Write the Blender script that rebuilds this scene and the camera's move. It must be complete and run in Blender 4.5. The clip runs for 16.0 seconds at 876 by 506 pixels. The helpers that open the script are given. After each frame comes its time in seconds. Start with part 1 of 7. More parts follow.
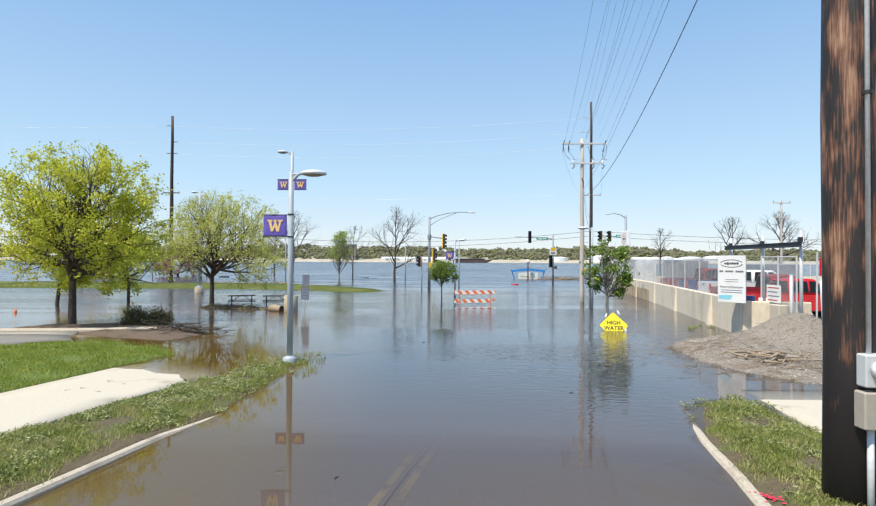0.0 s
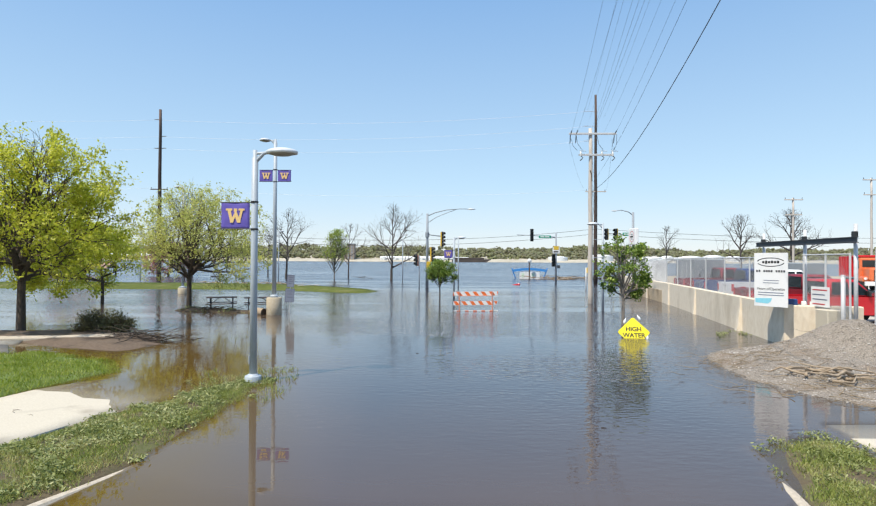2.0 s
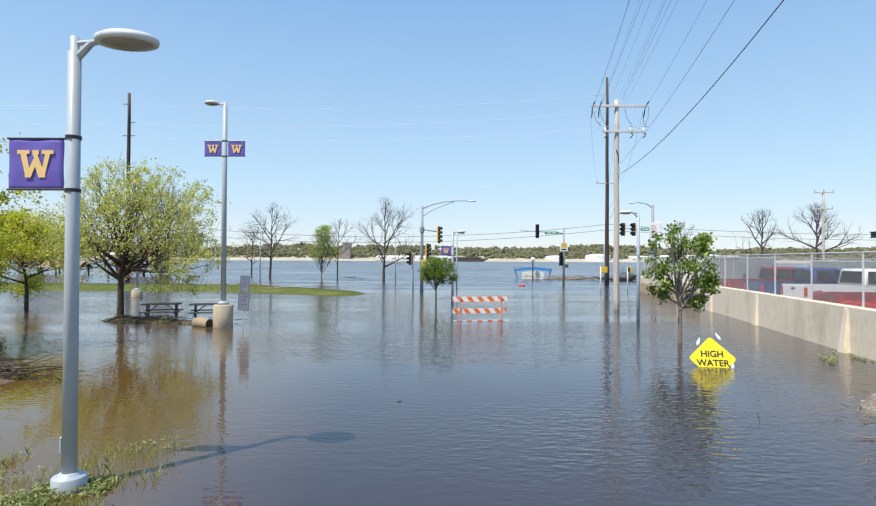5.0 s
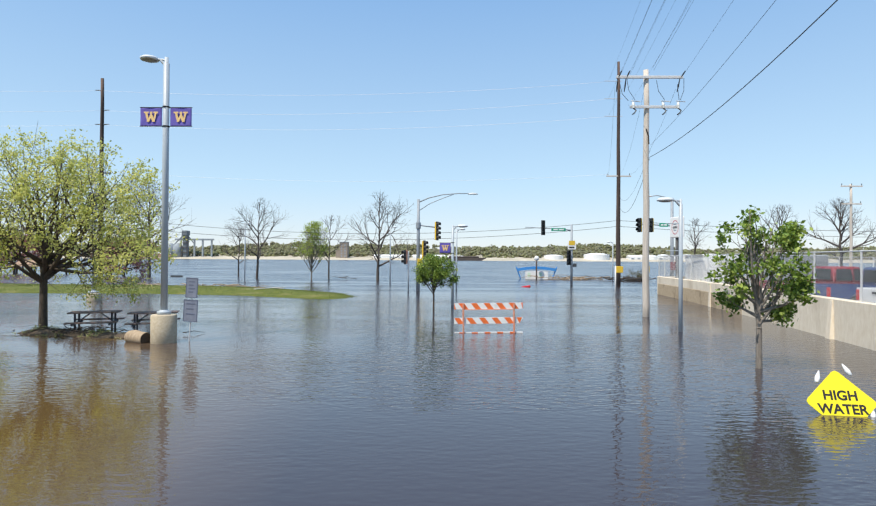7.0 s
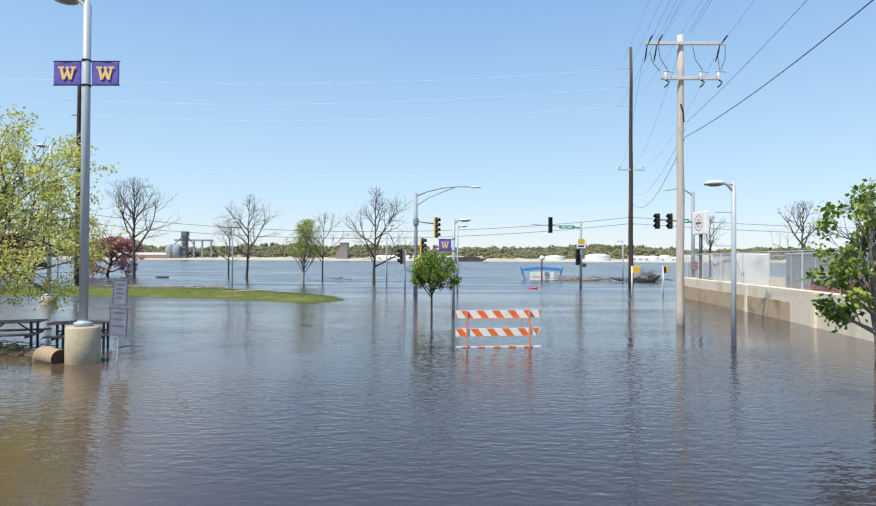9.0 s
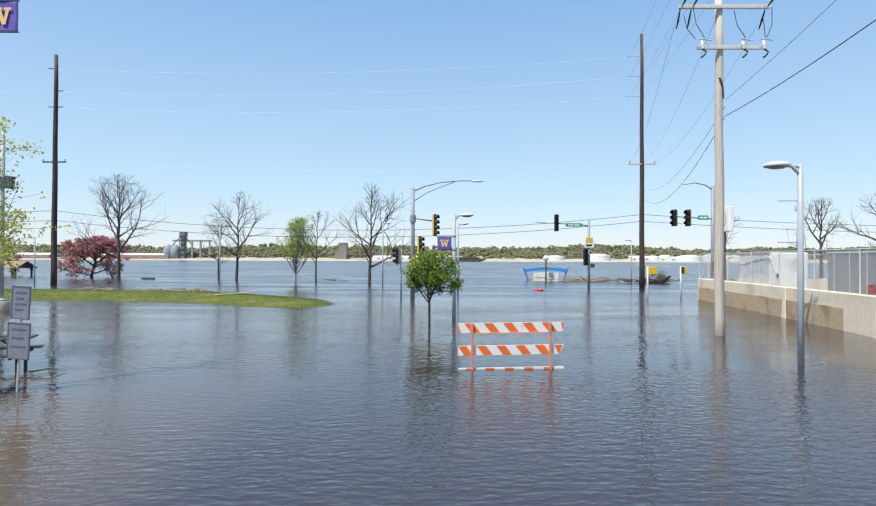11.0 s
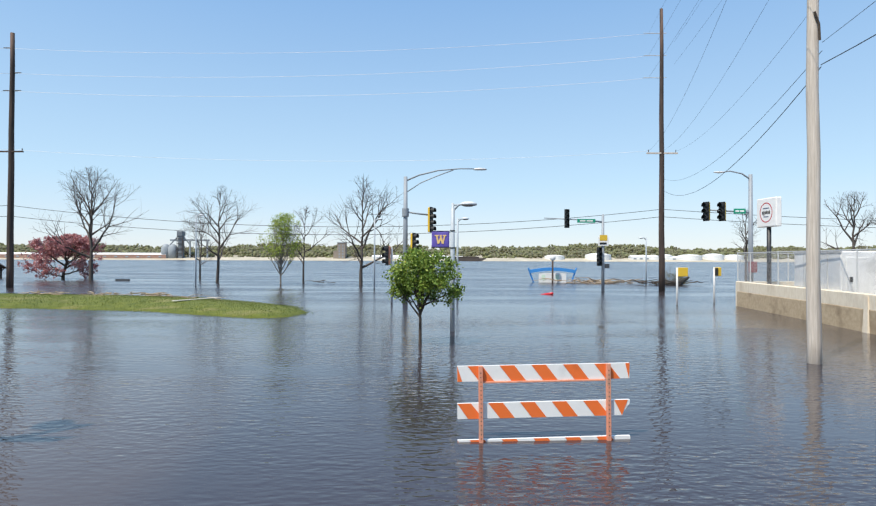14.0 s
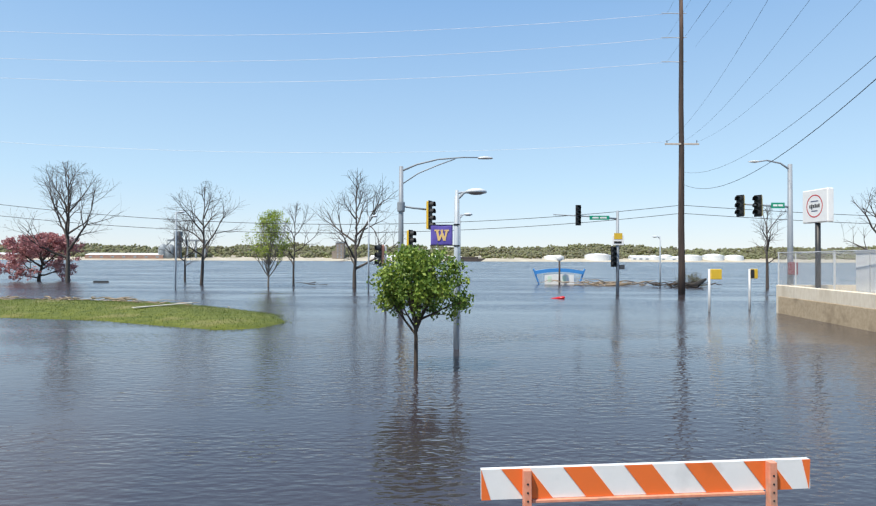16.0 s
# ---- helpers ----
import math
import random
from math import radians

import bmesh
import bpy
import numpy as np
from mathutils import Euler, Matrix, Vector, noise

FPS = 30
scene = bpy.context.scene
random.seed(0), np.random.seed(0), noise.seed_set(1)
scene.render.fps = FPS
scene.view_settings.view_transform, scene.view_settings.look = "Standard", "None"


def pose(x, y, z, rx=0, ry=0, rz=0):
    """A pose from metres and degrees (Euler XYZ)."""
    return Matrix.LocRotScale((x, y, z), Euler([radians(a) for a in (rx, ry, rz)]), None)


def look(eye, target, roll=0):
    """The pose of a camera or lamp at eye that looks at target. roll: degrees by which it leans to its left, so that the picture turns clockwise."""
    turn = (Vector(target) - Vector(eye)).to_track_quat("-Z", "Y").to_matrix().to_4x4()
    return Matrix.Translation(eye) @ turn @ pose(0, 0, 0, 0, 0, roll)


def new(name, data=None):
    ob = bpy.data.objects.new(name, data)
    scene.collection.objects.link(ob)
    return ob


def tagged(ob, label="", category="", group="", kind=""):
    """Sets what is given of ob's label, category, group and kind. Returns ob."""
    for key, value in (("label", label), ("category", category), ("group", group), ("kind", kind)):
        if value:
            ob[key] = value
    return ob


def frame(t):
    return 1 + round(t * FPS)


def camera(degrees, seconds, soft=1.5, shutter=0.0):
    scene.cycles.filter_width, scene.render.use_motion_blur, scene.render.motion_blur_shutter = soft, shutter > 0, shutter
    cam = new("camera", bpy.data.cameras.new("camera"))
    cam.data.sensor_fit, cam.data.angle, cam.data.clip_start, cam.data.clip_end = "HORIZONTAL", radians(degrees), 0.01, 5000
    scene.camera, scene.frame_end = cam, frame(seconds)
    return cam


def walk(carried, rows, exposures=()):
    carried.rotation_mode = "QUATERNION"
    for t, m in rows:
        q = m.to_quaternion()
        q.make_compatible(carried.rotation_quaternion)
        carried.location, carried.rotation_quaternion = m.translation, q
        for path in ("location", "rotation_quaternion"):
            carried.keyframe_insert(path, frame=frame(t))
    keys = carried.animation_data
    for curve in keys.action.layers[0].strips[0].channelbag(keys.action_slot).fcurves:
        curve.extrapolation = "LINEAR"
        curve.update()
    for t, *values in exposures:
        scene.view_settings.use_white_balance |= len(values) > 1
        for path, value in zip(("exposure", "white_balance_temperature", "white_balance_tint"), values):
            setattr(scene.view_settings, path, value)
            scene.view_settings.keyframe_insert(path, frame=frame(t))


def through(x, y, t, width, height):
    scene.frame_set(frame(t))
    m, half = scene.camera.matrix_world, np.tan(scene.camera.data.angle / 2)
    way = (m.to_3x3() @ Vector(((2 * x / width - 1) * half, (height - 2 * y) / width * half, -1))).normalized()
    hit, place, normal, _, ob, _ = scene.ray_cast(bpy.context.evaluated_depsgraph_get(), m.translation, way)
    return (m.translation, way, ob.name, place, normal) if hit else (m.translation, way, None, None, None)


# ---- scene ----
cam = camera(76.1, 16.0, 1.25)
PATH = [
    (0, (0.489, 0.389, 2.805), (0.448, 2.388, 2.832), 0.3),
    (0.5, (0.487, 1.006, 2.811), (0.447, 3.005, 2.838), 0.3),
    (1, (0.481, 1.656, 2.794), (0.442, 3.656, 2.82), 0.3),
    (1.5, (0.494, 2.328, 2.763), (0.457, 4.328, 2.789), 0.3),
    (2, (0.523, 3.074, 2.762), (0.485, 5.073, 2.787), 0.3),
    (2.5, (0.517, 3.91, 2.739), (0.482, 5.909, 2.766), 0.2),
    (3, (0.503, 4.85, 2.7), (0.47, 6.849, 2.727), 0.2),
    (3.5, (0.486, 5.847, 2.693), (0.455, 7.846, 2.718), 0.3),
    (4, (0.485, 6.908, 2.685), (0.455, 8.908, 2.708), 0.3),
    (4.5, (0.473, 8.039, 2.658), (0.443, 10.039, 2.683), 0.4),
    (5, (0.458, 9.159, 2.657), (0.432, 11.158, 2.68), 0.3),
    (7.5, (0.378, 14.796, 2.572), (0.362, 16.796, 2.592), 0.3),
    (8, (0.386, 15.795, 2.493), (0.37, 17.795, 2.519), 0.2),
    (8.5, (0.394, 16.689, 2.478), (0.378, 18.689, 2.505), 0.3),
    (9, (0.437, 17.511, 2.498), (0.417, 19.511, 2.521), 0.3),
    (11.5, (0.442, 21.447, 2.493), (0.425, 23.447, 2.517), 0.2),
    (12, (0.461, 22.235, 2.513), (0.445, 24.234, 2.537), 0.2),
    (12.5, (0.495, 23.053, 2.512), (0.478, 25.053, 2.534), 0.2),
    (13, (0.524, 23.845, 2.528), (0.507, 25.845, 2.55), 0.2),
    (13.5, (0.544, 24.758, 2.523), (0.528, 26.757, 2.544), 0.2),
    (14, (0.575, 25.665, 2.524), (0.559, 27.665, 2.546), 0.2),
    (14.5, (0.592, 26.59, 2.499), (0.577, 28.589, 2.521), 0.2),
    (15, (0.595, 27.535, 2.521), (0.58, 29.535, 2.543), 0.2),
    (15.5, (0.562, 28.471, 2.544), (0.547, 30.471, 2.565), 0.3),
    (16, (0.497, 29.436, 2.532), (0.485, 31.436, 2.555), 0.2),
]
walk(cam, [(t, look(eye, target, roll)) for t, eye, target, roll in PATH])

# ---- light ----
SUN_AZ, SUN_EL = 225.5, 61.5
world = bpy.data.worlds.new("world")
scene.world = world
world.use_nodes = True
wn = world.node_tree.nodes
sky = wn.new("ShaderNodeTexSky")
sky.sky_type, sky.sun_disc = "NISHITA", False
sky.sun_elevation, sky.sun_rotation = radians(SUN_EL), radians(SUN_AZ)
sky.air_density, sky.dust_density, sky.ozone_density = 1.0, 0.2, 0.8
wn["Background"].inputs["Strength"].default_value = 0.15
# thin spring haze: paler towards the horizon
co = wn.new("ShaderNodeTexCoord")
up = wn.new("ShaderNodeSeparateXYZ")
veil = wn.new("ShaderNodeValToRGB")
veil.color_ramp.elements[0].position, veil.color_ramp.elements[1].position = 0.0, 0.5
veil.color_ramp.elements[0].color, veil.color_ramp.elements[1].color = (0.36, 0.395, 0.442, 1), (0.105, 0.222, 0.415, 1)
mid = veil.color_ramp.elements.new(0.13)
mid.color = (0.262, 0.375, 0.475, 1)
lift = wn.new("ShaderNodeVectorMath")
lift.operation = "SCALE"
lift.inputs["Scale"].default_value = 10.0
haze = wn.new("ShaderNodeMix")
haze.data_type = "RGBA"
haze.inputs["Factor"].default_value = 0.8
wl = world.node_tree.links
wl.new(co.outputs["Generated"], up.inputs[0])
wl.new(up.outputs["Z"], veil.inputs[0])
wl.new(veil.outputs[0], lift.inputs[0])
wl.new(sky.outputs[0], haze.inputs["A"])
wl.new(lift.outputs[0], haze.inputs["B"])
wl.new(haze.outputs["Result"], wn["Background"].inputs["Color"])
sun_dir = Vector((math.sin(radians(SUN_AZ)) * math.cos(radians(SUN_EL)), math.cos(radians(SUN_AZ)) * math.cos(radians(SUN_EL)), math.sin(radians(SUN_EL))))
sun = new("sun", bpy.data.lights.new("sun", "SUN"))
sun.data.energy, sun.data.angle, sun.data.color = 4.3, radians(0.5), (1.0, 0.93, 0.82)
sun.matrix_world = look(sun_dir * 60, (0, 0, 0))
scene.view_settings.exposure = 0.4


# ---- materials ----
def nodes_of(name):
    m = bpy.data.materials.new(name)
    m.use_nodes = True
    t = m.node_tree
    return m, t, t.nodes, t.links, t.nodes["Principled BSDF"]


def surface(name, a, b, scale=20.0, rough=0.7, bump=0.15, metal=0.0, stain=None, stain_scale=1.2, stain_at=0.55, squash=(1, 1, 1), vary=0.0, dist=0.01):
    """A weathered surface: two tones by fine noise, an optional stain by coarse noise, a fine relief."""
    m, t, n, l, p = nodes_of(name)
    co = n.new("ShaderNodeTexCoord")
    mp = n.new("ShaderNodeMapping")
    mp.inputs["Scale"].default_value = squash
    l.new(co.outputs["Object"], mp.inputs["Vector"])
    f = n.new("ShaderNodeTexNoise")
    f.inputs["Scale"].default_value, f.inputs["Detail"].default_value, f.inputs["Roughness"].default_value = scale, 6, 0.65
    l.new(mp.outputs[0], f.inputs["Vector"])
    r = n.new("ShaderNodeValToRGB")
    r.color_ramp.elements[0].position, r.color_ramp.elements[1].position = 0.32, 0.68
    r.color_ramp.elements[0].color, r.color_ramp.elements[1].color = (*a, 1), (*b, 1)
    l.new(f.outputs["Fac"], r.inputs[0])
    col = r.outputs[0]
    if stain:
        c = n.new("ShaderNodeTexNoise")
        c.inputs["Scale"].default_value, c.inputs["Detail"].default_value = stain_scale, 5
        l.new(mp.outputs[0], c.inputs["Vector"])
        cr = n.new("ShaderNodeValToRGB")
        cr.color_ramp.elements[0].position, cr.color_ramp.elements[1].position = stain_at, stain_at + 0.18
        l.new(c.outputs["Fac"], cr.inputs[0])
        x = n.new("ShaderNodeMix")
        x.data_type = "RGBA"
        x.inputs["B"].default_value = (*stain, 1)
        l.new(cr.outputs[0], x.inputs["Factor"])
        l.new(col, x.inputs["A"])
        col = x.outputs["Result"]
    if vary:
        oi, hs, mr = n.new("ShaderNodeObjectInfo"), n.new("ShaderNodeHueSaturation"), n.new("ShaderNodeMapRange")
        mr.inputs["To Min"].default_value, mr.inputs["To Max"].default_value = 1 - vary, 1 + vary
        l.new(oi.outputs["Random"], mr.inputs["Value"])
        l.new(mr.outputs[0], hs.inputs["Value"])
        l.new(col, hs.inputs["Color"])
        col = hs.outputs[0]
    l.new(col, p.inputs["Base Color"])
    p.inputs["Roughness"].default_value, p.inputs["Metallic"].default_value = rough, metal
    if bump:
        bp = n.new("ShaderNodeBump")
        bp.inputs["Strength"].default_value, bp.inputs["Distance"].default_value = bump, dist
        l.new(f.outputs["Fac"], bp.inputs["Height"])
        l.new(bp.outputs[0], p.inputs["Normal"])
    return m


def paint(name, c, rough=0.4, metal=0.0, dirt=0.25):
    """Painted or coated surface with faint soiling."""
    d = tuple(v * (1 - dirt) + 0.10 * dirt for v in c)
    return surface(name, c, d, scale=9, rough=rough, bump=0.04, metal=metal, stain=tuple(v * 0.75 for v in d), stain_scale=2.5, stain_at=0.6)


def leaf_mat(name, a, b, c, through=0.45, size=1.7):
    m, t, n, l, p = nodes_of(name)
    g = n.new("ShaderNodeNewGeometry")
    r = n.new("ShaderNodeValToRGB")
    r.color_ramp.elements[0].color, r.color_ramp.elements[1].color = (*a, 1), (*c, 1)
    e = r.color_ramp.elements.new(0.5)
    e.color = (*b, 1)
    co = n.new("ShaderNodeTexCoord")
    clump = n.new("ShaderNodeTexNoise")
    clump.inputs["Scale"].default_value, clump.inputs["Detail"].default_value = size, 2
    l.new(co.outputs["Object"], clump.inputs["Vector"])
    spread, both = n.new("ShaderNodeMapRange"), n.new("ShaderNodeMix")
    spread.inputs["From Min"].default_value, spread.inputs["From Max"].default_value = 0.32, 0.68
    both.inputs["Factor"].default_value = 0.45
    l.new(clump.outputs["Fac"], spread.inputs["Value"])
    l.new(g.outputs["Random Per Island"], both.inputs["A"])
    l.new(spread.outputs[0], both.inputs["B"])
    l.new(both.outputs["Result"], r.inputs[0])
    l.new(r.outputs[0], p.inputs["Base Color"])
    p.inputs["Roughness"].default_value = 0.55
    tr = n.new("ShaderNodeBsdfTranslucent")
    l.new(r.outputs[0], tr.inputs["Color"])
    mx = n.new("ShaderNodeMixShader")
    mx.inputs[0].default_value = through
    l.new(p.outputs[0], mx.inputs[1])
    l.new(tr.outputs[0], mx.inputs[2])
    l.new(mx.outputs[0], n["Material Output"].inputs["Surface"])
    return m


# rows of wavelets: turn, stretch, detail, height; and how hard the wind presses along the road
WAVELETS = [(0.16, (2.2, 6.4, 1.0), 3, 0.014), (-0.42, (5.5, 11.0, 1.0), 1, 0.010)]
WIND = [(9, 0.20), (14, 0.30), (21, 0.40), (36, 0.30), (46, 0.42), (60, 0.62), (160, 0.95)]


def water_mat():
    m, t, n, l, p = nodes_of("flood_water")
    co = n.new("ShaderNodeTexCoord")
    at = n.new("ShaderNodeAttribute")
    at.attribute_name = "depth"
    # silt: shallow water shows the ground, deep water is opaque
    silt = n.new("ShaderNodeMapRange")
    silt.inputs["From Min"].default_value, silt.inputs["From Max"].default_value = 0.0, 0.12
    silt.inputs["To Min"].default_value, silt.inputs["To Max"].default_value = 0.42, 1.0
    l.new(at.outputs["Fac"], silt.inputs["Value"])
    # the shallows are stirred up and tawny, the deep water is darker
    big = n.new("ShaderNodeTexNoise")
    big.inputs["Scale"].default_value, big.inputs["Detail"].default_value = 0.25, 3
    l.new(co.outputs["Object"], big.inputs["Vector"])
    stir = n.new("ShaderNodeMath")
    stir.operation = "MULTIPLY_ADD"
    stir.inputs[1].default_value, stir.inputs[2].default_value = 0.25, -0.125
    l.new(big.outputs["Fac"], stir.inputs[0])
    # only the water over the flooded lawns is tawny, not that over the road
    road = n.new("ShaderNodeSeparateXYZ")
    l.new(co.outputs["Object"], road.inputs[0])
    grey = n.new("ShaderNodeMapRange")
    grey.inputs["From Min"].default_value, grey.inputs["From Max"].default_value = -3.0, -0.8
    grey.inputs["To Min"].default_value, grey.inputs["To Max"].default_value = 0.0, 0.32
    l.new(road.outputs["X"], grey.inputs["Value"])
    add = n.new("ShaderNodeMath")
    l.new(at.outputs["Fac"], add.inputs[0])
    l.new(grey.outputs[0], add.inputs[1])
    dep = n.new("ShaderNodeMath")
    l.new(add.outputs[0], dep.inputs[0])
    l.new(stir.outputs[0], dep.inputs[1])
    r = n.new("ShaderNodeValToRGB")
    r.color_ramp.elements[0].position, r.color_ramp.elements[1].position = 0.10, 0.70
    r.color_ramp.elements[0].color, r.color_ramp.elements[1].color = (0.12, 0.072, 0.012, 1), (0.043, 0.036, 0.039, 1)
    e = r.color_ramp.elements.new(0.42)
    e.color = (0.088, 0.063, 0.050, 1)
    l.new(dep.outputs[0], r.inputs[0])
    l.new(r.outputs[0], p.inputs["Base Color"])
    p.inputs["Roughness"].default_value, p.inputs["IOR"].default_value = 0.03, 1.53
    l.new(silt.outputs[0], p.inputs["Alpha"])
    # ripples: the slopes of crossing rows of wavelets
    def math_node(op, x, y=None, z=None):
        k = n.new("ShaderNodeMath")
        k.operation = op
        for i, v in enumerate((x, y, z)):
            if v is None:
                continue
            if isinstance(v, (int, float)):
                k.inputs[i].default_value = v
            else:
                l.new(v, k.inputs[i])
        return k.outputs[0]

    def ranged(v, a, b, lo, hi, smooth=False):
        k = n.new("ShaderNodeMapRange")
        if smooth:
            k.interpolation_type = "SMOOTHSTEP"
        for s_, x in zip(("From Min", "From Max", "To Min", "To Max"), (a, b, lo, hi)):
            k.inputs[s_].default_value = x
        l.new(v, k.inputs["Value"])
        return k.outputs[0]

    def wavelets(shift, turn, stretch, detail):
        mp = n.new("ShaderNodeMapping")
        mp.inputs["Location"].default_value, mp.inputs["Rotation"].default_value, mp.inputs["Scale"].default_value = shift, (0, 0, turn), stretch
        l.new(co.outputs["Object"], mp.inputs["Vector"])
        w = n.new("ShaderNodeTexNoise")
        w.inputs["Scale"].default_value, w.inputs["Detail"].default_value, w.inputs["Roughness"].default_value = 1.0, detail, 0.5
        l.new(mp.outputs[0], w.inputs["Vector"])
        return w.outputs["Fac"]

    def slope(step):
        """Height differences of the wavelets over a small step, for each set of rows."""
        out = []
        for turn, stretch, detail, amp in WAVELETS:
            d = Matrix.Rotation(turn, 3, "Z") @ Vector((step[0] * stretch[0], step[1] * stretch[1], 0))
            h0, h1 = wavelets((0, 0, 0), turn, stretch, detail), wavelets(tuple(d), turn, stretch, detail)
            out.append(math_node("MULTIPLY", math_node("SUBTRACT", h1, h0), amp / 0.02))
        return math_node("ADD", out[0], out[1])

    sep = n.new("ShaderNodeSeparateXYZ")
    l.new(co.outputs["Object"], sep.inputs[0])
    # the wind reaches the water more and more towards the open river
    ramp = n.new("ShaderNodeValToRGB")
    ramp.color_ramp.elements[0].position, ramp.color_ramp.elements[1].position = 0.06, 1.0
    ramp.color_ramp.elements[0].color, ramp.color_ramp.elements[1].color = (WIND[0][1],) * 3 + (1,), (WIND[-1][1],) * 3 + (1,)
    for at_y, v in WIND[1:-1]:
        ramp.color_ramp.elements.new(at_y / 160).color = (v, v, v, 1)
    l.new(ranged(sep.outputs["Y"], 0, 160, 0, 1), ramp.inputs[0])
    # streaks of rough and smooth water, drawn out along the current
    band = n.new("ShaderNodeMapping")
    band.inputs["Scale"].default_value = (0.05, 0.26, 1.0)
    l.new(co.outputs["Object"], band.inputs["Vector"])
    reach = n.new("ShaderNodeTexNoise")
    reach.inputs["Scale"].default_value, reach.inputs["Detail"].default_value, reach.inputs["Distortion"].default_value = 1.0, 5, 0.8
    l.new(band.outputs[0], reach.inputs["Vector"])
    streak = ranged(reach.outputs["Fac"], 0.36, 0.64, 0.35, 1.5)
    # shallow water lies calmer
    calm = ranged(at.outputs["Fac"], 0.10, 0.42, 0.15, 1.0)
    # trees and bank shelter the near water on one side
    lee = math_node("MAXIMUM", ranged(sep.outputs["X"], -2.0, 3.5, 0.22, 1.0, True), ranged(sep.outputs["Y"], 13, 24, 0, 1, True))
    calm = math_node("MULTIPLY", calm, lee)
    gain = math_node("MULTIPLY", math_node("MULTIPLY", math_node("MULTIPLY", ramp.outputs[0], 3.0), streak), calm)
    sx = math_node("MULTIPLY", slope((0.02, 0)), gain)
    sy = math_node("MULTIPLY", slope((0, 0.02)), gain)
    # far off the wave fronts hide the wave backs
    hide = ranged(sep.outputs["Y"], 35, 75, 0, 1, True)
    front = math_node("ABSOLUTE", sy)
    mix = n.new("ShaderNodeMix")
    l.new(hide, mix.inputs["Factor"])
    l.new(sy, mix.inputs["A"])
    l.new(front, mix.inputs["B"])
    cmb = n.new("ShaderNodeCombineXYZ")
    l.new(math_node("MULTIPLY", sx, -1.0), cmb.inputs[0])
    l.new(math_node("MULTIPLY", mix.outputs["Result"], -1.0), cmb.inputs[1])
    cmb.inputs[2].default_value = 1.0
    nv = n.new("ShaderNodeVectorMath")
    nv.operation = "NORMALIZE"
    l.new(cmb.outputs[0], nv.inputs[0])
    l.new(nv.outputs[0], p.inputs["Normal"])
    l.new(math_node("MAXIMUM", ranged(sep.outputs["Y"], 20, 62, 0.025, 0.14), ranged(sep.outputs["X"], -4.0, 5.0, 0.02, 0.05)), p.inputs["Roughness"])
    return m


M_WATER = water_mat()
M_MUD = surface("silty_mud", (0.16, 0.10, 0.045), (0.24, 0.16, 0.075), scale=3, rough=0.9, bump=0.3, stain=(0.10, 0.07, 0.035), stain_scale=0.5)
M_ROAD = surface("silted_asphalt", (0.235, 0.22, 0.21), (0.33, 0.31, 0.295), scale=30, rough=0.9, bump=0.2, stain=(0.32, 0.22, 0.08), stain_scale=0.42, stain_at=0.56)
M_CONC = surface("pale_concrete", (0.48, 0.42, 0.32), (0.58, 0.52, 0.41), scale=35, rough=0.85, bump=0.15, stain=(0.33, 0.28, 0.21), stain_scale=1.1, stain_at=0.6)
M_KERB = surface("kerb_concrete", (0.40, 0.335, 0.25), (0.54, 0.465, 0.365), scale=18, rough=0.85, bump=0.25, stain=(0.26, 0.21, 0.15), stain_scale=1.6, stain_at=0.6)
M_WALL = surface("wall_concrete", (0.68, 0.57, 0.42), (0.79, 0.695, 0.55), scale=9, rough=0.9, bump=0.25, stain=(0.51, 0.41, 0.285), stain_scale=0.6, stain_at=0.56, squash=(1, 1, 0.35))
M_WALL_WET = surface("stained_wall_concrete", (0.40, 0.295, 0.18), (0.52, 0.405, 0.265), scale=7, rough=0.8, bump=0.2, stain=(0.24, 0.17, 0.10), stain_scale=0.9)
M_PED = surface("pedestal_concrete", (0.38, 0.31, 0.21), (0.50, 0.43, 0.32), scale=14, rough=0.9, bump=0.2, stain=(0.30, 0.25, 0.18), stain_scale=1.6)
M_SOIL = surface("wet_soil", (0.085, 0.058, 0.038), (0.17, 0.12, 0.08), scale=14, rough=0.95, bump=0.6, stain=(0.05, 0.035, 0.024), stain_scale=1.1, dist=0.03)
M_TURF = surface("turf_base", (0.075, 0.055, 0.03), (0.145, 0.11, 0.058), scale=16, rough=0.95, bump=0.6, stain=(0.10, 0.105, 0.035), stain_scale=1.1, stain_at=0.48, dist=0.03)
M_MULCH = surface("dark_mulch", (0.05, 0.036, 0.024), (0.13, 0.095, 0.06), scale=18, rough=0.95, bump=0.7, dist=0.04)
M_TURF_LAWN = surface("lawn_turf", (0.08, 0.12, 0.02), (0.15, 0.19, 0.04), scale=16, rough=0.95, bump=0.5, stain=(0.14, 0.13, 0.06), stain_scale=0.9, stain_at=0.6, dist=0.03)
M_TURF_FAR = surface("far_turf", (0.06, 0.082, 0.007), (0.145, 0.16, 0.017), scale=2.2, rough=0.95, bump=0.3, stain=(0.23, 0.195, 0.075), stain_scale=0.4, stain_at=0.54, dist=0.05)
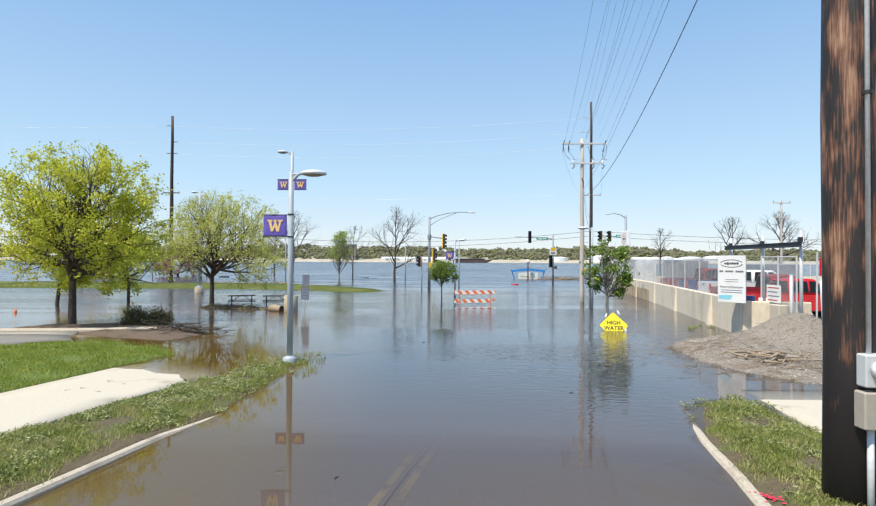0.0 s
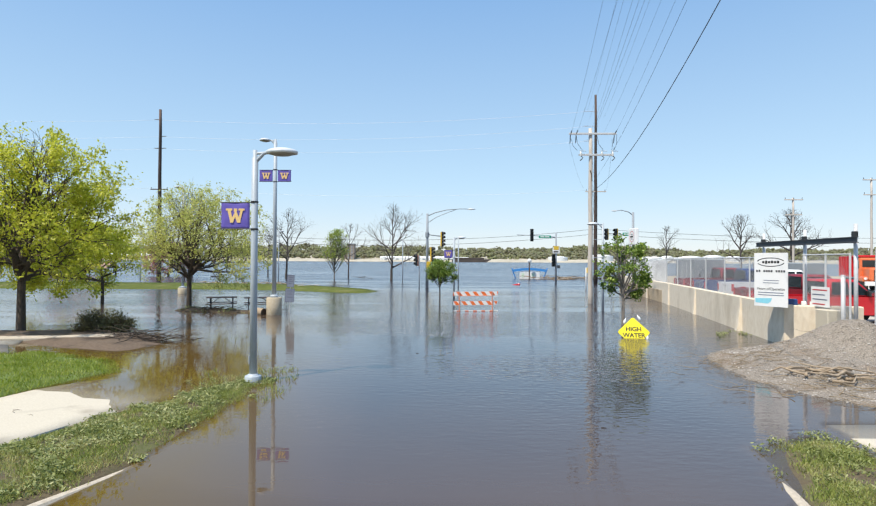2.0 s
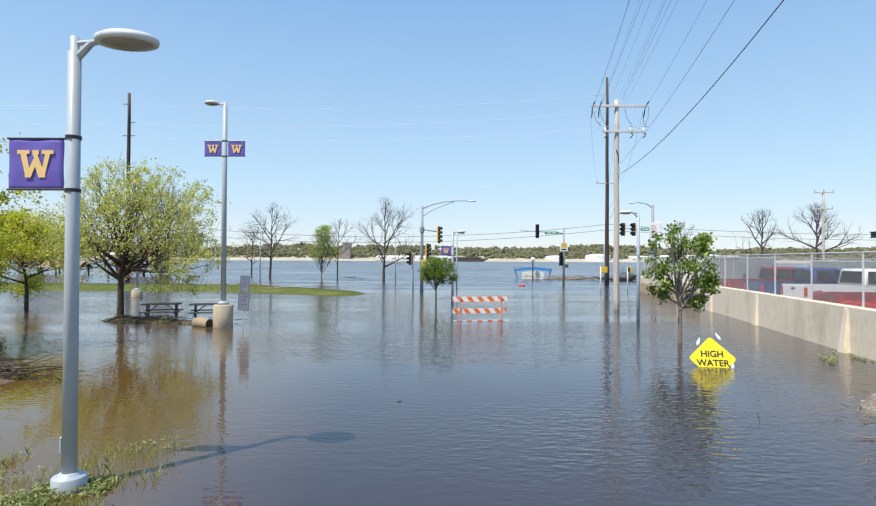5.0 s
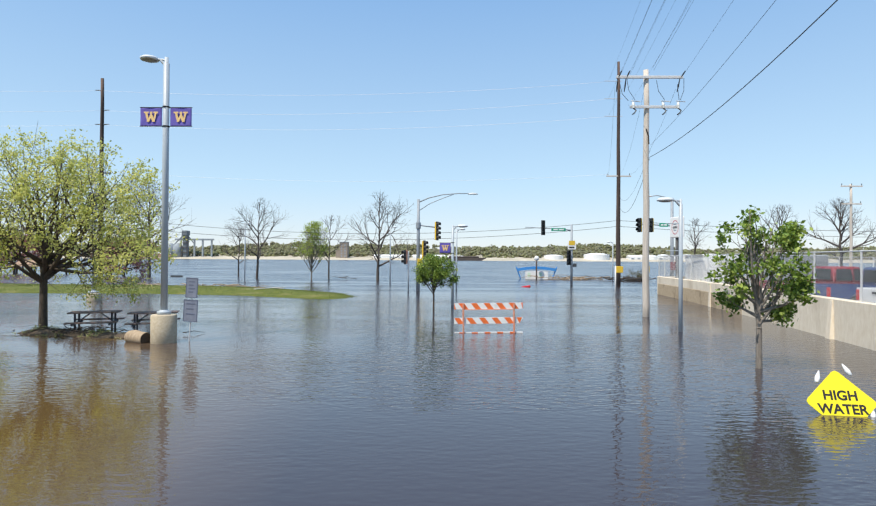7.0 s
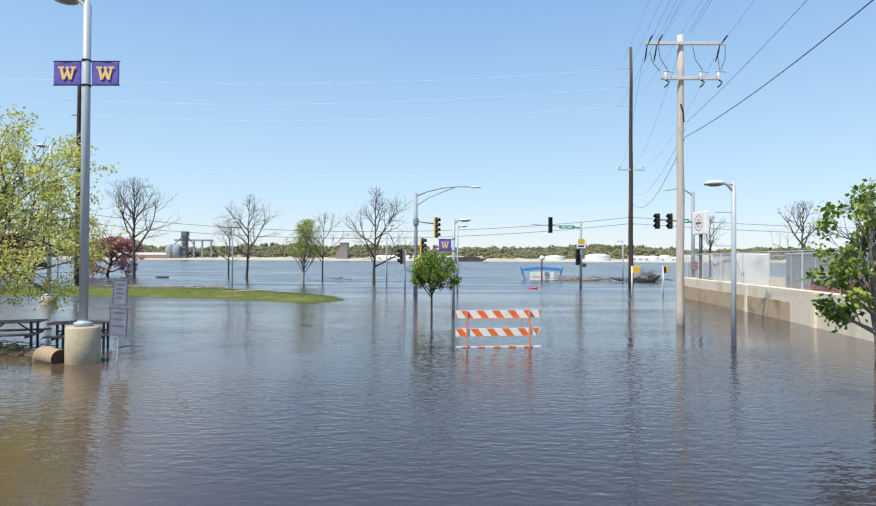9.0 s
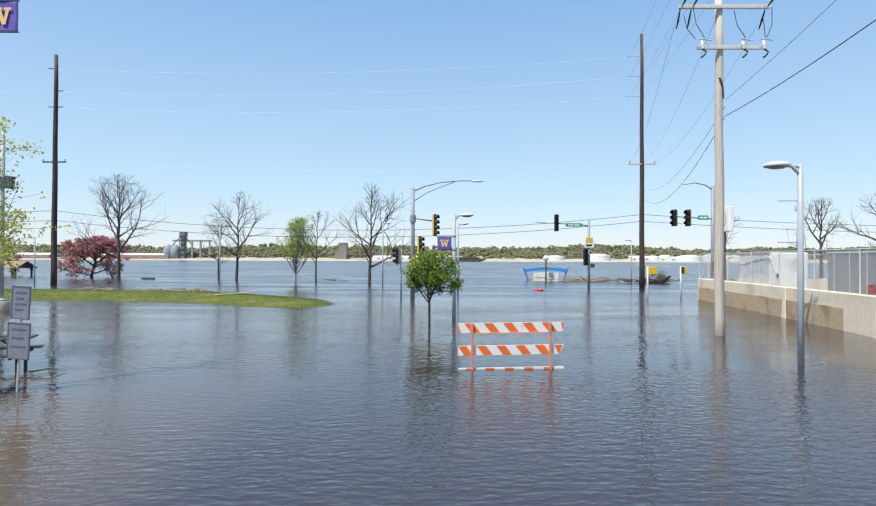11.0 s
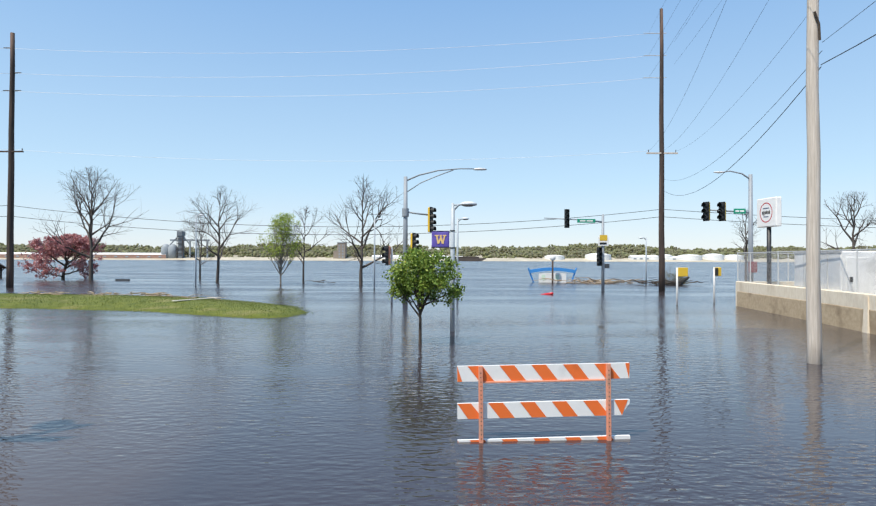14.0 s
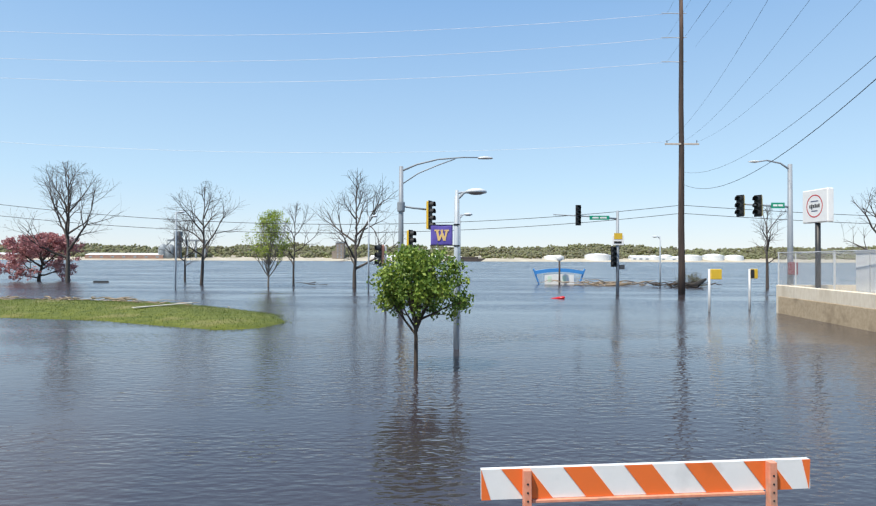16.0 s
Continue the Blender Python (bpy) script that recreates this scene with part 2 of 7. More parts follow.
M_GRAVEL = surface("gravel", (0.12, 0.098, 0.075), (0.42, 0.36, 0.29), scale=34, rough=0.95, bump=1.0, stain=(0.22, 0.155, 0.10), stain_scale=0.9, stain_at=0.54, dist=0.035)
M_YARD = surface("yard_hardstand", (0.42, 0.38, 0.32), (0.55, 0.51, 0.45), scale=8, rough=0.95, bump=0.2, stain=(0.33, 0.28, 0.22), stain_scale=0.4)
M_GRASS = leaf_mat("grass_blade", (0.22, 0.27, 0.05), (0.36, 0.40, 0.10), (0.60, 0.52, 0.27), 0.35)
M_BANK = leaf_mat("bank_blade", (0.09, 0.13, 0.02), (0.15, 0.19, 0.03), (0.22, 0.23, 0.06), 0.3)
M_LAWN = leaf_mat("lawn_blade", (0.20, 0.26, 0.025), (0.31, 0.38, 0.045), (0.50, 0.48, 0.14), 0.35)
M_WEED = leaf_mat("weed_leaf", (0.15, 0.175, 0.045), (0.29, 0.32, 0.10), (0.52, 0.50, 0.26), 0.3)
M_LEAF_LIME = leaf_mat("lime_leaf", (0.30, 0.35, 0.03), (0.58, 0.60, 0.05), (0.84, 0.78, 0.16), 0.55)
M_LEAF_OLIVE = leaf_mat("young_olive_leaf", (0.40, 0.44, 0.10), (0.60, 0.61, 0.17), (0.80, 0.76, 0.31), 0.6)
M_LEAF_DARK = leaf_mat("dark_green_leaf", (0.045, 0.09, 0.010), (0.145, 0.235, 0.025), (0.46, 0.53, 0.11), 0.24)
M_LEAF_FRESH = leaf_mat("fresh_green_leaf", (0.18, 0.27, 0.04), (0.36, 0.45, 0.06), (0.56, 0.60, 0.17), 0.5)
M_LEAF_PINK = leaf_mat("crabapple_blossom", (0.35, 0.125, 0.13), (0.47, 0.20, 0.20), (0.60, 0.36, 0.34), 0.3)
M_LEAF_BUSH = leaf_mat("bush_leaf", (0.075, 0.065, 0.026), (0.14, 0.115, 0.045), (0.20, 0.20, 0.065), 0.3)
M_BARK = surface("dark_bark", (0.045, 0.034, 0.026), (0.11, 0.085, 0.065), scale=22, rough=0.95, bump=0.5, squash=(1, 1, 0.25), dist=0.02)
M_BARK_GREY = surface("grey_bark", (0.14, 0.118, 0.098), (0.28, 0.245, 0.205), scale=22, rough=0.95, bump=0.4, squash=(1, 1, 0.25), dist=0.02)
M_BARK_BARE = surface("bare_twig_bark", (0.05, 0.041, 0.035), (0.12, 0.10, 0.086), scale=22, rough=0.95, bump=0.4, squash=(1, 1, 0.25), dist=0.02)
M_REED = surface("dry_reed", (0.20, 0.145, 0.085), (0.34, 0.26, 0.16), scale=18, rough=0.9, bump=0.2)
M_GUTTER = surface("gutter_concrete", (0.30, 0.27, 0.22), (0.40, 0.37, 0.31), scale=20, rough=0.9, bump=0.15, stain=(0.22, 0.19, 0.15), stain_scale=1.0)
M_LOT = surface("parking_asphalt", (0.17, 0.155, 0.135), (0.26, 0.24, 0.21), scale=30, rough=0.95, bump=0.25, stain=(0.30, 0.26, 0.2), stain_scale=0.5, stain_at=0.5)
M_DRIFT = surface("driftwood", (0.25, 0.18, 0.115), (0.42, 0.33, 0.23), scale=18, rough=0.9, bump=0.3, squash=(1, 1, 0.3))
M_TWIG = surface("wet_twigs", (0.035, 0.026, 0.02), (0.085, 0.062, 0.045), scale=18, rough=0.9, bump=0.3)
M_LOG_END = surface("log_end", (0.03, 0.022, 0.016), (0.07, 0.05, 0.035), scale=12, rough=0.9)
M_POLE_DARK = surface("creosoted_timber", (0.028, 0.021, 0.018), (0.075, 0.05, 0.04), scale=14, rough=0.85, bump=0.4, squash=(1.6, 1.6, 0.09), stain=(0.15, 0.09, 0.065), stain_scale=2.6, stain_at=0.52, dist=0.015)


def tarred_timber():
    """Creosoted timber: black and tarry, worn to red-brown wood in long ragged patches."""
    m, t, n, l, p = nodes_of("tarred_timber")
    co = n.new("ShaderNodeTexCoord")
    fine, patch = n.new("ShaderNodeMapping"), n.new("ShaderNodeMapping")
    fine.inputs["Scale"].default_value, patch.inputs["Scale"].default_value = (1.0, 1.0, 0.05), (1.0, 1.0, 0.34)
    g, w, k = n.new("ShaderNodeTexNoise"), n.new("ShaderNodeTexNoise"), n.new("ShaderNodeTexNoise")
    g.inputs["Scale"].default_value, g.inputs["Detail"].default_value = 55, 6
    w.inputs["Scale"].default_value, w.inputs["Detail"].default_value = 3.2, 4
    k.inputs["Scale"].default_value, k.inputs["Detail"].default_value = 70, 3
    l.new(co.outputs["Object"], fine.inputs["Vector"])
    l.new(co.outputs["Object"], patch.inputs["Vector"])
    l.new(fine.outputs[0], g.inputs["Vector"])
    l.new(patch.outputs[0], w.inputs["Vector"])
    l.new(co.outputs["Object"], k.inputs["Vector"])
    ma = n.new("ShaderNodeMath")
    ma.operation = "MULTIPLY_ADD"
    ma.inputs[1].default_value = 0.45
    l.new(g.outputs["Fac"], ma.inputs[0])
    l.new(w.outputs["Fac"], ma.inputs[2])
    r = n.new("ShaderNodeValToRGB")
    r.color_ramp.elements[0].position, r.color_ramp.elements[1].position = 0.74, 1.0
    zz, worn, sum_ = n.new("ShaderNodeSeparateXYZ"), n.new("ShaderNodeMapRange"), n.new("ShaderNodeMath")
    l.new(co.outputs["Object"], zz.inputs[0])
    worn.inputs["From Min"].default_value, worn.inputs["From Max"].default_value = 1.2, 2.6
    worn.inputs["To Min"].default_value, worn.inputs["To Max"].default_value = -0.16, 0.03
    l.new(zz.outputs["Z"], worn.inputs["Value"])
    l.new(ma.outputs[0], sum_.inputs[0])
    l.new(worn.outputs[0], sum_.inputs[1])
    r.color_ramp.elements[0].color, r.color_ramp.elements[1].color = (0.020, 0.016, 0.015, 1), (0.46, 0.27, 0.16, 1)
    e = r.color_ramp.elements.new(0.83)
    e.color = (0.15, 0.065, 0.036, 1)
    l.new(sum_.outputs[0], r.inputs[0])
    l.new(r.outputs[0], p.inputs["Base Color"])
    p.inputs["Roughness"].default_value = 0.62
    b1, b2 = n.new("ShaderNodeBump"), n.new("ShaderNodeBump")
    b1.inputs["Strength"].default_value, b1.inputs["Distance"].default_value = 0.5, 0.012
    b2.inputs["Strength"].default_value, b2.inputs["Distance"].default_value = 0.35, 0.006
    l.new(g.outputs["Fac"], b1.inputs["Height"])
    l.new(k.outputs["Fac"], b2.inputs["Height"])
    l.new(b1.outputs[0], b2.inputs["Normal"])
    l.new(b2.outputs[0], p.inputs["Normal"])
    return m


M_POLE_TAR = tarred_timber()
M_POLE_PALE = surface("weathered_timber", (0.42, 0.365, 0.305), (0.64, 0.575, 0.50), scale=22, rough=0.9, bump=0.4, squash=(1.6, 1.6, 0.06), stain=(0.28, 0.21, 0.16), stain_scale=1.2, stain_at=0.58)
M_STEEL = paint("grey_painted_steel", (0.42, 0.465, 0.50), rough=0.45, dirt=0.12)
M_SHELTER_ROOF = surface("brown_shingles", (0.24, 0.155, 0.10), (0.36, 0.25, 0.17), scale=9, rough=0.9, bump=0.3, squash=(0.6, 1, 1))
M_FAR_TOWER = surface("far_dark_panels", (0.12, 0.14, 0.155), (0.20, 0.225, 0.245), scale=0.3, rough=0.8, bump=0)
M_MAST = paint("grey_signal_mast", (0.27, 0.30, 0.33), rough=0.5, dirt=0.15)
M_GALV = surface("galvanised_steel", (0.52, 0.52, 0.51), (0.66, 0.66, 0.65), scale=14, rough=0.5, bump=0.03, metal=0.1)
M_WIRE_MESH = surface("galvanised_wire", (0.36, 0.36, 0.36), (0.50, 0.50, 0.50), scale=14, rough=0.5, bump=0, metal=0.2)
M_DARK = paint("black_enamel", (0.018, 0.018, 0.018), rough=0.5, dirt=0.1)
M_BEAM = paint("dark_steel_beam", (0.045, 0.052, 0.06), rough=0.55, dirt=0.2)
M_CABLE = paint("black_cable", (0.02, 0.02, 0.022), rough=0.6, dirt=0)
M_ALU_CABLE = surface("bare_conductor", (0.86, 0.87, 0.88), (0.92, 0.92, 0.92), rough=0.5, bump=0, metal=0.0)
M_GLASS_LAMP = paint("frosted_lens", (0.74, 0.73, 0.70), rough=0.3, dirt=0.1)
M_HOUSING = paint("pale_grey_lamp_housing", (0.62, 0.65, 0.67), rough=0.45, dirt=0.1)
# lens colour darkened to carry the shade on the lamp's underside
M_LENS = paint("shaded_lamp_lens", (0.30, 0.30, 0.29), rough=0.35, dirt=0.1)
M_PURPLE = paint("purple_vinyl", (0.13, 0.095, 0.42), rough=0.6, dirt=0.06)
M_GOLD = paint("gold_print", (0.84, 0.56, 0.22), rough=0.6, dirt=0.05)
M_YELLOW = paint("yellow_sheeting", (0.86, 0.70, 0.01), rough=0.5, dirt=0.03)
M_SIGNAL_YELLOW = paint("signal_yellow", (0.72, 0.46, 0.03), rough=0.45, dirt=0.1)
M_LETTER = paint("black_print", (0.015, 0.015, 0.015), rough=0.6, dirt=0)
M_WHITE = paint("white_sheeting", (0.82, 0.81, 0.78), rough=0.5, dirt=0.05)
M_ORANGE = paint("orange_sheeting", (0.85, 0.17, 0.03), rough=0.5, dirt=0.05)
M_ORANGE_POST = surface("orange_steel_tube", (0.68, 0.24, 0.14), (0.76, 0.34, 0.22), scale=30, rough=0.6, bump=0.1, stain=(0.45, 0.28, 0.20), stain_scale=6)
M_GREEN_SIGN = paint("green_sheeting", (0.0, 0.27, 0.16), rough=0.5, dirt=0.04)
M_BLUE = paint("blue_enamel", (0.05, 0.27, 0.66), rough=0.4, dirt=0.1)
M_RED = paint("red_car_paint", (0.52, 0.012, 0.02), rough=0.2, dirt=0.06)
M_RED_ORANGE = paint("orange_red_truck_paint", (0.72, 0.16, 0.05), rough=0.3, dirt=0.12)
M_BLUE_CAR = paint("dark_blue_car_paint", (0.018, 0.055, 0.19), rough=0.2, dirt=0.06)
M_WHITE_CAR = paint("white_car_paint", (0.74, 0.74, 0.73), rough=0.25, dirt=0.06)
M_MAROON = paint("maroon_car_paint", (0.24, 0.02, 0.03), rough=0.25, dirt=0.08)
M_TRAILER = surface("trailer_panel", (0.80, 0.80, 0.78), (0.86, 0.86, 0.84), scale=3, rough=0.4, bump=0.05, stain=(0.55, 0.55, 0.53), stain_scale=0.8)
M_GREY_PANEL = surface("grey_panel", (0.20, 0.22, 0.23), (0.28, 0.30, 0.31), scale=3, rough=0.5, bump=0.05)
M_TYRE = surface("tyre_rubber", (0.018, 0.018, 0.018), (0.035, 0.033, 0.03), scale=30, rough=0.9, bump=0.2)
M_CHROME = surface("chrome", (0.62, 0.62, 0.62), (0.72, 0.72, 0.72), rough=0.2, bump=0, metal=0.9)
M_CARGLASS = paint("tinted_glass", (0.02, 0.028, 0.03), rough=0.06, dirt=0)
M_TAIL = paint("red_lens", (0.55, 0.015, 0.02), rough=0.2, dirt=0)
M_LINE = surface("worn_yellow_line", (0.58, 0.42, 0.17), (0.70, 0.55, 0.28), scale=40, rough=0.8, bump=0.05, stain=(0.24, 0.21, 0.17), stain_scale=3, stain_at=0.5)
M_RED_DAB = paint("red_marking_paint", (0.75, 0.03, 0.08), rough=0.8, dirt=0.1)
M_TABLE = surface("brown_table_board", (0.11, 0.075, 0.066), (0.20, 0.145, 0.125), scale=10, rough=0.8, bump=0.1, squash=(1, 6, 1), vary=0.2)
M_TABLE_LEG = paint("dark_blue_grey_paint", (0.035, 0.04, 0.06), rough=0.6, dirt=0.15)
M_SIGN_GREY = surface("sign_back_grey", (0.17, 0.19, 0.25), (0.23, 0.25, 0.31), scale=6, rough=0.5, bump=0.02)
M_PRINT = paint("blue_grey_print", (0.12, 0.14, 0.20), rough=0.6, dirt=0)
M_BOX_GREY = paint("grey_meter_enamel", (0.55, 0.57, 0.56), rough=0.45, dirt=0.1)
M_BOX_TAN = paint("tan_meter_enamel", (0.42, 0.37, 0.30), rough=0.5, dirt=0.15)
M_FOAM = paint("white_plastic", (0.80, 0.80, 0.78), rough=0.5, dirt=0.05)
M_MAP = paint("pale_green_print", (0.62, 0.76, 0.60), rough=0.6, dirt=0.05)
M_CYAN = paint("cyan_print", (0.25, 0.62, 0.72), rough=0.5, dirt=0.05)
# distance haze is put into these pale, low-contrast leaf colours
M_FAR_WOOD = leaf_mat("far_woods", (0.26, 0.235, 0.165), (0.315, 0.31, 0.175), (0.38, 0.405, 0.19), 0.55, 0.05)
M_FAR_BANK = surface("far_bank", (0.36, 0.32, 0.24), (0.50, 0.45, 0.35), scale=0.05, rough=1, bump=0)
M_FAR_HILL = surface("far_hill_woods", (0.075, 0.085, 0.055), (0.12, 0.125, 0.075), scale=0.06, rough=1, bump=0.5, dist=4)
M_FAR_WHITE = surface("far_white_steel", (0.72, 0.72, 0.70), (0.80, 0.80, 0.78), scale=0.2, rough=0.6, bump=0)
M_FAR_BRICK = surface("far_brick", (0.28, 0.17, 0.13), (0.36, 0.23, 0.18), scale=0.3, rough=0.9, bump=0)
M_PLANK_PALE = surface("bleached_plank", (0.50, 0.45, 0.38), (0.68, 0.63, 0.55), scale=9, rough=0.85, bump=0.3, squash=(0.3, 1.6, 1.6))
M_FAR_TAN = surface("far_tan_render", (0.25, 0.205, 0.165), (0.33, 0.275, 0.225), scale=0.25, rough=0.9, bump=0)
M_FAR_GREY = surface("far_grey_steel", (0.22, 0.25, 0.27), (0.32, 0.35, 0.37), scale=0.2, rough=0.7, bump=0)
M_FAR_DARK = surface("far_barge_steel", (0.06, 0.05, 0.045), (0.11, 0.085, 0.07), scale=0.2, rough=0.8, bump=0)


# ---- building helpers ----
def mesh_of(bm, name, smooth=False):
    me = bpy.data.meshes.new(name)
    bmesh.ops.recalc_face_normals(bm, faces=bm.faces)
    bm.to_mesh(me)
    bm.free()
    if smooth:
        for f in me.polygons:
            f.use_smooth = True
    return me


def part(name, bm, material, parent=None, label="", smooth=False, kind=""):
    """Links a bmesh (or a mesh) as ONE object under a thing or a part."""
    me = bm if isinstance(bm, bpy.types.Mesh) else mesh_of(bm, name, smooth)
    if not me.materials:
        me.materials.append(material)
    ob = new(name, me)
    ob.parent = parent
    return tagged(ob, label=label, kind=kind)


def thing(name, label, category, m=None, group="", kind=""):
    ob = new(name)
    ob.empty_display_size = 0.2
    ob.matrix_basis = m or Matrix()
    return tagged(ob, label, category, group, kind)


def box(bm, lo, hi, m=None, bevel=0.0):
    c = [(a + b) / 2 for a, b in zip(lo, hi)]
    s = [abs(b - a) for a, b in zip(lo, hi)]
    r = bmesh.ops.create_cube(bm, size=1, matrix=(m or Matrix()) @ Matrix.Translation(c) @ Matrix.Diagonal((*s, 1)))
    if bevel:
        es = {e for v in r["verts"] for e in v.link_edges}
        bmesh.ops.bevel(bm, geom=list(es), offset=bevel, segments=1, affect="EDGES")
    return bm


def tube(bm, pts, radii, n=8, caps=True):
    """A round tube through pts; radii is a number or one for each point."""
    pts = [Vector(p) for p in pts]
    if not hasattr(radii, "__len__"):
        radii = [radii] * len(pts)
    rings, side = [], None
    for i, p in enumerate(pts):
        d = (pts[min(i + 1, len(pts) - 1)] - pts[max(i - 1, 0)]).normalized()
        if side is None:
            side = d.orthogonal().normalized()
        side = (side - d * side.dot(d)).normalized()
        up = d.cross(side)
        rings.append([bm.verts.new(p + radii[i] * (math.cos(2 * math.pi * k / n) * side + math.sin(2 * math.pi * k / n) * up)) for k in range(n)])
    for a, b in zip(rings, rings[1:]):
        for k in range(n):
            bm.faces.new((a[k], a[(k + 1) % n], b[(k + 1) % n], b[k]))
    if caps:
        bm.faces.new(rings[0][::-1])
        bm.faces.new(rings[-1])
    return bm


def lathe(bm, profile, n=20, m=None):
    """Turns a profile of (radius, z) round the z axis."""
    m = m or Matrix()
    rings = [[bm.verts.new(m @ Vector((r * math.cos(2 * math.pi * k / n), r * math.sin(2 * math.pi * k / n), z))) for k in range(n)] for r, z in profile]
    for a, b in zip(rings, rings[1:]):
        for k in range(n):
            bm.faces.new((a[k], a[(k + 1) % n], b[(k + 1) % n], b[k]))
    bm.faces.new(rings[0][::-1])
    bm.faces.new(rings[-1])
    return bm


def plate(bm, outline, t, m=None):
    """A flat plate: an outline in the local x-z plane with thickness t along y."""
    m = m or Matrix()
    a = [bm.verts.new(m @ Vector((x, -t / 2, z))) for x, z in outline]
    b = [bm.verts.new(m @ Vector((x, t / 2, z))) for x, z in outline]
    bm.faces.new(a)
    bm.faces.new(b[::-1])
    for i in range(len(a)):
        j = (i + 1) % len(a)
        bm.faces.new((a[i], b[i], b[j], a[j]))
    return bm


def B():
    return bmesh.new()


def lettering(text, size, name, material, parent, m, label="", bold=0.0):
    """Raised lettering in the x-z plane, facing -y."""
    cu = bpy.data.curves.new(name, "FONT")
    cu.body, cu.size, cu.align_x, cu.align_y, cu.extrude = text, size, "CENTER", "CENTER", 0.002
    cu.offset = bold
    tmp = bpy.data.objects.new("tmp", cu)
    scene.collection.objects.link(tmp)
    me = bpy.data.meshes.new_from_object(tmp.evaluated_get(bpy.context.evaluated_depsgraph_get()))
    bpy.data.objects.remove(tmp)
    me.materials.clear()
    me.materials.append(material)
    ob = new(name, me)
    ob.parent = parent
    ob.matrix_basis = m @ pose(0, 0, 0, 90, 0, 0)
    return tagged(ob, label=label)


def arrays_mesh(name, verts, faces, material, smooth=False):
    """A mesh from numpy arrays, all faces with the same number of corners."""
    me = bpy.data.meshes.new(name)
    verts, faces = np.asarray(verts, np.float32), np.asarray(faces, np.int32)
    k = faces.shape[1]
    me.vertices.add(len(verts))
    me.vertices.foreach_set("co", verts.ravel())
    me.loops.add(faces.size)
    me.loops.foreach_set("vertex_index", faces.ravel())
    me.polygons.add(len(faces))
    me.polygons.foreach_set("loop_start", np.arange(len(faces), dtype=np.int32) * k)
    me.polygons.foreach_set("loop_total", np.full(len(faces), k, np.int32))
    if smooth:
        me.polygons.foreach_set("use_smooth", np.ones(len(faces), bool))
    me.update(calc_edges=True)
    me.validate()
    me.materials.append(material)
    return me


def leaves_mesh(name, centres, size, material, rng, flat=0.0, aspect=0.6):
    """Small pointed leaves (folded diamonds) at the centres, turned at random."""
    n = len(centres)
    a = rng.normal(size=(n, 3))
    a[:, 2] *= 1 - flat
    a /= np.linalg.norm(a, axis=1)[:, None]
    b = rng.normal(size=(n, 3))
    b[:, 2] *= 1 - flat
    b -= a * (a * b).sum(1)[:, None]
    b /= np.linalg.norm(b, axis=1)[:, None]
    s = size * rng.uniform(0.6, 1.35, (n, 1))
    nrm = np.cross(a, b)
    v = np.stack([centres - a * s, centres + b * s * aspect + nrm * s * 0.15, centres + a * s, centres - b * s * aspect + nrm * s * 0.15], 1)
    return arrays_mesh(name, v.reshape(-1, 3), np.arange(4 * n).reshape(n, 4), material)


def segments_mesh(name, a, b, ra, rb, sides, material):
    """Tapered segments from a to b, one after another."""
    a, b = np.asarray(a), np.asarray(b)
    d = b - a
    d = d / (np.linalg.norm(d, axis=1)[:, None] + 1e-9)
    ref = np.where(np.abs(d[:, 2:3]) > 0.9, np.array([[1.0, 0, 0]]), np.array([[0, 0, 1.0]]))
    s = np.cross(d, ref)
    s /= np.linalg.norm(s, axis=1)[:, None]
    u = np.cross(s, d)
    ang = np.arange(sides) * 2 * np.pi / sides
    ring = np.cos(ang)[None, :, None] * s[:, None] + np.sin(ang)[None, :, None] * u[:, None]
    va = a[:, None] + ring * np.asarray(ra)[:, None, None]
    vb = b[:, None] + ring * np.asarray(rb)[:, None, None]
    v = np.concatenate([va, vb], 1).reshape(-1, 3)
    base = (np.arange(len(a)) * 2 * sides)[:, None, None]
    k = np.arange(sides)
    q = np.stack([k, (k + 1) % sides, sides + (k + 1) % sides, sides + k], 1)[None]
    return arrays_mesh(name, v, (base + q).reshape(-1, 4), material, smooth=True)


def way_out(p, d, env):
    """How far it is from p along d to the outline of the crown, an ellipsoid."""
    c, r = np.array(env[:3]), np.array(env[3:])
    q, e = (p - c) / r, d / r
    A, Bq, C = e @ e, q @ e, q @ q - 1
    disc = Bq * Bq - A * C
    if disc <= 0:
        return 0.0
    t = (-Bq + math.sqrt(disc)) / A
    way = q + e * t
    return t * (1 + 0.26 * noise.noise(Vector(way * 1.9) + Vector((env[2] * 5.1, env[3] * 3.3, 0))))


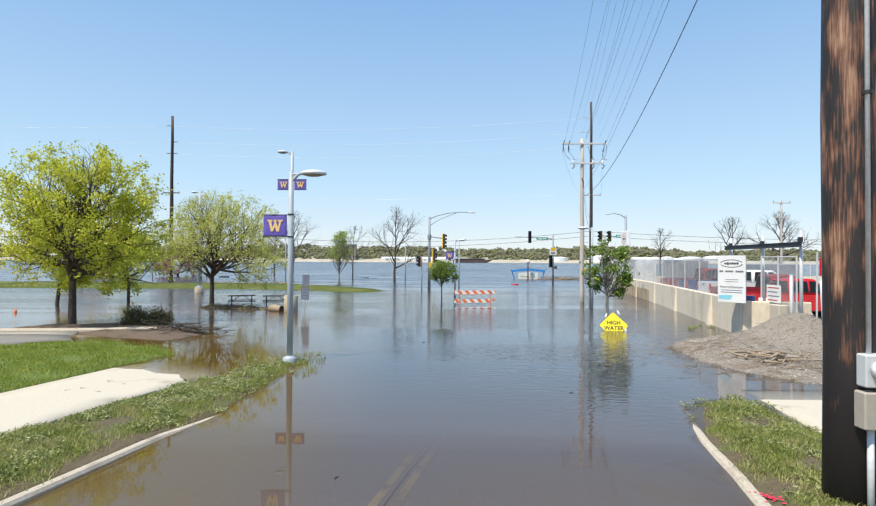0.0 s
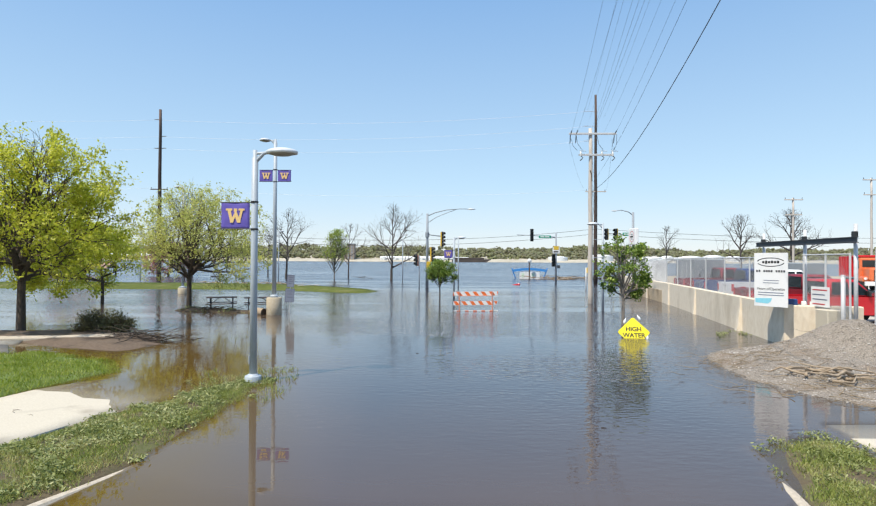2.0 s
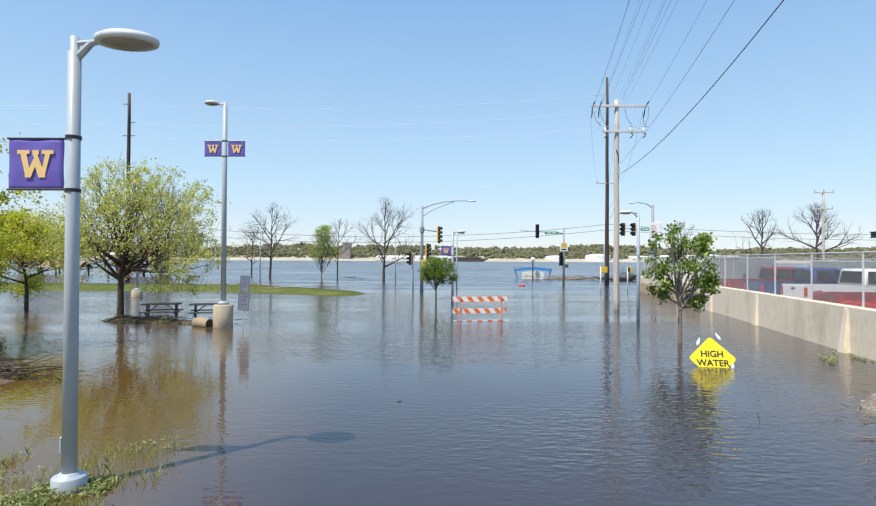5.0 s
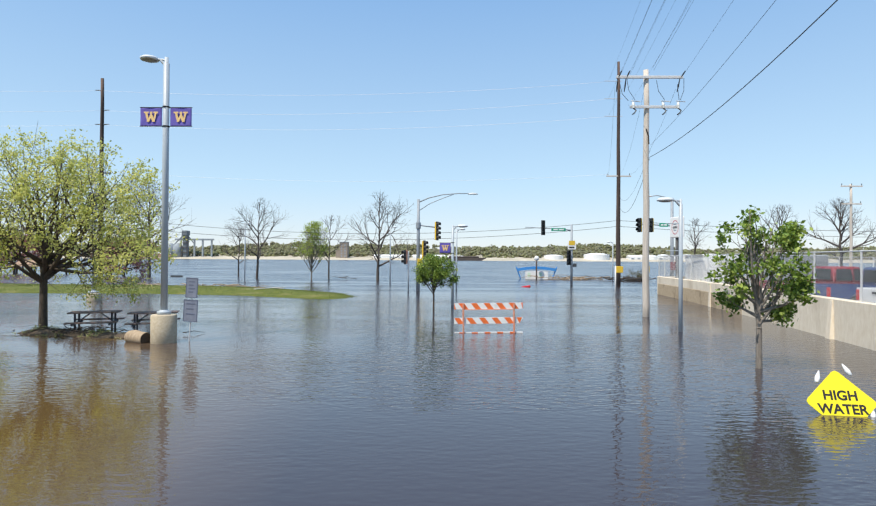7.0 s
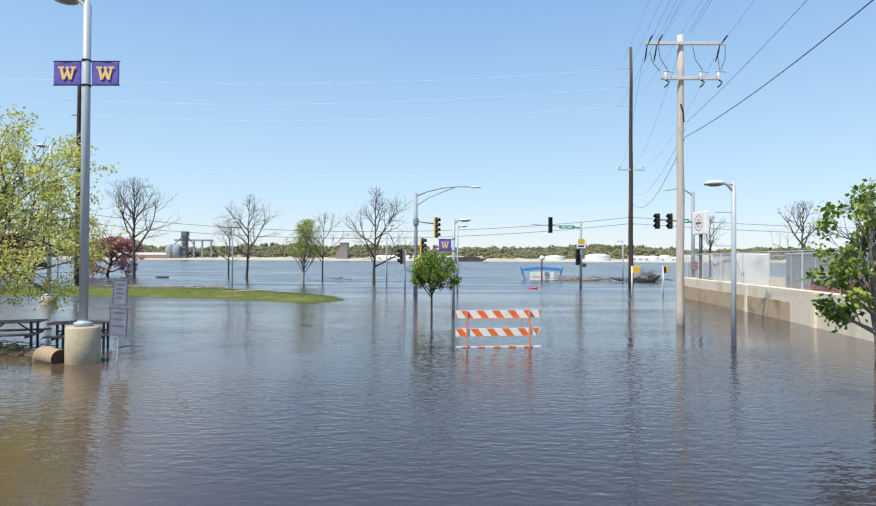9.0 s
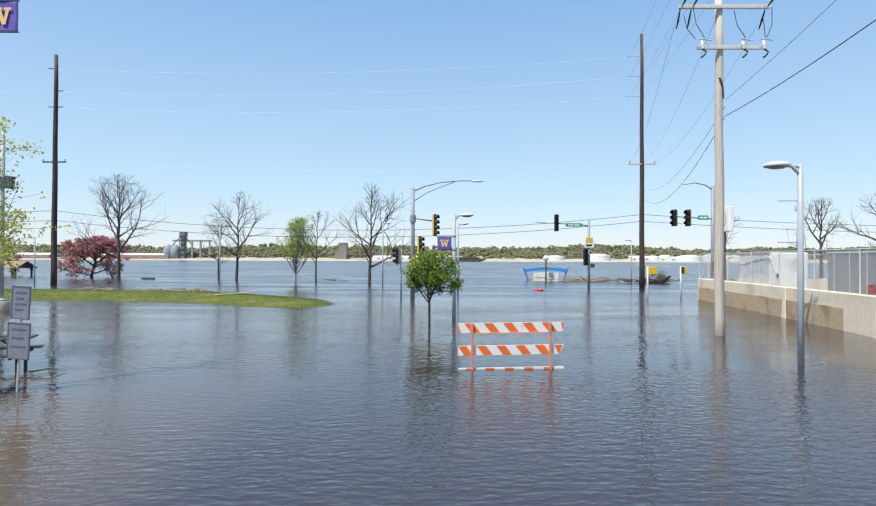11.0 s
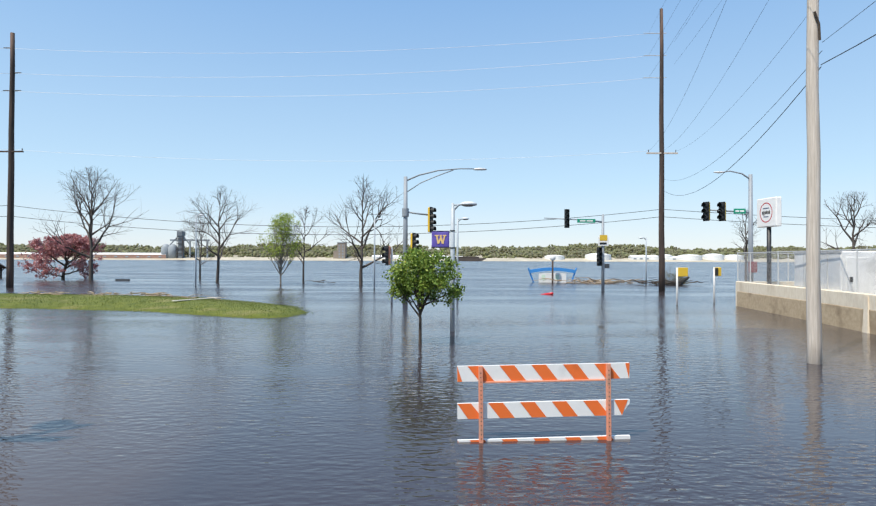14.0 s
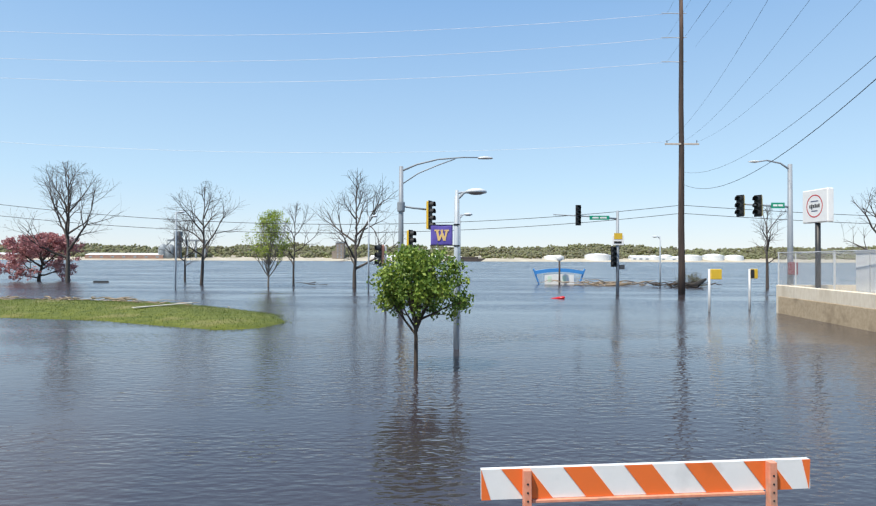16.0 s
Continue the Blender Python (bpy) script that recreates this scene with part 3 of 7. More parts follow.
def tree(name, label, where, rng, trunk_h, trunk_r, env, counts, bark, leaf=None, per_tip=0, leaf_size=0.06, spread=0.15, lean=(0, 0), min_r=0.004, sides=5, rise=0.10, open_angle=50, wiggle=0.10, flare=1.5, ragged=0.7, low=12, group="", gaps=0, gap_r=0.3, limbs=(), clump=0.0):
    """A tree grown branch by branch inside a crown env (centre and radii). counts: limbs, then branches and twigs on each."""
    segs, tips = [], []

    def branch(p, d, length, r0, r1, level):
        n = max(2, int(round(length / (0.30 + 0.12 * (3 - min(level, 3))))))
        path = [(p, r0, d)]
        for i in range(n):
            d = d + rng.normal(size=3) * wiggle + np.array([0, 0, rise])
            d = d / np.linalg.norm(d)
            q = path[-1][0] + d * length / n
            r = r0 + (r1 - r0) * (i + 1) / n
            segs.append((path[-1][0], q, path[-1][1], r))
            path.append((q, r, d))
        if level >= len(counts):
            tips.extend(x[0] for x in path[1:])
            return
        k = counts[level]
        spin = rng.uniform(0, 6.28)
        for i in range(k):
            f = 0.25 + 0.75 * (i + rng.uniform(0.1, 0.9)) / k
            j = min(n - 1, int(f * n))
            (a, ra, da), (b, rb, _) = path[j], path[j + 1]
            g = f * n - j
            o, ro = a + (b - a) * g, ra + (rb - ra) * g
            spin += 2.4 + rng.normal() * 0.3
            side = np.cross(da, np.array([0.31, 0.2, 0.93]))
            side /= np.linalg.norm(side)
            side = side * math.cos(spin) + np.cross(da, side) * math.sin(spin)
            ang = radians(open_angle + rng.normal() * 9)
            e = da * math.cos(ang) + side * math.sin(ang) + np.array([0, 0, rise * 1.5])
            e /= np.linalg.norm(e)
            out = way_out(o, e, env)
            ln = min(length * (0.72 - 0.30 * f), out * rng.uniform(ragged, 1.12))
            if ln > 0.12:
                branch(o, e, ln, max(min_r, min(ro * 0.7, 0.017 * ln + min_r)), min_r, level + 1)

    # trunk and leader
    top = np.array([env[0], env[1], env[2] + env[5] * 0.86])
    foot, fork = np.array([0.0, 0.0, -0.6]), np.array([lean[0], lean[1], trunk_h])
    steps = [foot + (fork - foot) * i / 4 for i in range(5)] + [fork + (top - fork) * i / 7 + rng.normal(size=3) * 0.05 * (i < 7) for i in range(1, 8)]
    rr = [trunk_r * (flare if i == 0 else 1.0 - 0.06 * i) for i in range(5)] + [trunk_r * (0.66 - 0.085 * i) for i in range(1, 8)]
    for i in range(11):
        segs.append((steps[i], steps[i + 1], rr[i], rr[i + 1]))
    spin = rng.uniform(0, 6.28)
    for i in range(0 if limbs else counts[0]):
        f = (i + rng.uniform(0.0, 0.7)) / counts[0]
        o = fork + (top - fork) * f * 0.92
        spin += 2.4 + rng.normal() * 0.25
        tilt = radians(low + (70 - low) * f ** 0.8 + rng.normal() * 7)
        d = np.array([math.cos(spin) * math.cos(tilt), math.sin(spin) * math.cos(tilt), math.sin(tilt)])
        out = way_out(o, d, env)
        r = trunk_r * (0.62 - 0.40 * f)
        if out > 0.15:
            branch(o, d, out * rng.uniform(ragged, 1.06), min(r, 0.026 * out + min_r), min_r * 1.5, 1)
    for end in limbs:
        o = fork + (top - fork) * rng.uniform(0.0, 0.22)
        d = np.array(end) - o
        ln = np.linalg.norm(d)
        branch(o, d / ln, ln, trunk_r * 0.55, min_r * 1.6, 1)
    a, b, ra, rb = (np.array(x) for x in zip(*segs))
    root = thing(name, label, "tree", pose(*where), group)
    part("trunk", segments_mesh("trunk", a, b, np.maximum(ra, min_r), np.maximum(rb, min_r), sides, bark), bark, root)
    if leaf:
        c = np.array(tips)
        for i in range(gaps):
            h = c[rng.integers(len(c))] + rng.normal(size=3) * gap_r * 0.4
            far_off = np.linalg.norm(c - h, axis=1) > gap_r * rng.uniform(0.6, 1.2)
            c = c[far_off] if far_off.sum() > 40 else c
        many = np.maximum(1, (per_tip * (1 - clump + clump * rng.gamma(0.8, 1.25, len(c)))).astype(int))
        c = np.repeat(c, many, 0)
        c = c + rng.normal(size=c.shape) * spread
        part("crown", leaves_mesh("crown", c, leaf_size, leaf, rng), leaf, root)
    return root


def inside(poly, x, y):
    hit, j = False, len(poly) - 1
    for i in range(len(poly)):
        (xi, yi), (xj, yj) = poly[i], poly[j]
        if (yi > y) != (yj > y) and x < (xj - xi) * (y - yi) / (yj - yi) + xi:
            hit = not hit
        j = i
    return hit


def edge_distance(poly, x, y):
    best = 1e9
    for (ax, ay), (bx, by) in zip(poly, poly[1:] + poly[:1]):
        dx, dy = bx - ax, by - ay
        f = max(0, min(1, ((x - ax) * dx + (y - ay) * dy) / (dx * dx + dy * dy + 1e-9)))
        best = min(best, math.hypot(x - ax - f * dx, y - ay - f * dy))
    return best


def rounded(poly, n=3):
    """Cuts the corners of an outline n times."""
    for _ in range(n):
        out = []
        for (ax, ay), (bx, by) in zip(poly, poly[1:] + poly[:1]):
            out += [(ax * 0.75 + bx * 0.25, ay * 0.75 + by * 0.25), (ax * 0.25 + bx * 0.75, ay * 0.25 + by * 0.75)]
        poly = out
    return poly


def patch_mesh(name, poly, height, res, material, skirt=0.4):
    """A sheet of ground over an outline, with its edges carried down."""
    from_poly = []
    for (ax, ay), (bx, by) in zip(poly, poly[1:] + poly[:1]):
        k = max(1, int(math.hypot(bx - ax, by - ay) / (res * 1.5)))
        from_poly += [(ax + (bx - ax) * i / k, ay + (by - ay) * i / k) for i in range(k)]
    n = len(from_poly)
    pts = [Vector(p) for p in from_poly]
    xs, ys = [p[0] for p in poly], [p[1] for p in poly]
    x = min(xs) + res / 2
    while x < max(xs):
        y = min(ys) + res / 2
        while y < max(ys):
            if inside(poly, x, y) and edge_distance(poly, x, y) > res * 0.4:
                pts.append(Vector((x, y)))
            y += res
        x += res
    v, _, f, *_ = delaunay_2d_cdt(pts, [(i, (i + 1) % n) for i in range(n)], [], 1, 1e-5)
    bm = bmesh.new()
    bv = [bm.verts.new((p.x, p.y, height(p.x, p.y))) for p in v]
    for t in f:
        try:
            bm.faces.new([bv[i] for i in t])
        except ValueError:
            pass
    rim = [e for e in bm.edges if len(e.link_faces) == 1]
    ex = bmesh.ops.extrude_edge_only(bm, edges=rim)
    for q in ex["geom"]:
        if isinstance(q, bmesh.types.BMVert):
            q.co.z -= skirt
    return mesh_of(bm, name, True)


from mathutils.geometry import delaunay_2d_cdt


# ---- ground, banks and water ----
def lerp_table(table, v):
    for (a, p), (b, q) in zip(table, table[1:]):
        if v <= b:
            return p + (q - p) * max(0.0, (v - a) / (b - a))
    return table[-1][1]


KERB_L = [(-4.75, -8), (-4.7, 2), (-4.47, 6.36), (-4.2, 7.9), (-3.98, 9.2), (-3.66, 10.3), (-3.5, 11.5), (-3.36, 13.0), (-3.3, 15.0)]
KERB_R = [(3.8, -8), (3.84, 4), (3.94, 6.43), (4.2, 7.8), (4.42, 9.2), (4.75, 10.6), (5.0, 11.5)]
VERGE_L = KERB_L + [(-3.45, 15.9), (-4.1, 15.7), (-5.38, 13.35), (-5.7, 12.2), (-6.5, 8.8), (-7.3, 4), (-7.8, -8)]
WALK_L = [(-7.8, -8), (-7.3, 4), (-6.5, 8.8), (-5.7, 12.2), (-5.2, 13.8), (-4.6, 17.5), (-7.2, 18.0), (-8.15, 14.6), (-8.72, 11.6), (-10.0, 4), (-10.6, -8)]
LAWN_L = [(-10.6, -8), (-10.0, 4), (-8.72, 11.6), (-8.2, 14.7), (-7.4, 16.6), (-8.6, 18.2), (-11.4, 19.4), (-13.9, 18.3), (-22, 15.2), (-30, 12), (-30, -8)]
LOT = [(-30, 12), (-22, 15.2), (-13.9, 18.3), (-12.2, 19.05), (-13.2, 20.3), (-14.7, 20.55), (-30, 18.4)]
GUTTER = [(-30, 18.42), (-14.7, 20.57), (-13.3, 20.62), (-13.5, 21.3), (-14.6, 21.2), (-17.6, 20.9), (-30, 19.2)]
BED = [(-13.4, 20.72), (-11.6, 19.9), (-9.3, 19.1), (-8.7, 19.9), (-8.5, 21.1), (-9.1, 22.3), (-10.5, 23.6), (-12.6, 24.6), (-16.5, 24.0), (-17.6, 21.0), (-14.6, 21.2)]
VERGE_R = KERB_R + [(5.6, 12.05), (6.3, 12.2), (6.85, 12.1), (6.55, 9.4), (6.3, 4), (6.2, -8)]
WALK_R = [(6.2, -8), (6.3, 4), (6.55, 9.4), (6.85, 12.1), (6.95, 12.75), (9.0, 12.85), (8.8, 4), (8.7, -8)]
HEAP = [(7.35, 18.0), (7.1, 16.4), (7.6, 14.9), (8.6, 13.2), (12.0, 13.0), (16.0, 14.0), (16.5, 19.6), (13.3, 20.9), (11.5, 21.6), (9.6, 21.0), (8.1, 19.6)]
ISLAND = [(-60, 52.0), (-36, 52.6), (-20, 53.0), (-13.5, 51.7), (-9.4, 49.6), (-7.2, 48.6), (-5.8, 49.4), (-5.2, 51.6), (-6.6, 55.0), (-10.5, 58.6), (-15, 61.8), (-24, 63.6), (-36, 64.6), (-60, 65)]
TREE_ISLE = [(-14.4, 32.6), (-13.2, 31.9), (-11.5, 31.6), (-9.4, 31.4), (-8.5, 31.5), (-9.0, 32.3), (-11.2, 32.6), (-12.4, 33.4), (-13.8, 33.5)]
YARD = [(11.6, 21.6), (12.45, 27), (13.75, 34), (14.95, 41), (16.1, 49), (17.0, 56.4), (60, 62), (60, 12), (16.6, 12.0), (16.5, 19.6), (13.3, 20.9)]


def slope_l(x, y):
    return -0.013 * (0.43 * (x + 5.4) + 0.9 * (y - 13.3))


def bump(x, y, s, a):
    return a * noise.noise(Vector((x * s, y * s, 3.7)))


def h_road(x, y):
    z = lerp_table([(-40, 1.2), (-5, 0.25), (3, 0.03), (6, -0.035), (8.5, -0.08), (11, -0.20), (16, -0.42), (30, -0.6), (60, -1.0), (85, -3.0)], y)
    if y > 9:
        z += bump(x, y, 0.35, 0.05)
    # the flooded ground beside the road stays shallow
    if x < -2.5:
        w = max(0.0, min(1.0, (-2.5 - x) / 3.0))
        z += w * max(0.0, lerp_table([(-8, 0.0), (13, -0.08), (18, -0.16), (25, -0.24), (33, -0.46), (50, -0.7), (66, -0.9), (80, -3)], y) + bump(x, y, 0.3, 0.05) - z)
    if x > 4.6:
        w = max(0.0, min(1.0, (x - 4.6) / 3.0))
        z += w * max(0.0, -z + lerp_table([(-8, 0.0), (10, -0.05), (14, -0.08), (19, -0.22), (25, -0.4), (60, -0.8), (80, -3)], y))
    return z


def h_verge_l(x, y):
    e = min(1, edge_distance(VERGE_L, x, y) / 0.5)
    return slope_l(x, y) - 0.02 - 0.02 * max(0, min(3, y - 9)) * (1 - e) + 0.075 * e + bump(x, y, 1.4, 0.02) * e


def h_lawn(x, y):
    e = min(1, edge_distance(LAWN_L, x, y) / 0.5)
    return slope_l(x, y) - 0.01 + 0.085 * e + bump(x, y, 1.1, 0.03) * e


def h_bed(x, y):
    e = min(1, edge_distance(BED, x, y) / 0.9)
    return -0.07 + 0.19 * e + bump(x, y, 1.0, 0.05)


def h_verge_r(x, y):
    e = min(1, edge_distance(VERGE_R, x, y) / 0.6)
    return 0.06 - 0.011 * (y - 6) - 0.02 - 0.025 * max(0, min(3, y - 8.5)) * (1 - e) + 0.07 * e + bump(x, y, 1.3, 0.03) * e


def h_walk_r(x, y):
    return 0.10 - 0.0125 * (y - 4)


def h_heap(x, y):
    e = min(1, edge_distance(HEAP, x, y) / 1.3)
    z = -0.06 + 0.17 * e
    z += 1.0 * math.exp(-((x - 12.1) ** 2 / 2.0 + (y - 19.3) ** 2 / 1.9))
    z += 0.16 * math.exp(-((x - 9.3) ** 2 / 2.4 + (y - 19.6) ** 2 / 1.6))
    z += min(0.25, max(0, x - 13) * 0.06) * e
    return z + (bump(x, y, 1.3, 0.07) + bump(x, y, 4.0, 0.035)) * e


def h_island(x, y):
    e = min(1, edge_distance(ISLAND, x, y) / 4.0)
    return -0.05 + 0.35 * e ** 0.8 + bump(x, y, 0.3, 0.06) * e


def h_tree_isle(x, y):
    e = min(1, edge_distance(TREE_ISLE, x, y) / 0.5)
    return -0.05 + 0.2 * e + bump(x, y, 1.6, 0.06)


LAND = [(VERGE_L, h_verge_l), (LAWN_L, h_lawn), (BED, h_bed), (VERGE_R, h_verge_r), (HEAP, h_heap), (TREE_ISLE, h_tree_isle), (WALK_L, lambda x, y: slope_l(x, y) - max(0.0, 0.43 * (x + 5.4) + 0.9 * (y - 13.3) - 0.3) * 0.05), (WALK_R, h_walk_r), (LOT, lambda x, y: 0.05), (GUTTER, lambda x, y: 0.05)]


def land_height(x, y):
    z = h_road(x, y)
    for poly, h in LAND:
        if inside(poly, x, y):
            z = max(z, h(x, y))
    return z


def graded(values):
    out = []
    for a, b, step in values:
        k = max(1, int(round((b - a) / step)))
        out += [a + (b - a) * i / k for i in range(k)]
    return out + [values[-1][1]]


def sheet(name, xs, ys, height, material, depth=None):
    verts = [(x, y, height(x, y)) for y in ys for x in xs]
    w = len(xs)
    faces = [(j * w + i, j * w + i + 1, (j + 1) * w + i + 1, (j + 1) * w + i) for j in range(len(ys) - 1) for i in range(w - 1)]
    me = arrays_mesh(name, verts, faces, material, True)
    if depth:
        at = me.attributes.new("depth", "FLOAT", "POINT")
        at.data.foreach_set("value", [depth(v[0], v[1]) for v in verts])
    return new(name, me)


XS = graded([(-3000, -300, 450), (-300, -60, 30), (-60, -26, 4), (-26, -13, 0.5), (-13, 9, 0.25), (9, 18, 0.5), (18, 60, 6), (60, 300, 30), (300, 3000, 450)])
YS = graded([(-300, -30, 45), (-30, -4, 3), (-4, 4, 0.5), (4, 23, 0.25), (23, 36, 0.5), (36, 90, 3), (90, 300, 30), (300, 3000, 450)])
ground = sheet("ground", XS, YS, lambda x, y: h_road(x, y) - 0.01, M_MUD)
tagged(ground, "silty brown ground under the flood water", "ground", kind="structure")
water = sheet("water", XS, YS, lambda x, y: 0.0, M_WATER, lambda x, y: max(0.0, -land_height(x, y)))
tagged(water, "muddy brown flood water with small ripples", "water", kind="structure")

ROAD = [(-4.72, -30), (-4.72, 2), (-4.45, 6.36), (-4.15, 7.9), (-3.93, 9.2), (-3.6, 10.4), (-3.4, 13), (-3.3, 40), (4.8, 40), (4.95, 11.5), (4.4, 9.2), (3.92, 6.4), (3.8, -30)]
tagged(part("road", patch_mesh("road", ROAD, lambda x, y: h_road(x, y) + 0.004, 1.2, M_ROAD, 0.05), M_ROAD), "worn asphalt road running down into the flood", "road", kind="structure")
for dx in (-0.13, 0.13):
    bm = B()
    for i in range(30):
        y0, y1 = -6 + i * 1.0, -6 + i * 1.0 + 1.0
        c = lambda y: -0.28 + 0.185 * (y - 6.8) + dx
        bm.faces.new([bm.verts.new((c(y) + s, y, h_road(0, y) + 0.012)) for y, s in ((y0, -0.055), (y0, 0.055), (y1, 0.055), (y1, -0.055))])
    bmesh.ops.remove_doubles(bm, verts=bm.verts, dist=0.001)
    tagged(part("road_line", bm, M_LINE), "worn yellow centre line under shallow water", "road line", "centre lines", "structure")


def kerb(name, line, side, drop, label, wide=0.0):
    """A cast kerb along a line: a rounded step, its top slightly worn."""
    bm = B()
    prof = [(-0.02, -0.5), (-0.02, -0.02), (0.01, 0.02), (0.06 + wide / 2, 0.03), (0.12 + wide, 0.02), (0.13 + wide, -0.5)]
    rings = []
    pts = []
    for (ax, ay), (bx, by) in zip(line, line[1:]):
        k = max(1, int(math.hypot(bx - ax, by - ay) / 0.4))
        pts += [(ax + (bx - ax) * i / k, ay + (by - ay) * i / k) for i in range(k)]
    pts.append(line[-1])
    for i, (x, y) in enumerate(pts):
        a, b = pts[max(0, i - 1)], pts[min(len(pts) - 1, i + 1)]
        d = Vector((b[0] - a[0], b[1] - a[1])).normalized()
        o = Vector((d.y, -d.x)) * side
        z = drop(x, y)
        rings.append([bm.verts.new((x + o.x * u, y + o.y * u, z + w + bump(x, y, 2.5, 0.008))) for u, w in prof])
    for p, q in zip(rings, rings[1:]):
        for k in range(len(prof) - 1):
            bm.faces.new((p[k], p[k + 1], q[k + 1], q[k]))
    bm.faces.new(rings[0])
    bm.faces.new(rings[-1])
    return tagged(part(name, bm, M_KERB), label, "kerb", kind="structure")


kerb("kerb_left", KERB_L, -1, lambda x, y: slope_l(x, y) - 0.018 - 0.024 * max(0.0, y - 8.8), "pale concrete kerb sinking into the flood water")
kerb("kerb_right", KERB_R, 1, lambda x, y: 0.05 - 0.012 * (y - 6) - 0.018 * max(0.0, y - 8.6), "pale concrete kerb beside the grass verge")
tagged(part("verge_left", patch_mesh("verge_left", VERGE_L, h_verge_l, 0.3, M_TURF), M_TURF), "patchy green grass verge", "verge", kind="structure")
tagged(part("verge_right", patch_mesh("verge_right", VERGE_R, h_verge_r, 0.3, M_TURF), M_TURF), "patchy green grass verge with bare soil", "verge", kind="structure")
tagged(part("lawn", patch_mesh("lawn", LAWN_L, h_lawn, 0.6, M_TURF_LAWN), M_TURF_LAWN), "green mown lawn", "lawn", kind="structure")
tagged(part("pavement_left", patch_mesh("pavement_left", WALK_L, lambda x, y: slope_l(x, y) + 0.004 - max(0.0, 0.43 * (x + 5.4) + 0.9 * (y - 13.3) - 0.3) * 0.05, 0.6, M_CONC), M_CONC), "pale concrete footpath running under the water", "pavement", kind="structure")
tagged(part("pavement_right", patch_mesh("pavement_right", WALK_R, h_walk_r, 0.6, M_CONC), M_CONC), "pale concrete footpath beside the verge", "pavement", kind="structure")
tagged(part("parking_lot", patch_mesh("parking_lot", LOT, lambda x, y: 0.05, 1.0, M_LOT, 0.2), M_LOT), "worn grey asphalt of the parking lot", "parking lot", kind="structure")
tagged(part("gutter", patch_mesh("gutter", GUTTER, lambda x, y: 0.056, 1.0, M_GUTTER, 0.2), M_GUTTER), "pale concrete gutter along the planting bed", "gutter", kind="structure")
tagged(part("planting_bed", patch_mesh("planting_bed", BED, h_bed, 0.3, M_SOIL), M_SOIL), "bare brown planting bed", "planting bed", kind="structure")
tagged(part("gravel_heap", patch_mesh("gravel_heap", HEAP, h_heap, 0.22, M_GRAVEL), M_GRAVEL), "grey brown heap of gravel and washed-up debris", "gravel heap", kind="structure")
tagged(part("grass_island", patch_mesh("grass_island", ISLAND, h_island, 1.2, M_TURF_FAR), M_TURF_FAR), "low green grass bank above the flood", "grass bank", kind="structure")
tagged(part("mulch_island", patch_mesh("mulch_island", TREE_ISLE, h_tree_isle, 0.25, M_MULCH), M_MULCH), "narrow muddy island with debris round a tree", "island", kind="structure")
tagged(part("yard_ground", patch_mesh("yard_ground", YARD, lambda x, y: 0.5 - 0.3 * max(0, min(1, (33 - y) / 6)) - 0.15 * max(0, min(1, (22 - y) / 8)), 3.0, M_YARD, 1.5), M_YARD), "pale dusty hardstanding of the yard", "yard", kind="structure")

# kerb of the planting bed
kerb("kerb_bed", [(-17.0, 20.9), (-14.6, 21.15), (-12.6, 21.4), (-10.9, 22.0)], -1, lambda x, y: 0.12, "pale concrete kerb round the planting bed", 0.3)

# tar seam between the centre lines
bm = B()
for i in range(18):
    y0, y1 = -6 + i * 1.0, -5 + i * 1.0
    c = lambda y: -0.27 + 0.192 * (y - 6.8) + 0.02 * math.sin(y * 2.3)
    bm.faces.new([bm.verts.new((c(y) + s, y, h_road(0, y) + 0.012)) for y, s in ((y0, -0.014), (y0, 0.014), (y1, 0.014), (y1, -0.014))])
tagged(part("tar_seam", bm, M_TYRE), "black tar seam along the road centre", "tar seam", kind="structure")

# red dab of marking paint: a sprayed blot with specks
bm = B()
rng = np.random.default_rng(17)
for i in range(26):
    off = rng.normal(size=2) * (0.0, 0.0) if i == 0 else rng.normal(size=2) * (0.055, 0.09)
    r, cx, cy = (0.05 if i == 0 else rng.uniform(0.008, 0.026)), 4.24 + off[0], 7.02 + off[1]
    bm.faces.new([bm.verts.new((cx + r * math.cos(a) * (1 + 0.25 * math.sin(3 * a + i)), cy + r * math.sin(a), h_verge_r(cx, cy) + 0.02 + 0.0006 * i)) for a in np.linspace(0, 2 * math.pi, 10)[:-1]])
tagged(part("paint_mark", bm, M_RED_DAB), "red sprayed paint mark beside the kerb", "paint mark", kind="stuff")

# ---- retaining wall of the yard ----
WALL = [(11.55, 21.7), (12.42, 27.0), (13.68, 34.0), (14.85, 41.0), (15.92, 49.0), (16.82, 56.8)]
WALL_TOP = 1.36


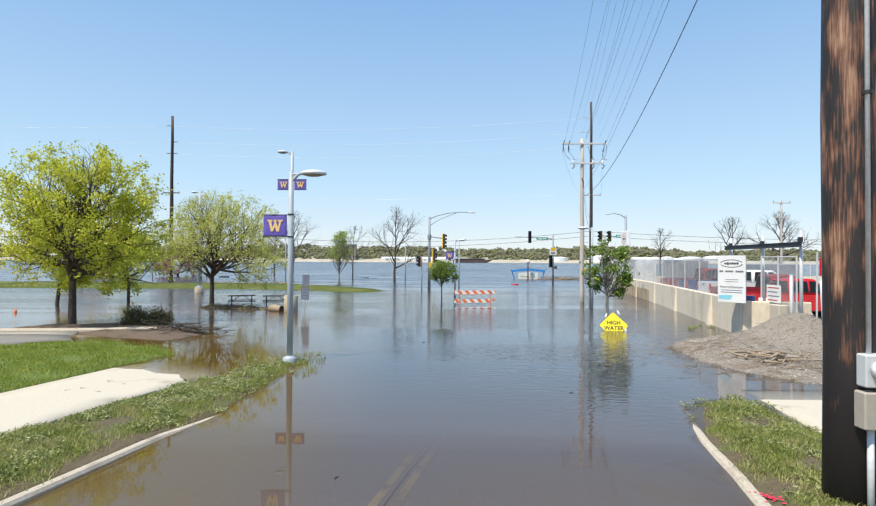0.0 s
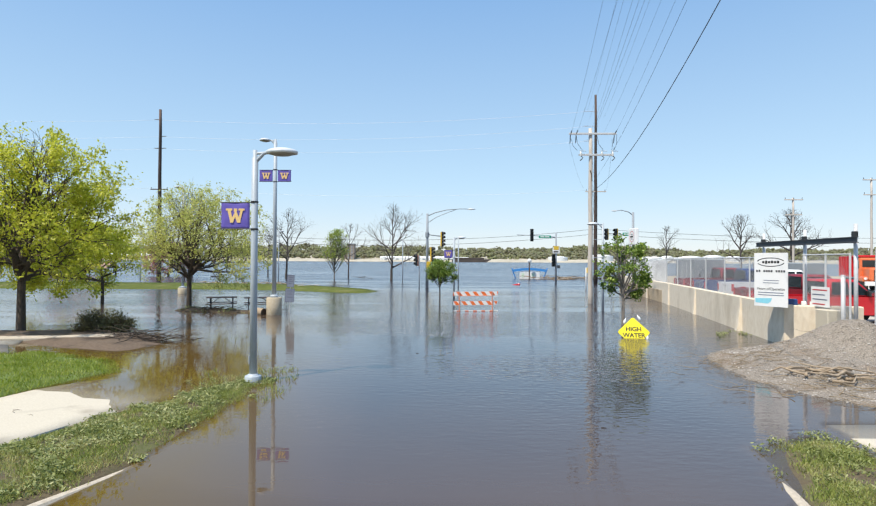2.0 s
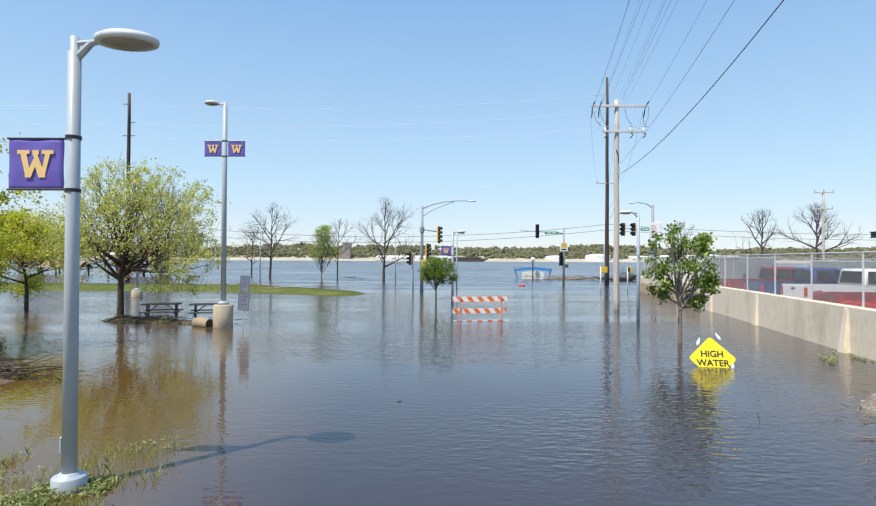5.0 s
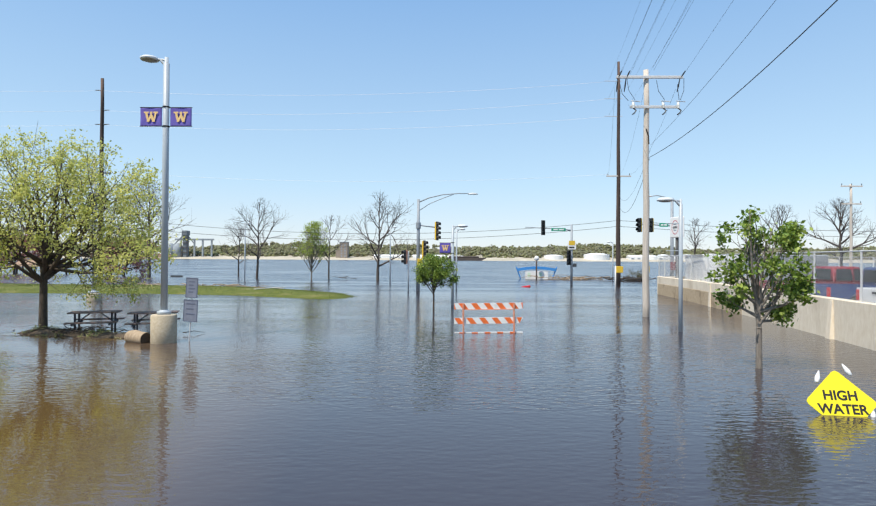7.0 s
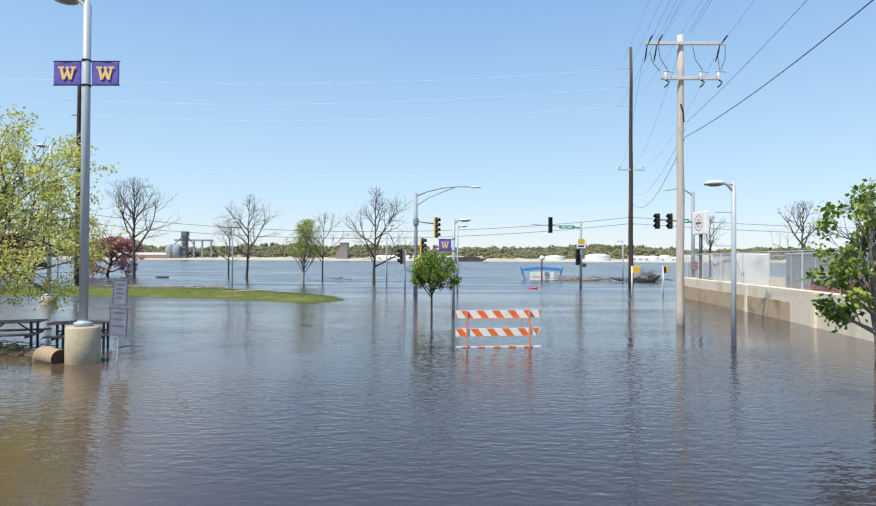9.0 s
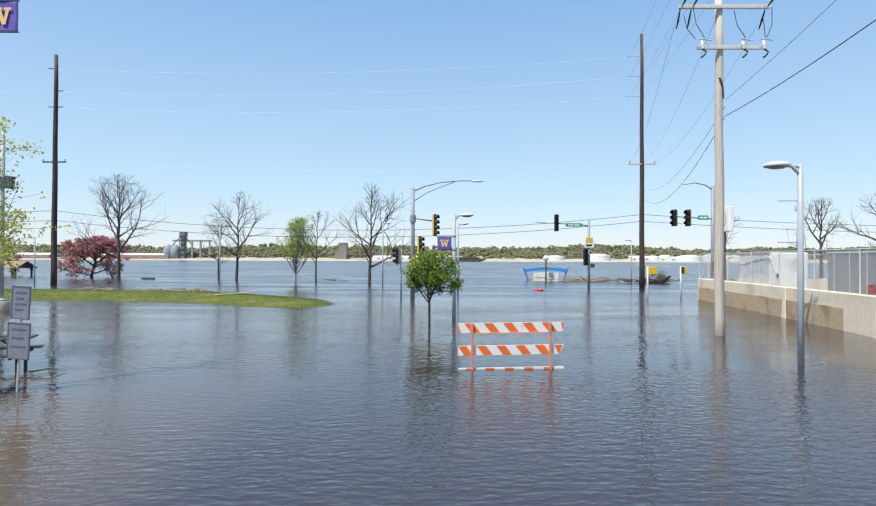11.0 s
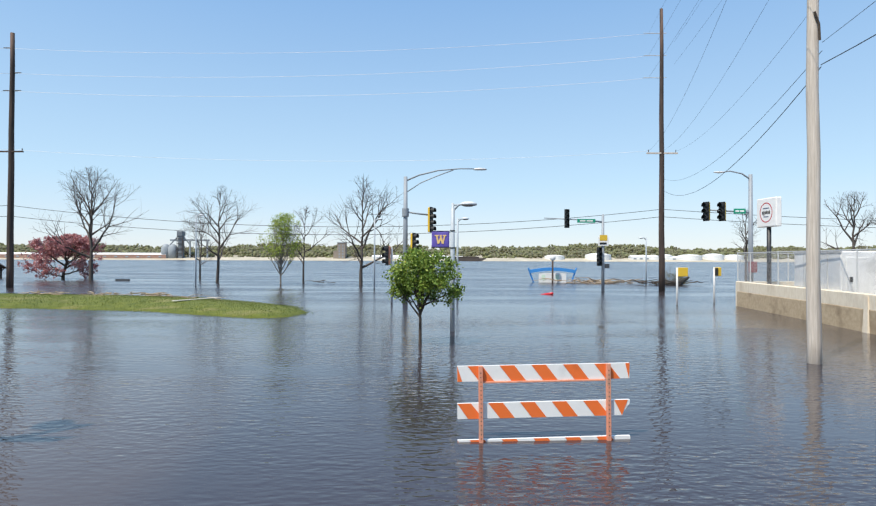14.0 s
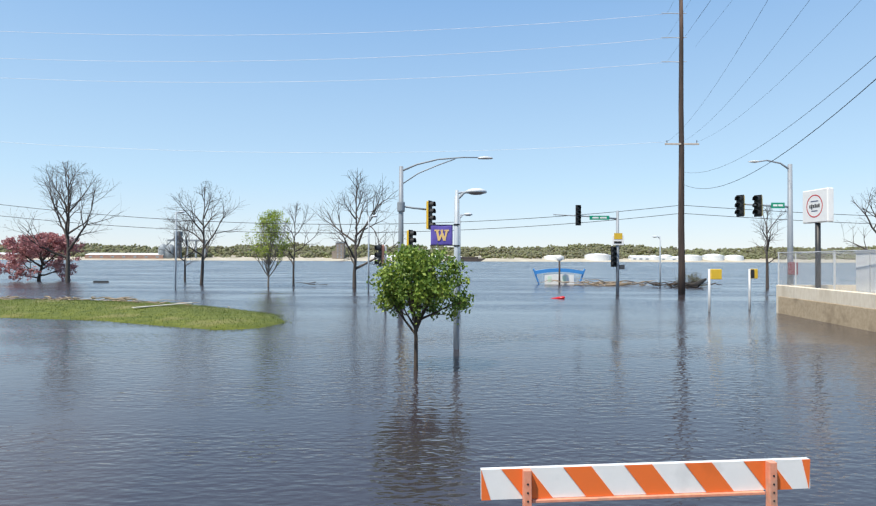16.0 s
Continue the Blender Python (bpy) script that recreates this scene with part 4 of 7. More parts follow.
def wall_piece(bm, line, z0, z1, t):
    """A wall of thickness t to the right of a line."""
    rings = []
    for i, (x, y) in enumerate(line):
        a, b = line[max(0, i - 1)], line[min(len(line) - 1, i + 1)]
        d = Vector((b[0] - a[0], b[1] - a[1])).normalized()
        o = Vector((d.y, -d.x)) * t
        rings.append([bm.verts.new(v) for v in ((x, y, z0), (x, y, z1 - 0.03), (x + 0.1 * o.x, y + 0.1 * o.y, z1), (x + o.x, y + o.y, z1), (x + o.x, y + o.y, z0))])
    for p, q in zip(rings, rings[1:]):
        for k in range(5):
            bm.faces.new((p[k], p[(k + 1) % 5], q[(k + 1) % 5], q[k]))
    bm.faces.new(rings[0])
    bm.faces.new(rings[-1][::-1])
    return bm


def along(line, d):
    """The point d metres along a line, and its heading."""
    for (ax, ay), (bx, by) in zip(line, line[1:]):
        k = math.hypot(bx - ax, by - ay)
        if d <= k or (bx, by) == line[-1]:
            return Vector((ax + (bx - ax) * d / k, ay + (by - ay) * d / k)), math.degrees(math.atan2(by - ay, bx - ax))
        d -= k


wall = part("wall_yard", wall_piece(B(), WALL, -0.8, WALL_TOP, 0.28), M_WALL)
tagged(wall, "long beige concrete retaining wall standing in water", "wall", kind="structure")
wall2 = part("wall_yard_return", wall_piece(B(), [(13.7, 21.1), (11.58, 21.68)][::-1], -0.8, WALL_TOP - 0.02, -0.28), M_WALL)
tagged(wall2, "short beige concrete wall beside the yard gate", "wall", kind="structure")
wall3 = part("wall_yard_end", wall_piece(B(), [(16.83, 56.83), (40, 59.8)], -0.8, WALL_TOP - 0.01, 0.28), M_WALL)
tagged(wall3, "beige concrete wall end facing the river", "wall", kind="structure")
# sloping joints cast against the wall
for d, lean in ((4.05, 0.5), (11.1, 0.35), (17.4, 0.25), (24.0, 0.2)):
    p, a = along(WALL, d)
    bm = B()
    m = pose(p.x, p.y, 0, 0, 0, a)
    vs = [m @ Vector(v) for v in ((-0.12, -0.1, WALL_TOP - 0.06), (0.12, -0.1, WALL_TOP - 0.06), (0.2, -0.1, -0.5), (-0.2, -0.1, -0.5), (-0.10, 0.03, WALL_TOP - 0.08), (0.10, 0.03, WALL_TOP - 0.08), (0.17, lean * 0.5, -0.5), (-0.17, lean * 0.5, -0.5))]
    b = [bm.verts.new(v) for v in vs]
    for f in ((0, 1, 5, 4), (4, 5, 6, 7), (0, 4, 7, 3), (1, 2, 6, 5), (2, 3, 7, 6), (0, 3, 2, 1)):
        bm.faces.new([b[i] for i in f])
    part("buttress", bm, M_WALL, wall)
# waterline stain as a lower course, set slightly proud, on the far stretch
low = [along(WALL, d)[0] for d in (19.5, 27.5, 35.3)]
low = [(p.x - 0.012, p.y) for p in low]
part("lower_course", wall_piece(B(), low, -0.8, 0.82, 0.1), M_WALL_WET, wall, "brown stained lower course")

# ---- far bank ----
FAR = 800.0
bank = sheet("far_bank", graded([(-2600, 2600, 100)]), graded([(FAR - 12, FAR + 60, 12), (FAR + 60, 2600, 300)]), lambda x, y: lerp_table([(FAR - 12, -0.8), (FAR, 0.3), (FAR + 24, 4.0), (FAR + 60, 6), (FAR + 400, 14), (2600, 30)], y), M_FAR_BANK)
tagged(bank, "sandy far bank of the river", "river bank", kind="structure")
rng = np.random.default_rng(5)
vs, fs = [], []
ico = bmesh.new()
bmesh.ops.create_icosphere(ico, subdivisions=1, radius=1)
iv, jf = np.array([v.co[:] for v in ico.verts]), np.array([[v.index for v in f.verts] for f in ico.faces])
ico.free()
for i in range(4200):
    row = rng.random()
    x = rng.uniform(-1150, 1150)
    y = FAR + 30 + 330 * row ** 1.3
    wide, tall = rng.uniform(4.0, 8.5), rng.uniform(2.6, 5.0)
    lift = 3.5 + 21 * row + 14 * noise.noise(Vector((x * 0.005, 2.0, 0))) * row + 5 * noise.noise(Vector((x * 0.03, y * 0.02, 0))) + rng.uniform(0, 3)
    for j in range(8):
        d = rng.normal(size=3)
        d *= rng.random() ** 0.4 / np.linalg.norm(d)
        r = rng.uniform(1.1, 2.9)
        k = iv * np.array([r, r, r * rng.uniform(0.7, 1.1)]) * (1 + rng.normal(size=(len(iv), 1)) * 0.2)
        vs.append(k + np.array([x + d[0] * wide, y + d[1] * wide, lift + d[2] * tall]))
        fs.append(jf + (i * 8 + j) * len(iv))
tagged(new("far_woods", arrays_mesh("far_woods", np.concatenate(vs), np.concatenate(fs), M_FAR_WOOD)), "spring woods on the far bank, haze put into their colour", "woods", kind="stuff")
hill = sheet("far_hill", graded([(-2600, 2600, 40)]), [1250, 1300, 1400, 1500, 1600], lambda x, y: 6 if y < 1260 else (24 + 16 * noise.noise(Vector((x * 0.0016, 1.0, 0))) + 4 * noise.noise(Vector((x * 0.02, y * 0.02, 0)))) * (1 if y < 1550 else 0.2), M_FAR_HILL)
tagged(hill, "low wooded bluff behind the far bank", "hill", kind="structure")


# ---- poles and lamps ----
def w_shape(w, h):
    """A block letter with feet, as an outline in x-z."""
    pts = [(-0.50, 0.5), (-0.16, 0.5), (-0.16, 0.36), (-0.24, 0.36), (-0.16, -0.14), (-0.03, 0.22), (-0.08, 0.36), (-0.08, 0.5), (0.10, 0.5), (0.10, 0.36), (0.07, 0.30),
           (0.20, -0.14), (0.27, 0.36), (0.18, 0.36), (0.18, 0.5), (0.50, 0.5), (0.50, 0.36), (0.41, 0.36), (0.28, -0.36), (0.28, -0.5), (0.10, -0.5), (0.0, -0.10), (-0.12, -0.5), (-0.28, -0.5), (-0.28, -0.36), (-0.41, 0.36), (-0.50, 0.36)]
    return [(x * w, z * h) for x, z in pts]


def banner(root, x0, z0, w, h, sag, name="banner"):
    """A cloth banner from x0 outwards, hung between two rods; it bellies a little."""
    bm = B()
    n = 10
    grid = [[bm.verts.new((x0 + w * i / n, 0.012 * math.sin(3.1 * i / n + sag) * math.sin(math.pi * j / n) + 0.004 * math.sin(9 * i / n + j), z0 + h * j / n - 0.012 * math.sin(math.pi * i / n) * (j == n))) for i in range(n + 1)] for j in range(n + 1)]
    for j in range(n):
        for i in range(n):
            bm.faces.new((grid[j][i], grid[j][i + 1], grid[j + 1][i + 1], grid[j + 1][i]))
    ex = bmesh.ops.extrude_face_region(bm, geom=bm.faces[:])
    bmesh.ops.translate(bm, vec=(0, 0.006, 0), verts=[v for v in ex["geom"] if isinstance(v, bmesh.types.BMVert)])
    ban = part(name, bm, M_PURPLE, root, "purple vinyl banner", True)
    c = x0 + w / 2
    for side in (-1, 1):
        part("emblem", plate(B(), [(x * (1 if side < 0 else -1), z) for x, z in w_shape(0.66 * abs(w), 0.52 * h)], 0.004, pose(c, 0.003 + side * 0.022, z0 + h * 0.5)), M_GOLD, ban, "gold block emblem")
    s = 1 if w > 0 else -1
    for z in (z0 + 0.01, z0 + h - 0.01):
        part("rod", tube(B(), [(x0 - 0.06 * s, 0, z), (x0 + w + 0.02 * s, 0, z)], 0.012, 6), M_DARK, root)
    return ban


def lamp_head(root, top, side, length):
    """A flat oval luminaire on a short curved bracket."""
    bm = B()
    tube(bm, [(0, 0, top - 0.22), (side * 0.10, 0, top - 0.12), (side * 0.2, 0, top - 0.02), (side * 0.32, 0, top + 0.01)], [0.05, 0.045, 0.04, 0.04], 8)
    tube(bm, [(0, 0, top - 0.03), (side * 0.30, 0, top + 0.0)], 0.03, 8)
    part("bracket", bm, M_STEEL, root)
    prof = [(0.02, 0.085), (0.45, 0.075), (0.8, 0.045), (0.98, 0.01), (1.0, -0.02), (0.97, -0.05), (0.90, -0.055)]
    c = pose(side * (0.25 + length / 2), 0, top + 0.02) @ Matrix.Diagonal((length / 2, 0.26, 1, 1))
    part("housing", lathe(B(), prof, 24, c), M_HOUSING, root, "pale grey oval lamp housing", True)
    part("lens", lathe(B(), [(0.02, -0.10), (0.5, -0.092), (0.86, -0.05), (0.88, -0.045)], 24, c), M_LENS, root, "frosted lens with the shade under the housing in its colour", True)


def lamp_post(label, where, height, r, side, head_len, banners=(), pedestal=None, base=0.28):
    root = thing("lamp_post", label, "lamp post", pose(*where))
    z = 0.0
    if pedestal:
        pr, ph = pedestal
        part("pedestal", lathe(B(), [(pr, -0.9), (pr, ph - 0.03), (pr - 0.03, ph), (0.02, ph + 0.004)], 32), M_PED, root, "round concrete pedestal", True)
        z = ph
    part("base_cover", lathe(B(), [(base, z - 0.35 if not pedestal else z), (base, z + 0.085), (base - 0.012, z + 0.10), (r + 0.035, z + 0.105), (r + 0.03, z + 0.13), (r + 0.005, z + 0.14)], 24), M_STEEL, root, "", True)
    part("pole", tube(B(), [(0, 0, z - 0.05), (0, 0, z + height * 0.5), (0, 0, height - 0.18), (0, 0, height - 0.17), (0, 0, height)], [r, r * 0.94, r * 0.88, r * 0.6, r * 0.6], 16), M_STEEL, root, "", True)
    part("hand_hole", box(B(), (-r - 0.012, -0.05, z + 0.35), (-r + 0.02, 0.05, z + 0.55), bevel=0.01), M_STEEL, root)
    lamp_head(root, height - 0.05, side, head_len)
    for s, z0, w, h in banners:
        banner(root, s * (r + 0.03), z0, s * w, h, z0)
        for zz in (z0, z0 + h):
            part("band", lathe(B(), [(r + 0.004, zz - 0.02), (r + 0.006, zz + 0.02)], 16), M_DARK, root)
    return root


lamp_post("tall grey lamp post with a purple banner on the flooded verge", (-3.84, 15.55, 0.06), 5.15, 0.080, 1, 0.72, [(-1, 3.37, 0.64, 0.61)], base=0.18)
lamp_post("tall grey lamp post with two purple banners on a concrete pedestal", (-8.15, 30.8, 0.0), 8.75, 0.10, -1, 0.55, [(-1, 6.62, 0.66, 0.6), (1, 6.62, 0.66, 0.6)], (0.37, 0.86), base=0.2)
wl = lamp_post("grey lamp post with an oval head beside the wall", (9.07, 34.25, -0.6), 5.45, 0.075, -1, 0.62, base=0.14)
for z in (3.55, 4.55):
    part("banner_arm", tube(B(), [(-0.07, 0, z), (-0.55, 0, z)], 0.012, 8), M_STEEL, wl, "empty banner arm")
lamp_post("grey lamp post with a purple banner in the flooded median", (0.93, 45.3, -0.6), 5.1, 0.085, 1, 0.6, [(-1, 3.52, 0.62, 0.6)], base=0.16)
lamp_post("distant grey lamp post on a round concrete pedestal", (-20.55, 47.1, 0.0), 8.5, 0.10, -1, 0.5, (), (0.36, 0.44))
lamp_post("slim grey lamp post standing in the river park", (-21.9, 76.5, -0.6), 7.1, 0.07, 1, 0.45, base=0.14)
lamp_post("slim grey lamp post standing in the river park", (-5.3, 74.0, -0.6), 6.6, 0.07, 1, 0.45, base=0.14)
lamp_post("slim grey lamp post standing in the river park", (-39.6, 75.2, -0.6), 5.2, 0.07, -1, 0.45, base=0.14)
lamp_post("slim grey lamp post standing in deep flood water", (1.55, 62.0, -0.6), 5.8, 0.07, 1, 0.5, base=0.14)
lamp_post("slim grey lamp post standing in the river park", (21.2, 82.5, -0.6), 5.4, 0.07, -1, 0.5, base=0.14)


def insulator(bm, p, h=0.22, r=0.05, d=(0, 0, 1)):
    d = Vector(d).normalized()
    q = Vector(p)
    tube(bm, [q, q + d * h * 0.3, q + d * h * 0.35, q + d * h * 0.6, q + d * h * 0.65, q + d * h], [r * 0.4, r * 0.4, r, r * 0.5, r, r * 0.4], 8)


def timber_pole(label, where, height, r0, r1, material, lean=(0, 0), sides=14):
    root = thing("utility_pole", label, "utility pole", pose(*where))
    k = 8
    pts = [(lean[0] * i / k + 0.02 * math.sin(i * 2.1), lean[1] * i / k, -1.0 + (height + 1.0) * i / k) for i in range(k + 1)]
    part("pole", tube(B(), pts, [r0 + (r1 - r0) * i / k for i in range(k + 1)], sides), material, root, "", True)
    return root


# near pole with meter boxes
pole_n = timber_pole("thick dark creosoted utility pole with grey meter boxes", (5.22, 7.05, 0.0), 21.0, 0.325, 0.22, M_POLE_TAR, sides=28)
bm = B()
tube(bm, [(-0.09, -0.36, 1.7), (-0.09, -0.36, 12.0)], 0.025, 8)
part("conduit", bm, M_GALV, pole_n, "grey riser conduit", True)
part("conduit", tube(B(), [(-0.08, -0.37, -0.2), (-0.08, -0.37, 1.0)], 0.035, 8), M_GALV, pole_n, "grey lower conduit", True)
part("strap", lathe(B(), [(0.022 + 0.03, -0.02), (0.052, 0.02)], 10, pose(-0.09, -0.36, 4.7)), M_DARK, pole_n)
part("meter_box", box(B(), (-0.19, -0.46, 1.44), (0.24, -0.30, 1.80), bevel=0.015), M_BOX_GREY, pole_n, "pale grey meter box")
part("meter", lathe(B(), [(0.10, 0.0), (0.10, 0.05), (0.085, 0.09), (0.02, 0.10)], 20, pose(-0.05, -0.46, 1.64, 90)), M_GLASS_LAMP, pole_n, "round glass meter", True)
part("switch_box", box(B(), (-0.21, -0.47, 0.98), (0.24, -0.29, 1.39), bevel=0.015), M_BOX_TAN, pole_n, "tan switch box")

# pole with a crossarm, in the water
pole_c = timber_pole("weathered pale utility pole with two crossarms standing in water", (9.70, 39.5, 0.0), 11.35, 0.165, 0.115, M_POLE_PALE)


def crossarm(root, z, half, pins, yaw=0.0, mat=M_POLE_PALE):
    m = pose(0, 0, z, 0, 0, yaw)
    arm = part("crossarm", box(B(), (-half, -0.16, -0.06), (half, -0.06, 0.06), m, 0.008), mat, root)
    for x in pins:
        bm = B()
        insulator(bm, m @ Vector((x, -0.11, 0.06)))
        part("insulator", bm, M_BEAM, arm)
    return arm


arm_c = part("crossarm", box(B(), (-1.42, -0.20, 10.92), (1.62, -0.10, 11.04), bevel=0.008), M_GALV, pole_c)
arm_l = part("crossarm", box(B(), (-0.80, -0.20, 9.55), (1.45, -0.11, 9.67), bevel=0.008), M_GALV, pole_c, "pale grey lower crossarm")
for x in (-0.68, 0.68, 1.36):
    co_ = part("cutout_switch", tube(B(), [(x, -0.22, 9.80), (x, -0.26, 9.66), (x, -0.30, 9.50)], [0.05, 0.075, 0.05], 8), M_BOX_GREY, arm_l, "grey fuse cutout")
    part("horn", tube(B(), [(x - 0.10, -0.24, 9.86), (x + 0.34, -0.20, 9.84)], 0.022, 6), M_GALV, co_)
    part("fuse_tail", tube(B(), [(x, -0.30, 9.5), (x + 0.10, -0.34, 9.40), (x + 0.02, -0.36, 9.28), (x - 0.08, -0.36, 9.2)], 0.03, 6), M_DARK, co_)
for x in (-1.32, -0.95, 1.52):
    part("strain_insulator", tube(B(), [(x, -0.2, 10.97), (x - 0.03, -0.5, 11.02), (x - 0.05, -0.75, 11.06)], [0.02, 0.035, 0.02], 8), M_DARK, arm_c)
    part("strain_insulator", tube(B(), [(x, -0.05, 10.95), (x + 0.06, 0.25, 10.7), (x + 0.1, 0.5, 10.5)], [0.02, 0.035, 0.02], 8), M_DARK, arm_c)
for (x0, z0), (x1, z1) in (((-1.3, 10.6), (-0.9, 9.85)), ((-1.0, 10.9), (-0.6, 9.9)), ((0.35, 10.8), (0.75, 9.9)), ((1.3, 10.6), (1.4, 9.9)), ((1.6, 10.9), (1.45, 9.9))):
    part("jumper", tube(B(), [(x0, -0.3, z0), (x0 * 0.8 + x1 * 0.2, -0.36, z0 * 0.4 + z1 * 0.6), (x1, -0.26, z1)], 0.012, 5), M_CABLE, pole_c)
part("ground_strap", tube(B(), [(-0.06, -0.16, 8.6), (0.04, -0.17, 8.3), (0.06, -0.17, 7.9)], 0.03, 6), M_TWIG, pole_c)

# tall transmission poles on the river side
pole_d = timber_pole("very tall dark brown transmission pole by the river", (18.2, 70.8, 0.0), 22.8, 0.25, 0.13, M_POLE_DARK)
for z, s in ((20.8, -1.45), (19.0, -1.45), (17.2, -1.45), (20.8, 0.4), (19.0, 0.4), (17.2, 0.4)):
    bm = B()
    tube(bm, [(0, 0, z), (s * 0.5, 0, z + 0.03), (s, 0, z + 0.04)], [0.035, 0.028, 0.024], 8)
    part("post_insulator", bm, M_GALV, pole_d)
crossarm(pole_d, 11.1, 1.25, (-1.1, 1.1))
pole_l = timber_pole("very tall dark transmission pole on the river park", (-35.6, 72.2, 0.0), 21.4, 0.27, 0.16, M_POLE_DARK)
for z, s in ((20.1, -1), (18.0, 1), (16.5, -1), (16.5, 1)):
    bm = B()
    tube(bm, [(0, 0, z), (s * 0.4, 0, z + 0.05), (s * 0.75, 0, z + 0.06)], [0.05, 0.05, 0.035], 8)
    part("post_insulator", bm, M_BEAM, pole_l)
crossarm(pole_l, 11.4, 1.1, (-1.0, 1.0), mat=M_POLE_DARK)
for x, y, h in ((41.8, 70.9, 10.4), (51.5, 71.5, 12.9)):
    p = timber_pole("distant grey utility pole with a crossarm behind the yard", (x, y, 0.0), h, 0.15, 0.11, M_POLE_PALE)
    crossarm(p, h - 0.2, 1.1, (-1.0, 0.0, 1.0))
    crossarm(p, h - 2.0, 1.0, (-0.9, 0.9))


# ---- cables ----
def cable(label, a, b, sag, r, material, group=""):
    a, b = Vector(a), Vector(b)
    n = 24
    pts = [a.lerp(b, i / n) - Vector((0, 0, 4 * sag * (i / n) * (1 - i / n))) for i in range(n + 1)]
    ob = part("cable", tube(B(), pts, r, 5), material, None, "", True)
    return tagged(ob, label, "cable", group)


N = Vector((5.22, 7.05, 0))
Cp = Vector((9.70, 39.5, 0))
D = Vector((18.2, 70.8, 0))
L = Vector((-35.6, 72.2, 0))
for x0, z0, x1, z1, back in ((-1.3, 15.6, -1.32, 11.02, True), (-0.5, 15.8, -0.95, 11.02, False), (0.2, 16.0, 0.12, 11.3, True), (0.55, 15.9, 0.16, 11.2, False), (1.3, 15.6, 1.52, 11.02, True)):
    cable("thin dark overhead wire between utility poles", (N.x + x0, N.y, z0), (Cp.x + x1, Cp.y - 0.5, z1), 0.5, 0.005, M_CABLE, "overhead wires")
    if back:
        cable("thin dark overhead wire between utility poles", (Cp.x + x1, Cp.y + 0.4, z1 - 0.4), (D.x + x1 * 0.8, D.y, 11.3), 0.9, 0.005, M_CABLE, "overhead wires")
cable("thin dark overhead wire between utility poles", (N.x + 0.2, N.y, 12.2), (Cp.x + 0.13, Cp.y - 0.15, 7.85), 0.9, 0.006, M_CABLE, "overhead wires")
cable("thick black overhead cable between utility poles", (N.x + 0.2, N.y, 10.5), (Cp.x + 0.1, Cp.y - 0.15, 7.3), 1.3, 0.012, M_CABLE, "overhead wires")
cable("thin dark overhead wire between utility poles", (Cp.x + 0.13, Cp.y - 0.15, 7.65), (D.x, D.y - 0.2, 9.05), 1.2, 0.007, M_CABLE, "overhead wires")
cable("thick black overhead cable between utility poles", (Cp.x + 0.1, Cp.y - 0.15, 7.25), (D.x, D.y - 0.2, 8.15), 1.5, 0.011, M_CABLE, "overhead wires")
for s, z in ((-1, 20.8), (-1, 19.0), (-1, 17.2), (1, 20.0), (1, 18.2)):
    cable("thin dark transmission line wire", (N.x + s * 0.9, N.y - 6, z + 0.6), (D.x + s * 1.0, D.y, z + 0.1), 1.1, 0.006, M_CABLE, "transmission wires")
for z, zd in ((20.1, 20.8), (18.0, 19.0), (16.5, 17.2), (11.6, 11.3)):
    cable("bright bare overhead conductor", (L.x, L.y, z), (D.x - 0.9, D.y, zd), 0.9, 0.010, M_ALU_CABLE, "river wires")
    cable("bright bare overhead conductor", (L.x - 60, L.y - 8, z), (L.x, L.y, z), 0.9, 0.010, M_ALU_CABLE, "river wires")
for z, zd, sag in ((6.9, 6.6, 1.6), (6.0, 6.0, 1.5)):
    cable("dark overhead cable along the river road", (L.x, L.y, z), (D.x, D.y, zd), sag, 0.02, M_CABLE, "river wires")
    cable("dark overhead cable along the river road", (D.x, D.y, zd), (D.x + 60, D.y + 4, zd), 0.9, 0.02, M_CABLE, "river wires")
    cable("dark overhead cable along the river road", (L.x - 60, L.y - 8, z), (L.x, L.y, z), 0.9, 0.02, M_CABLE, "river wires")


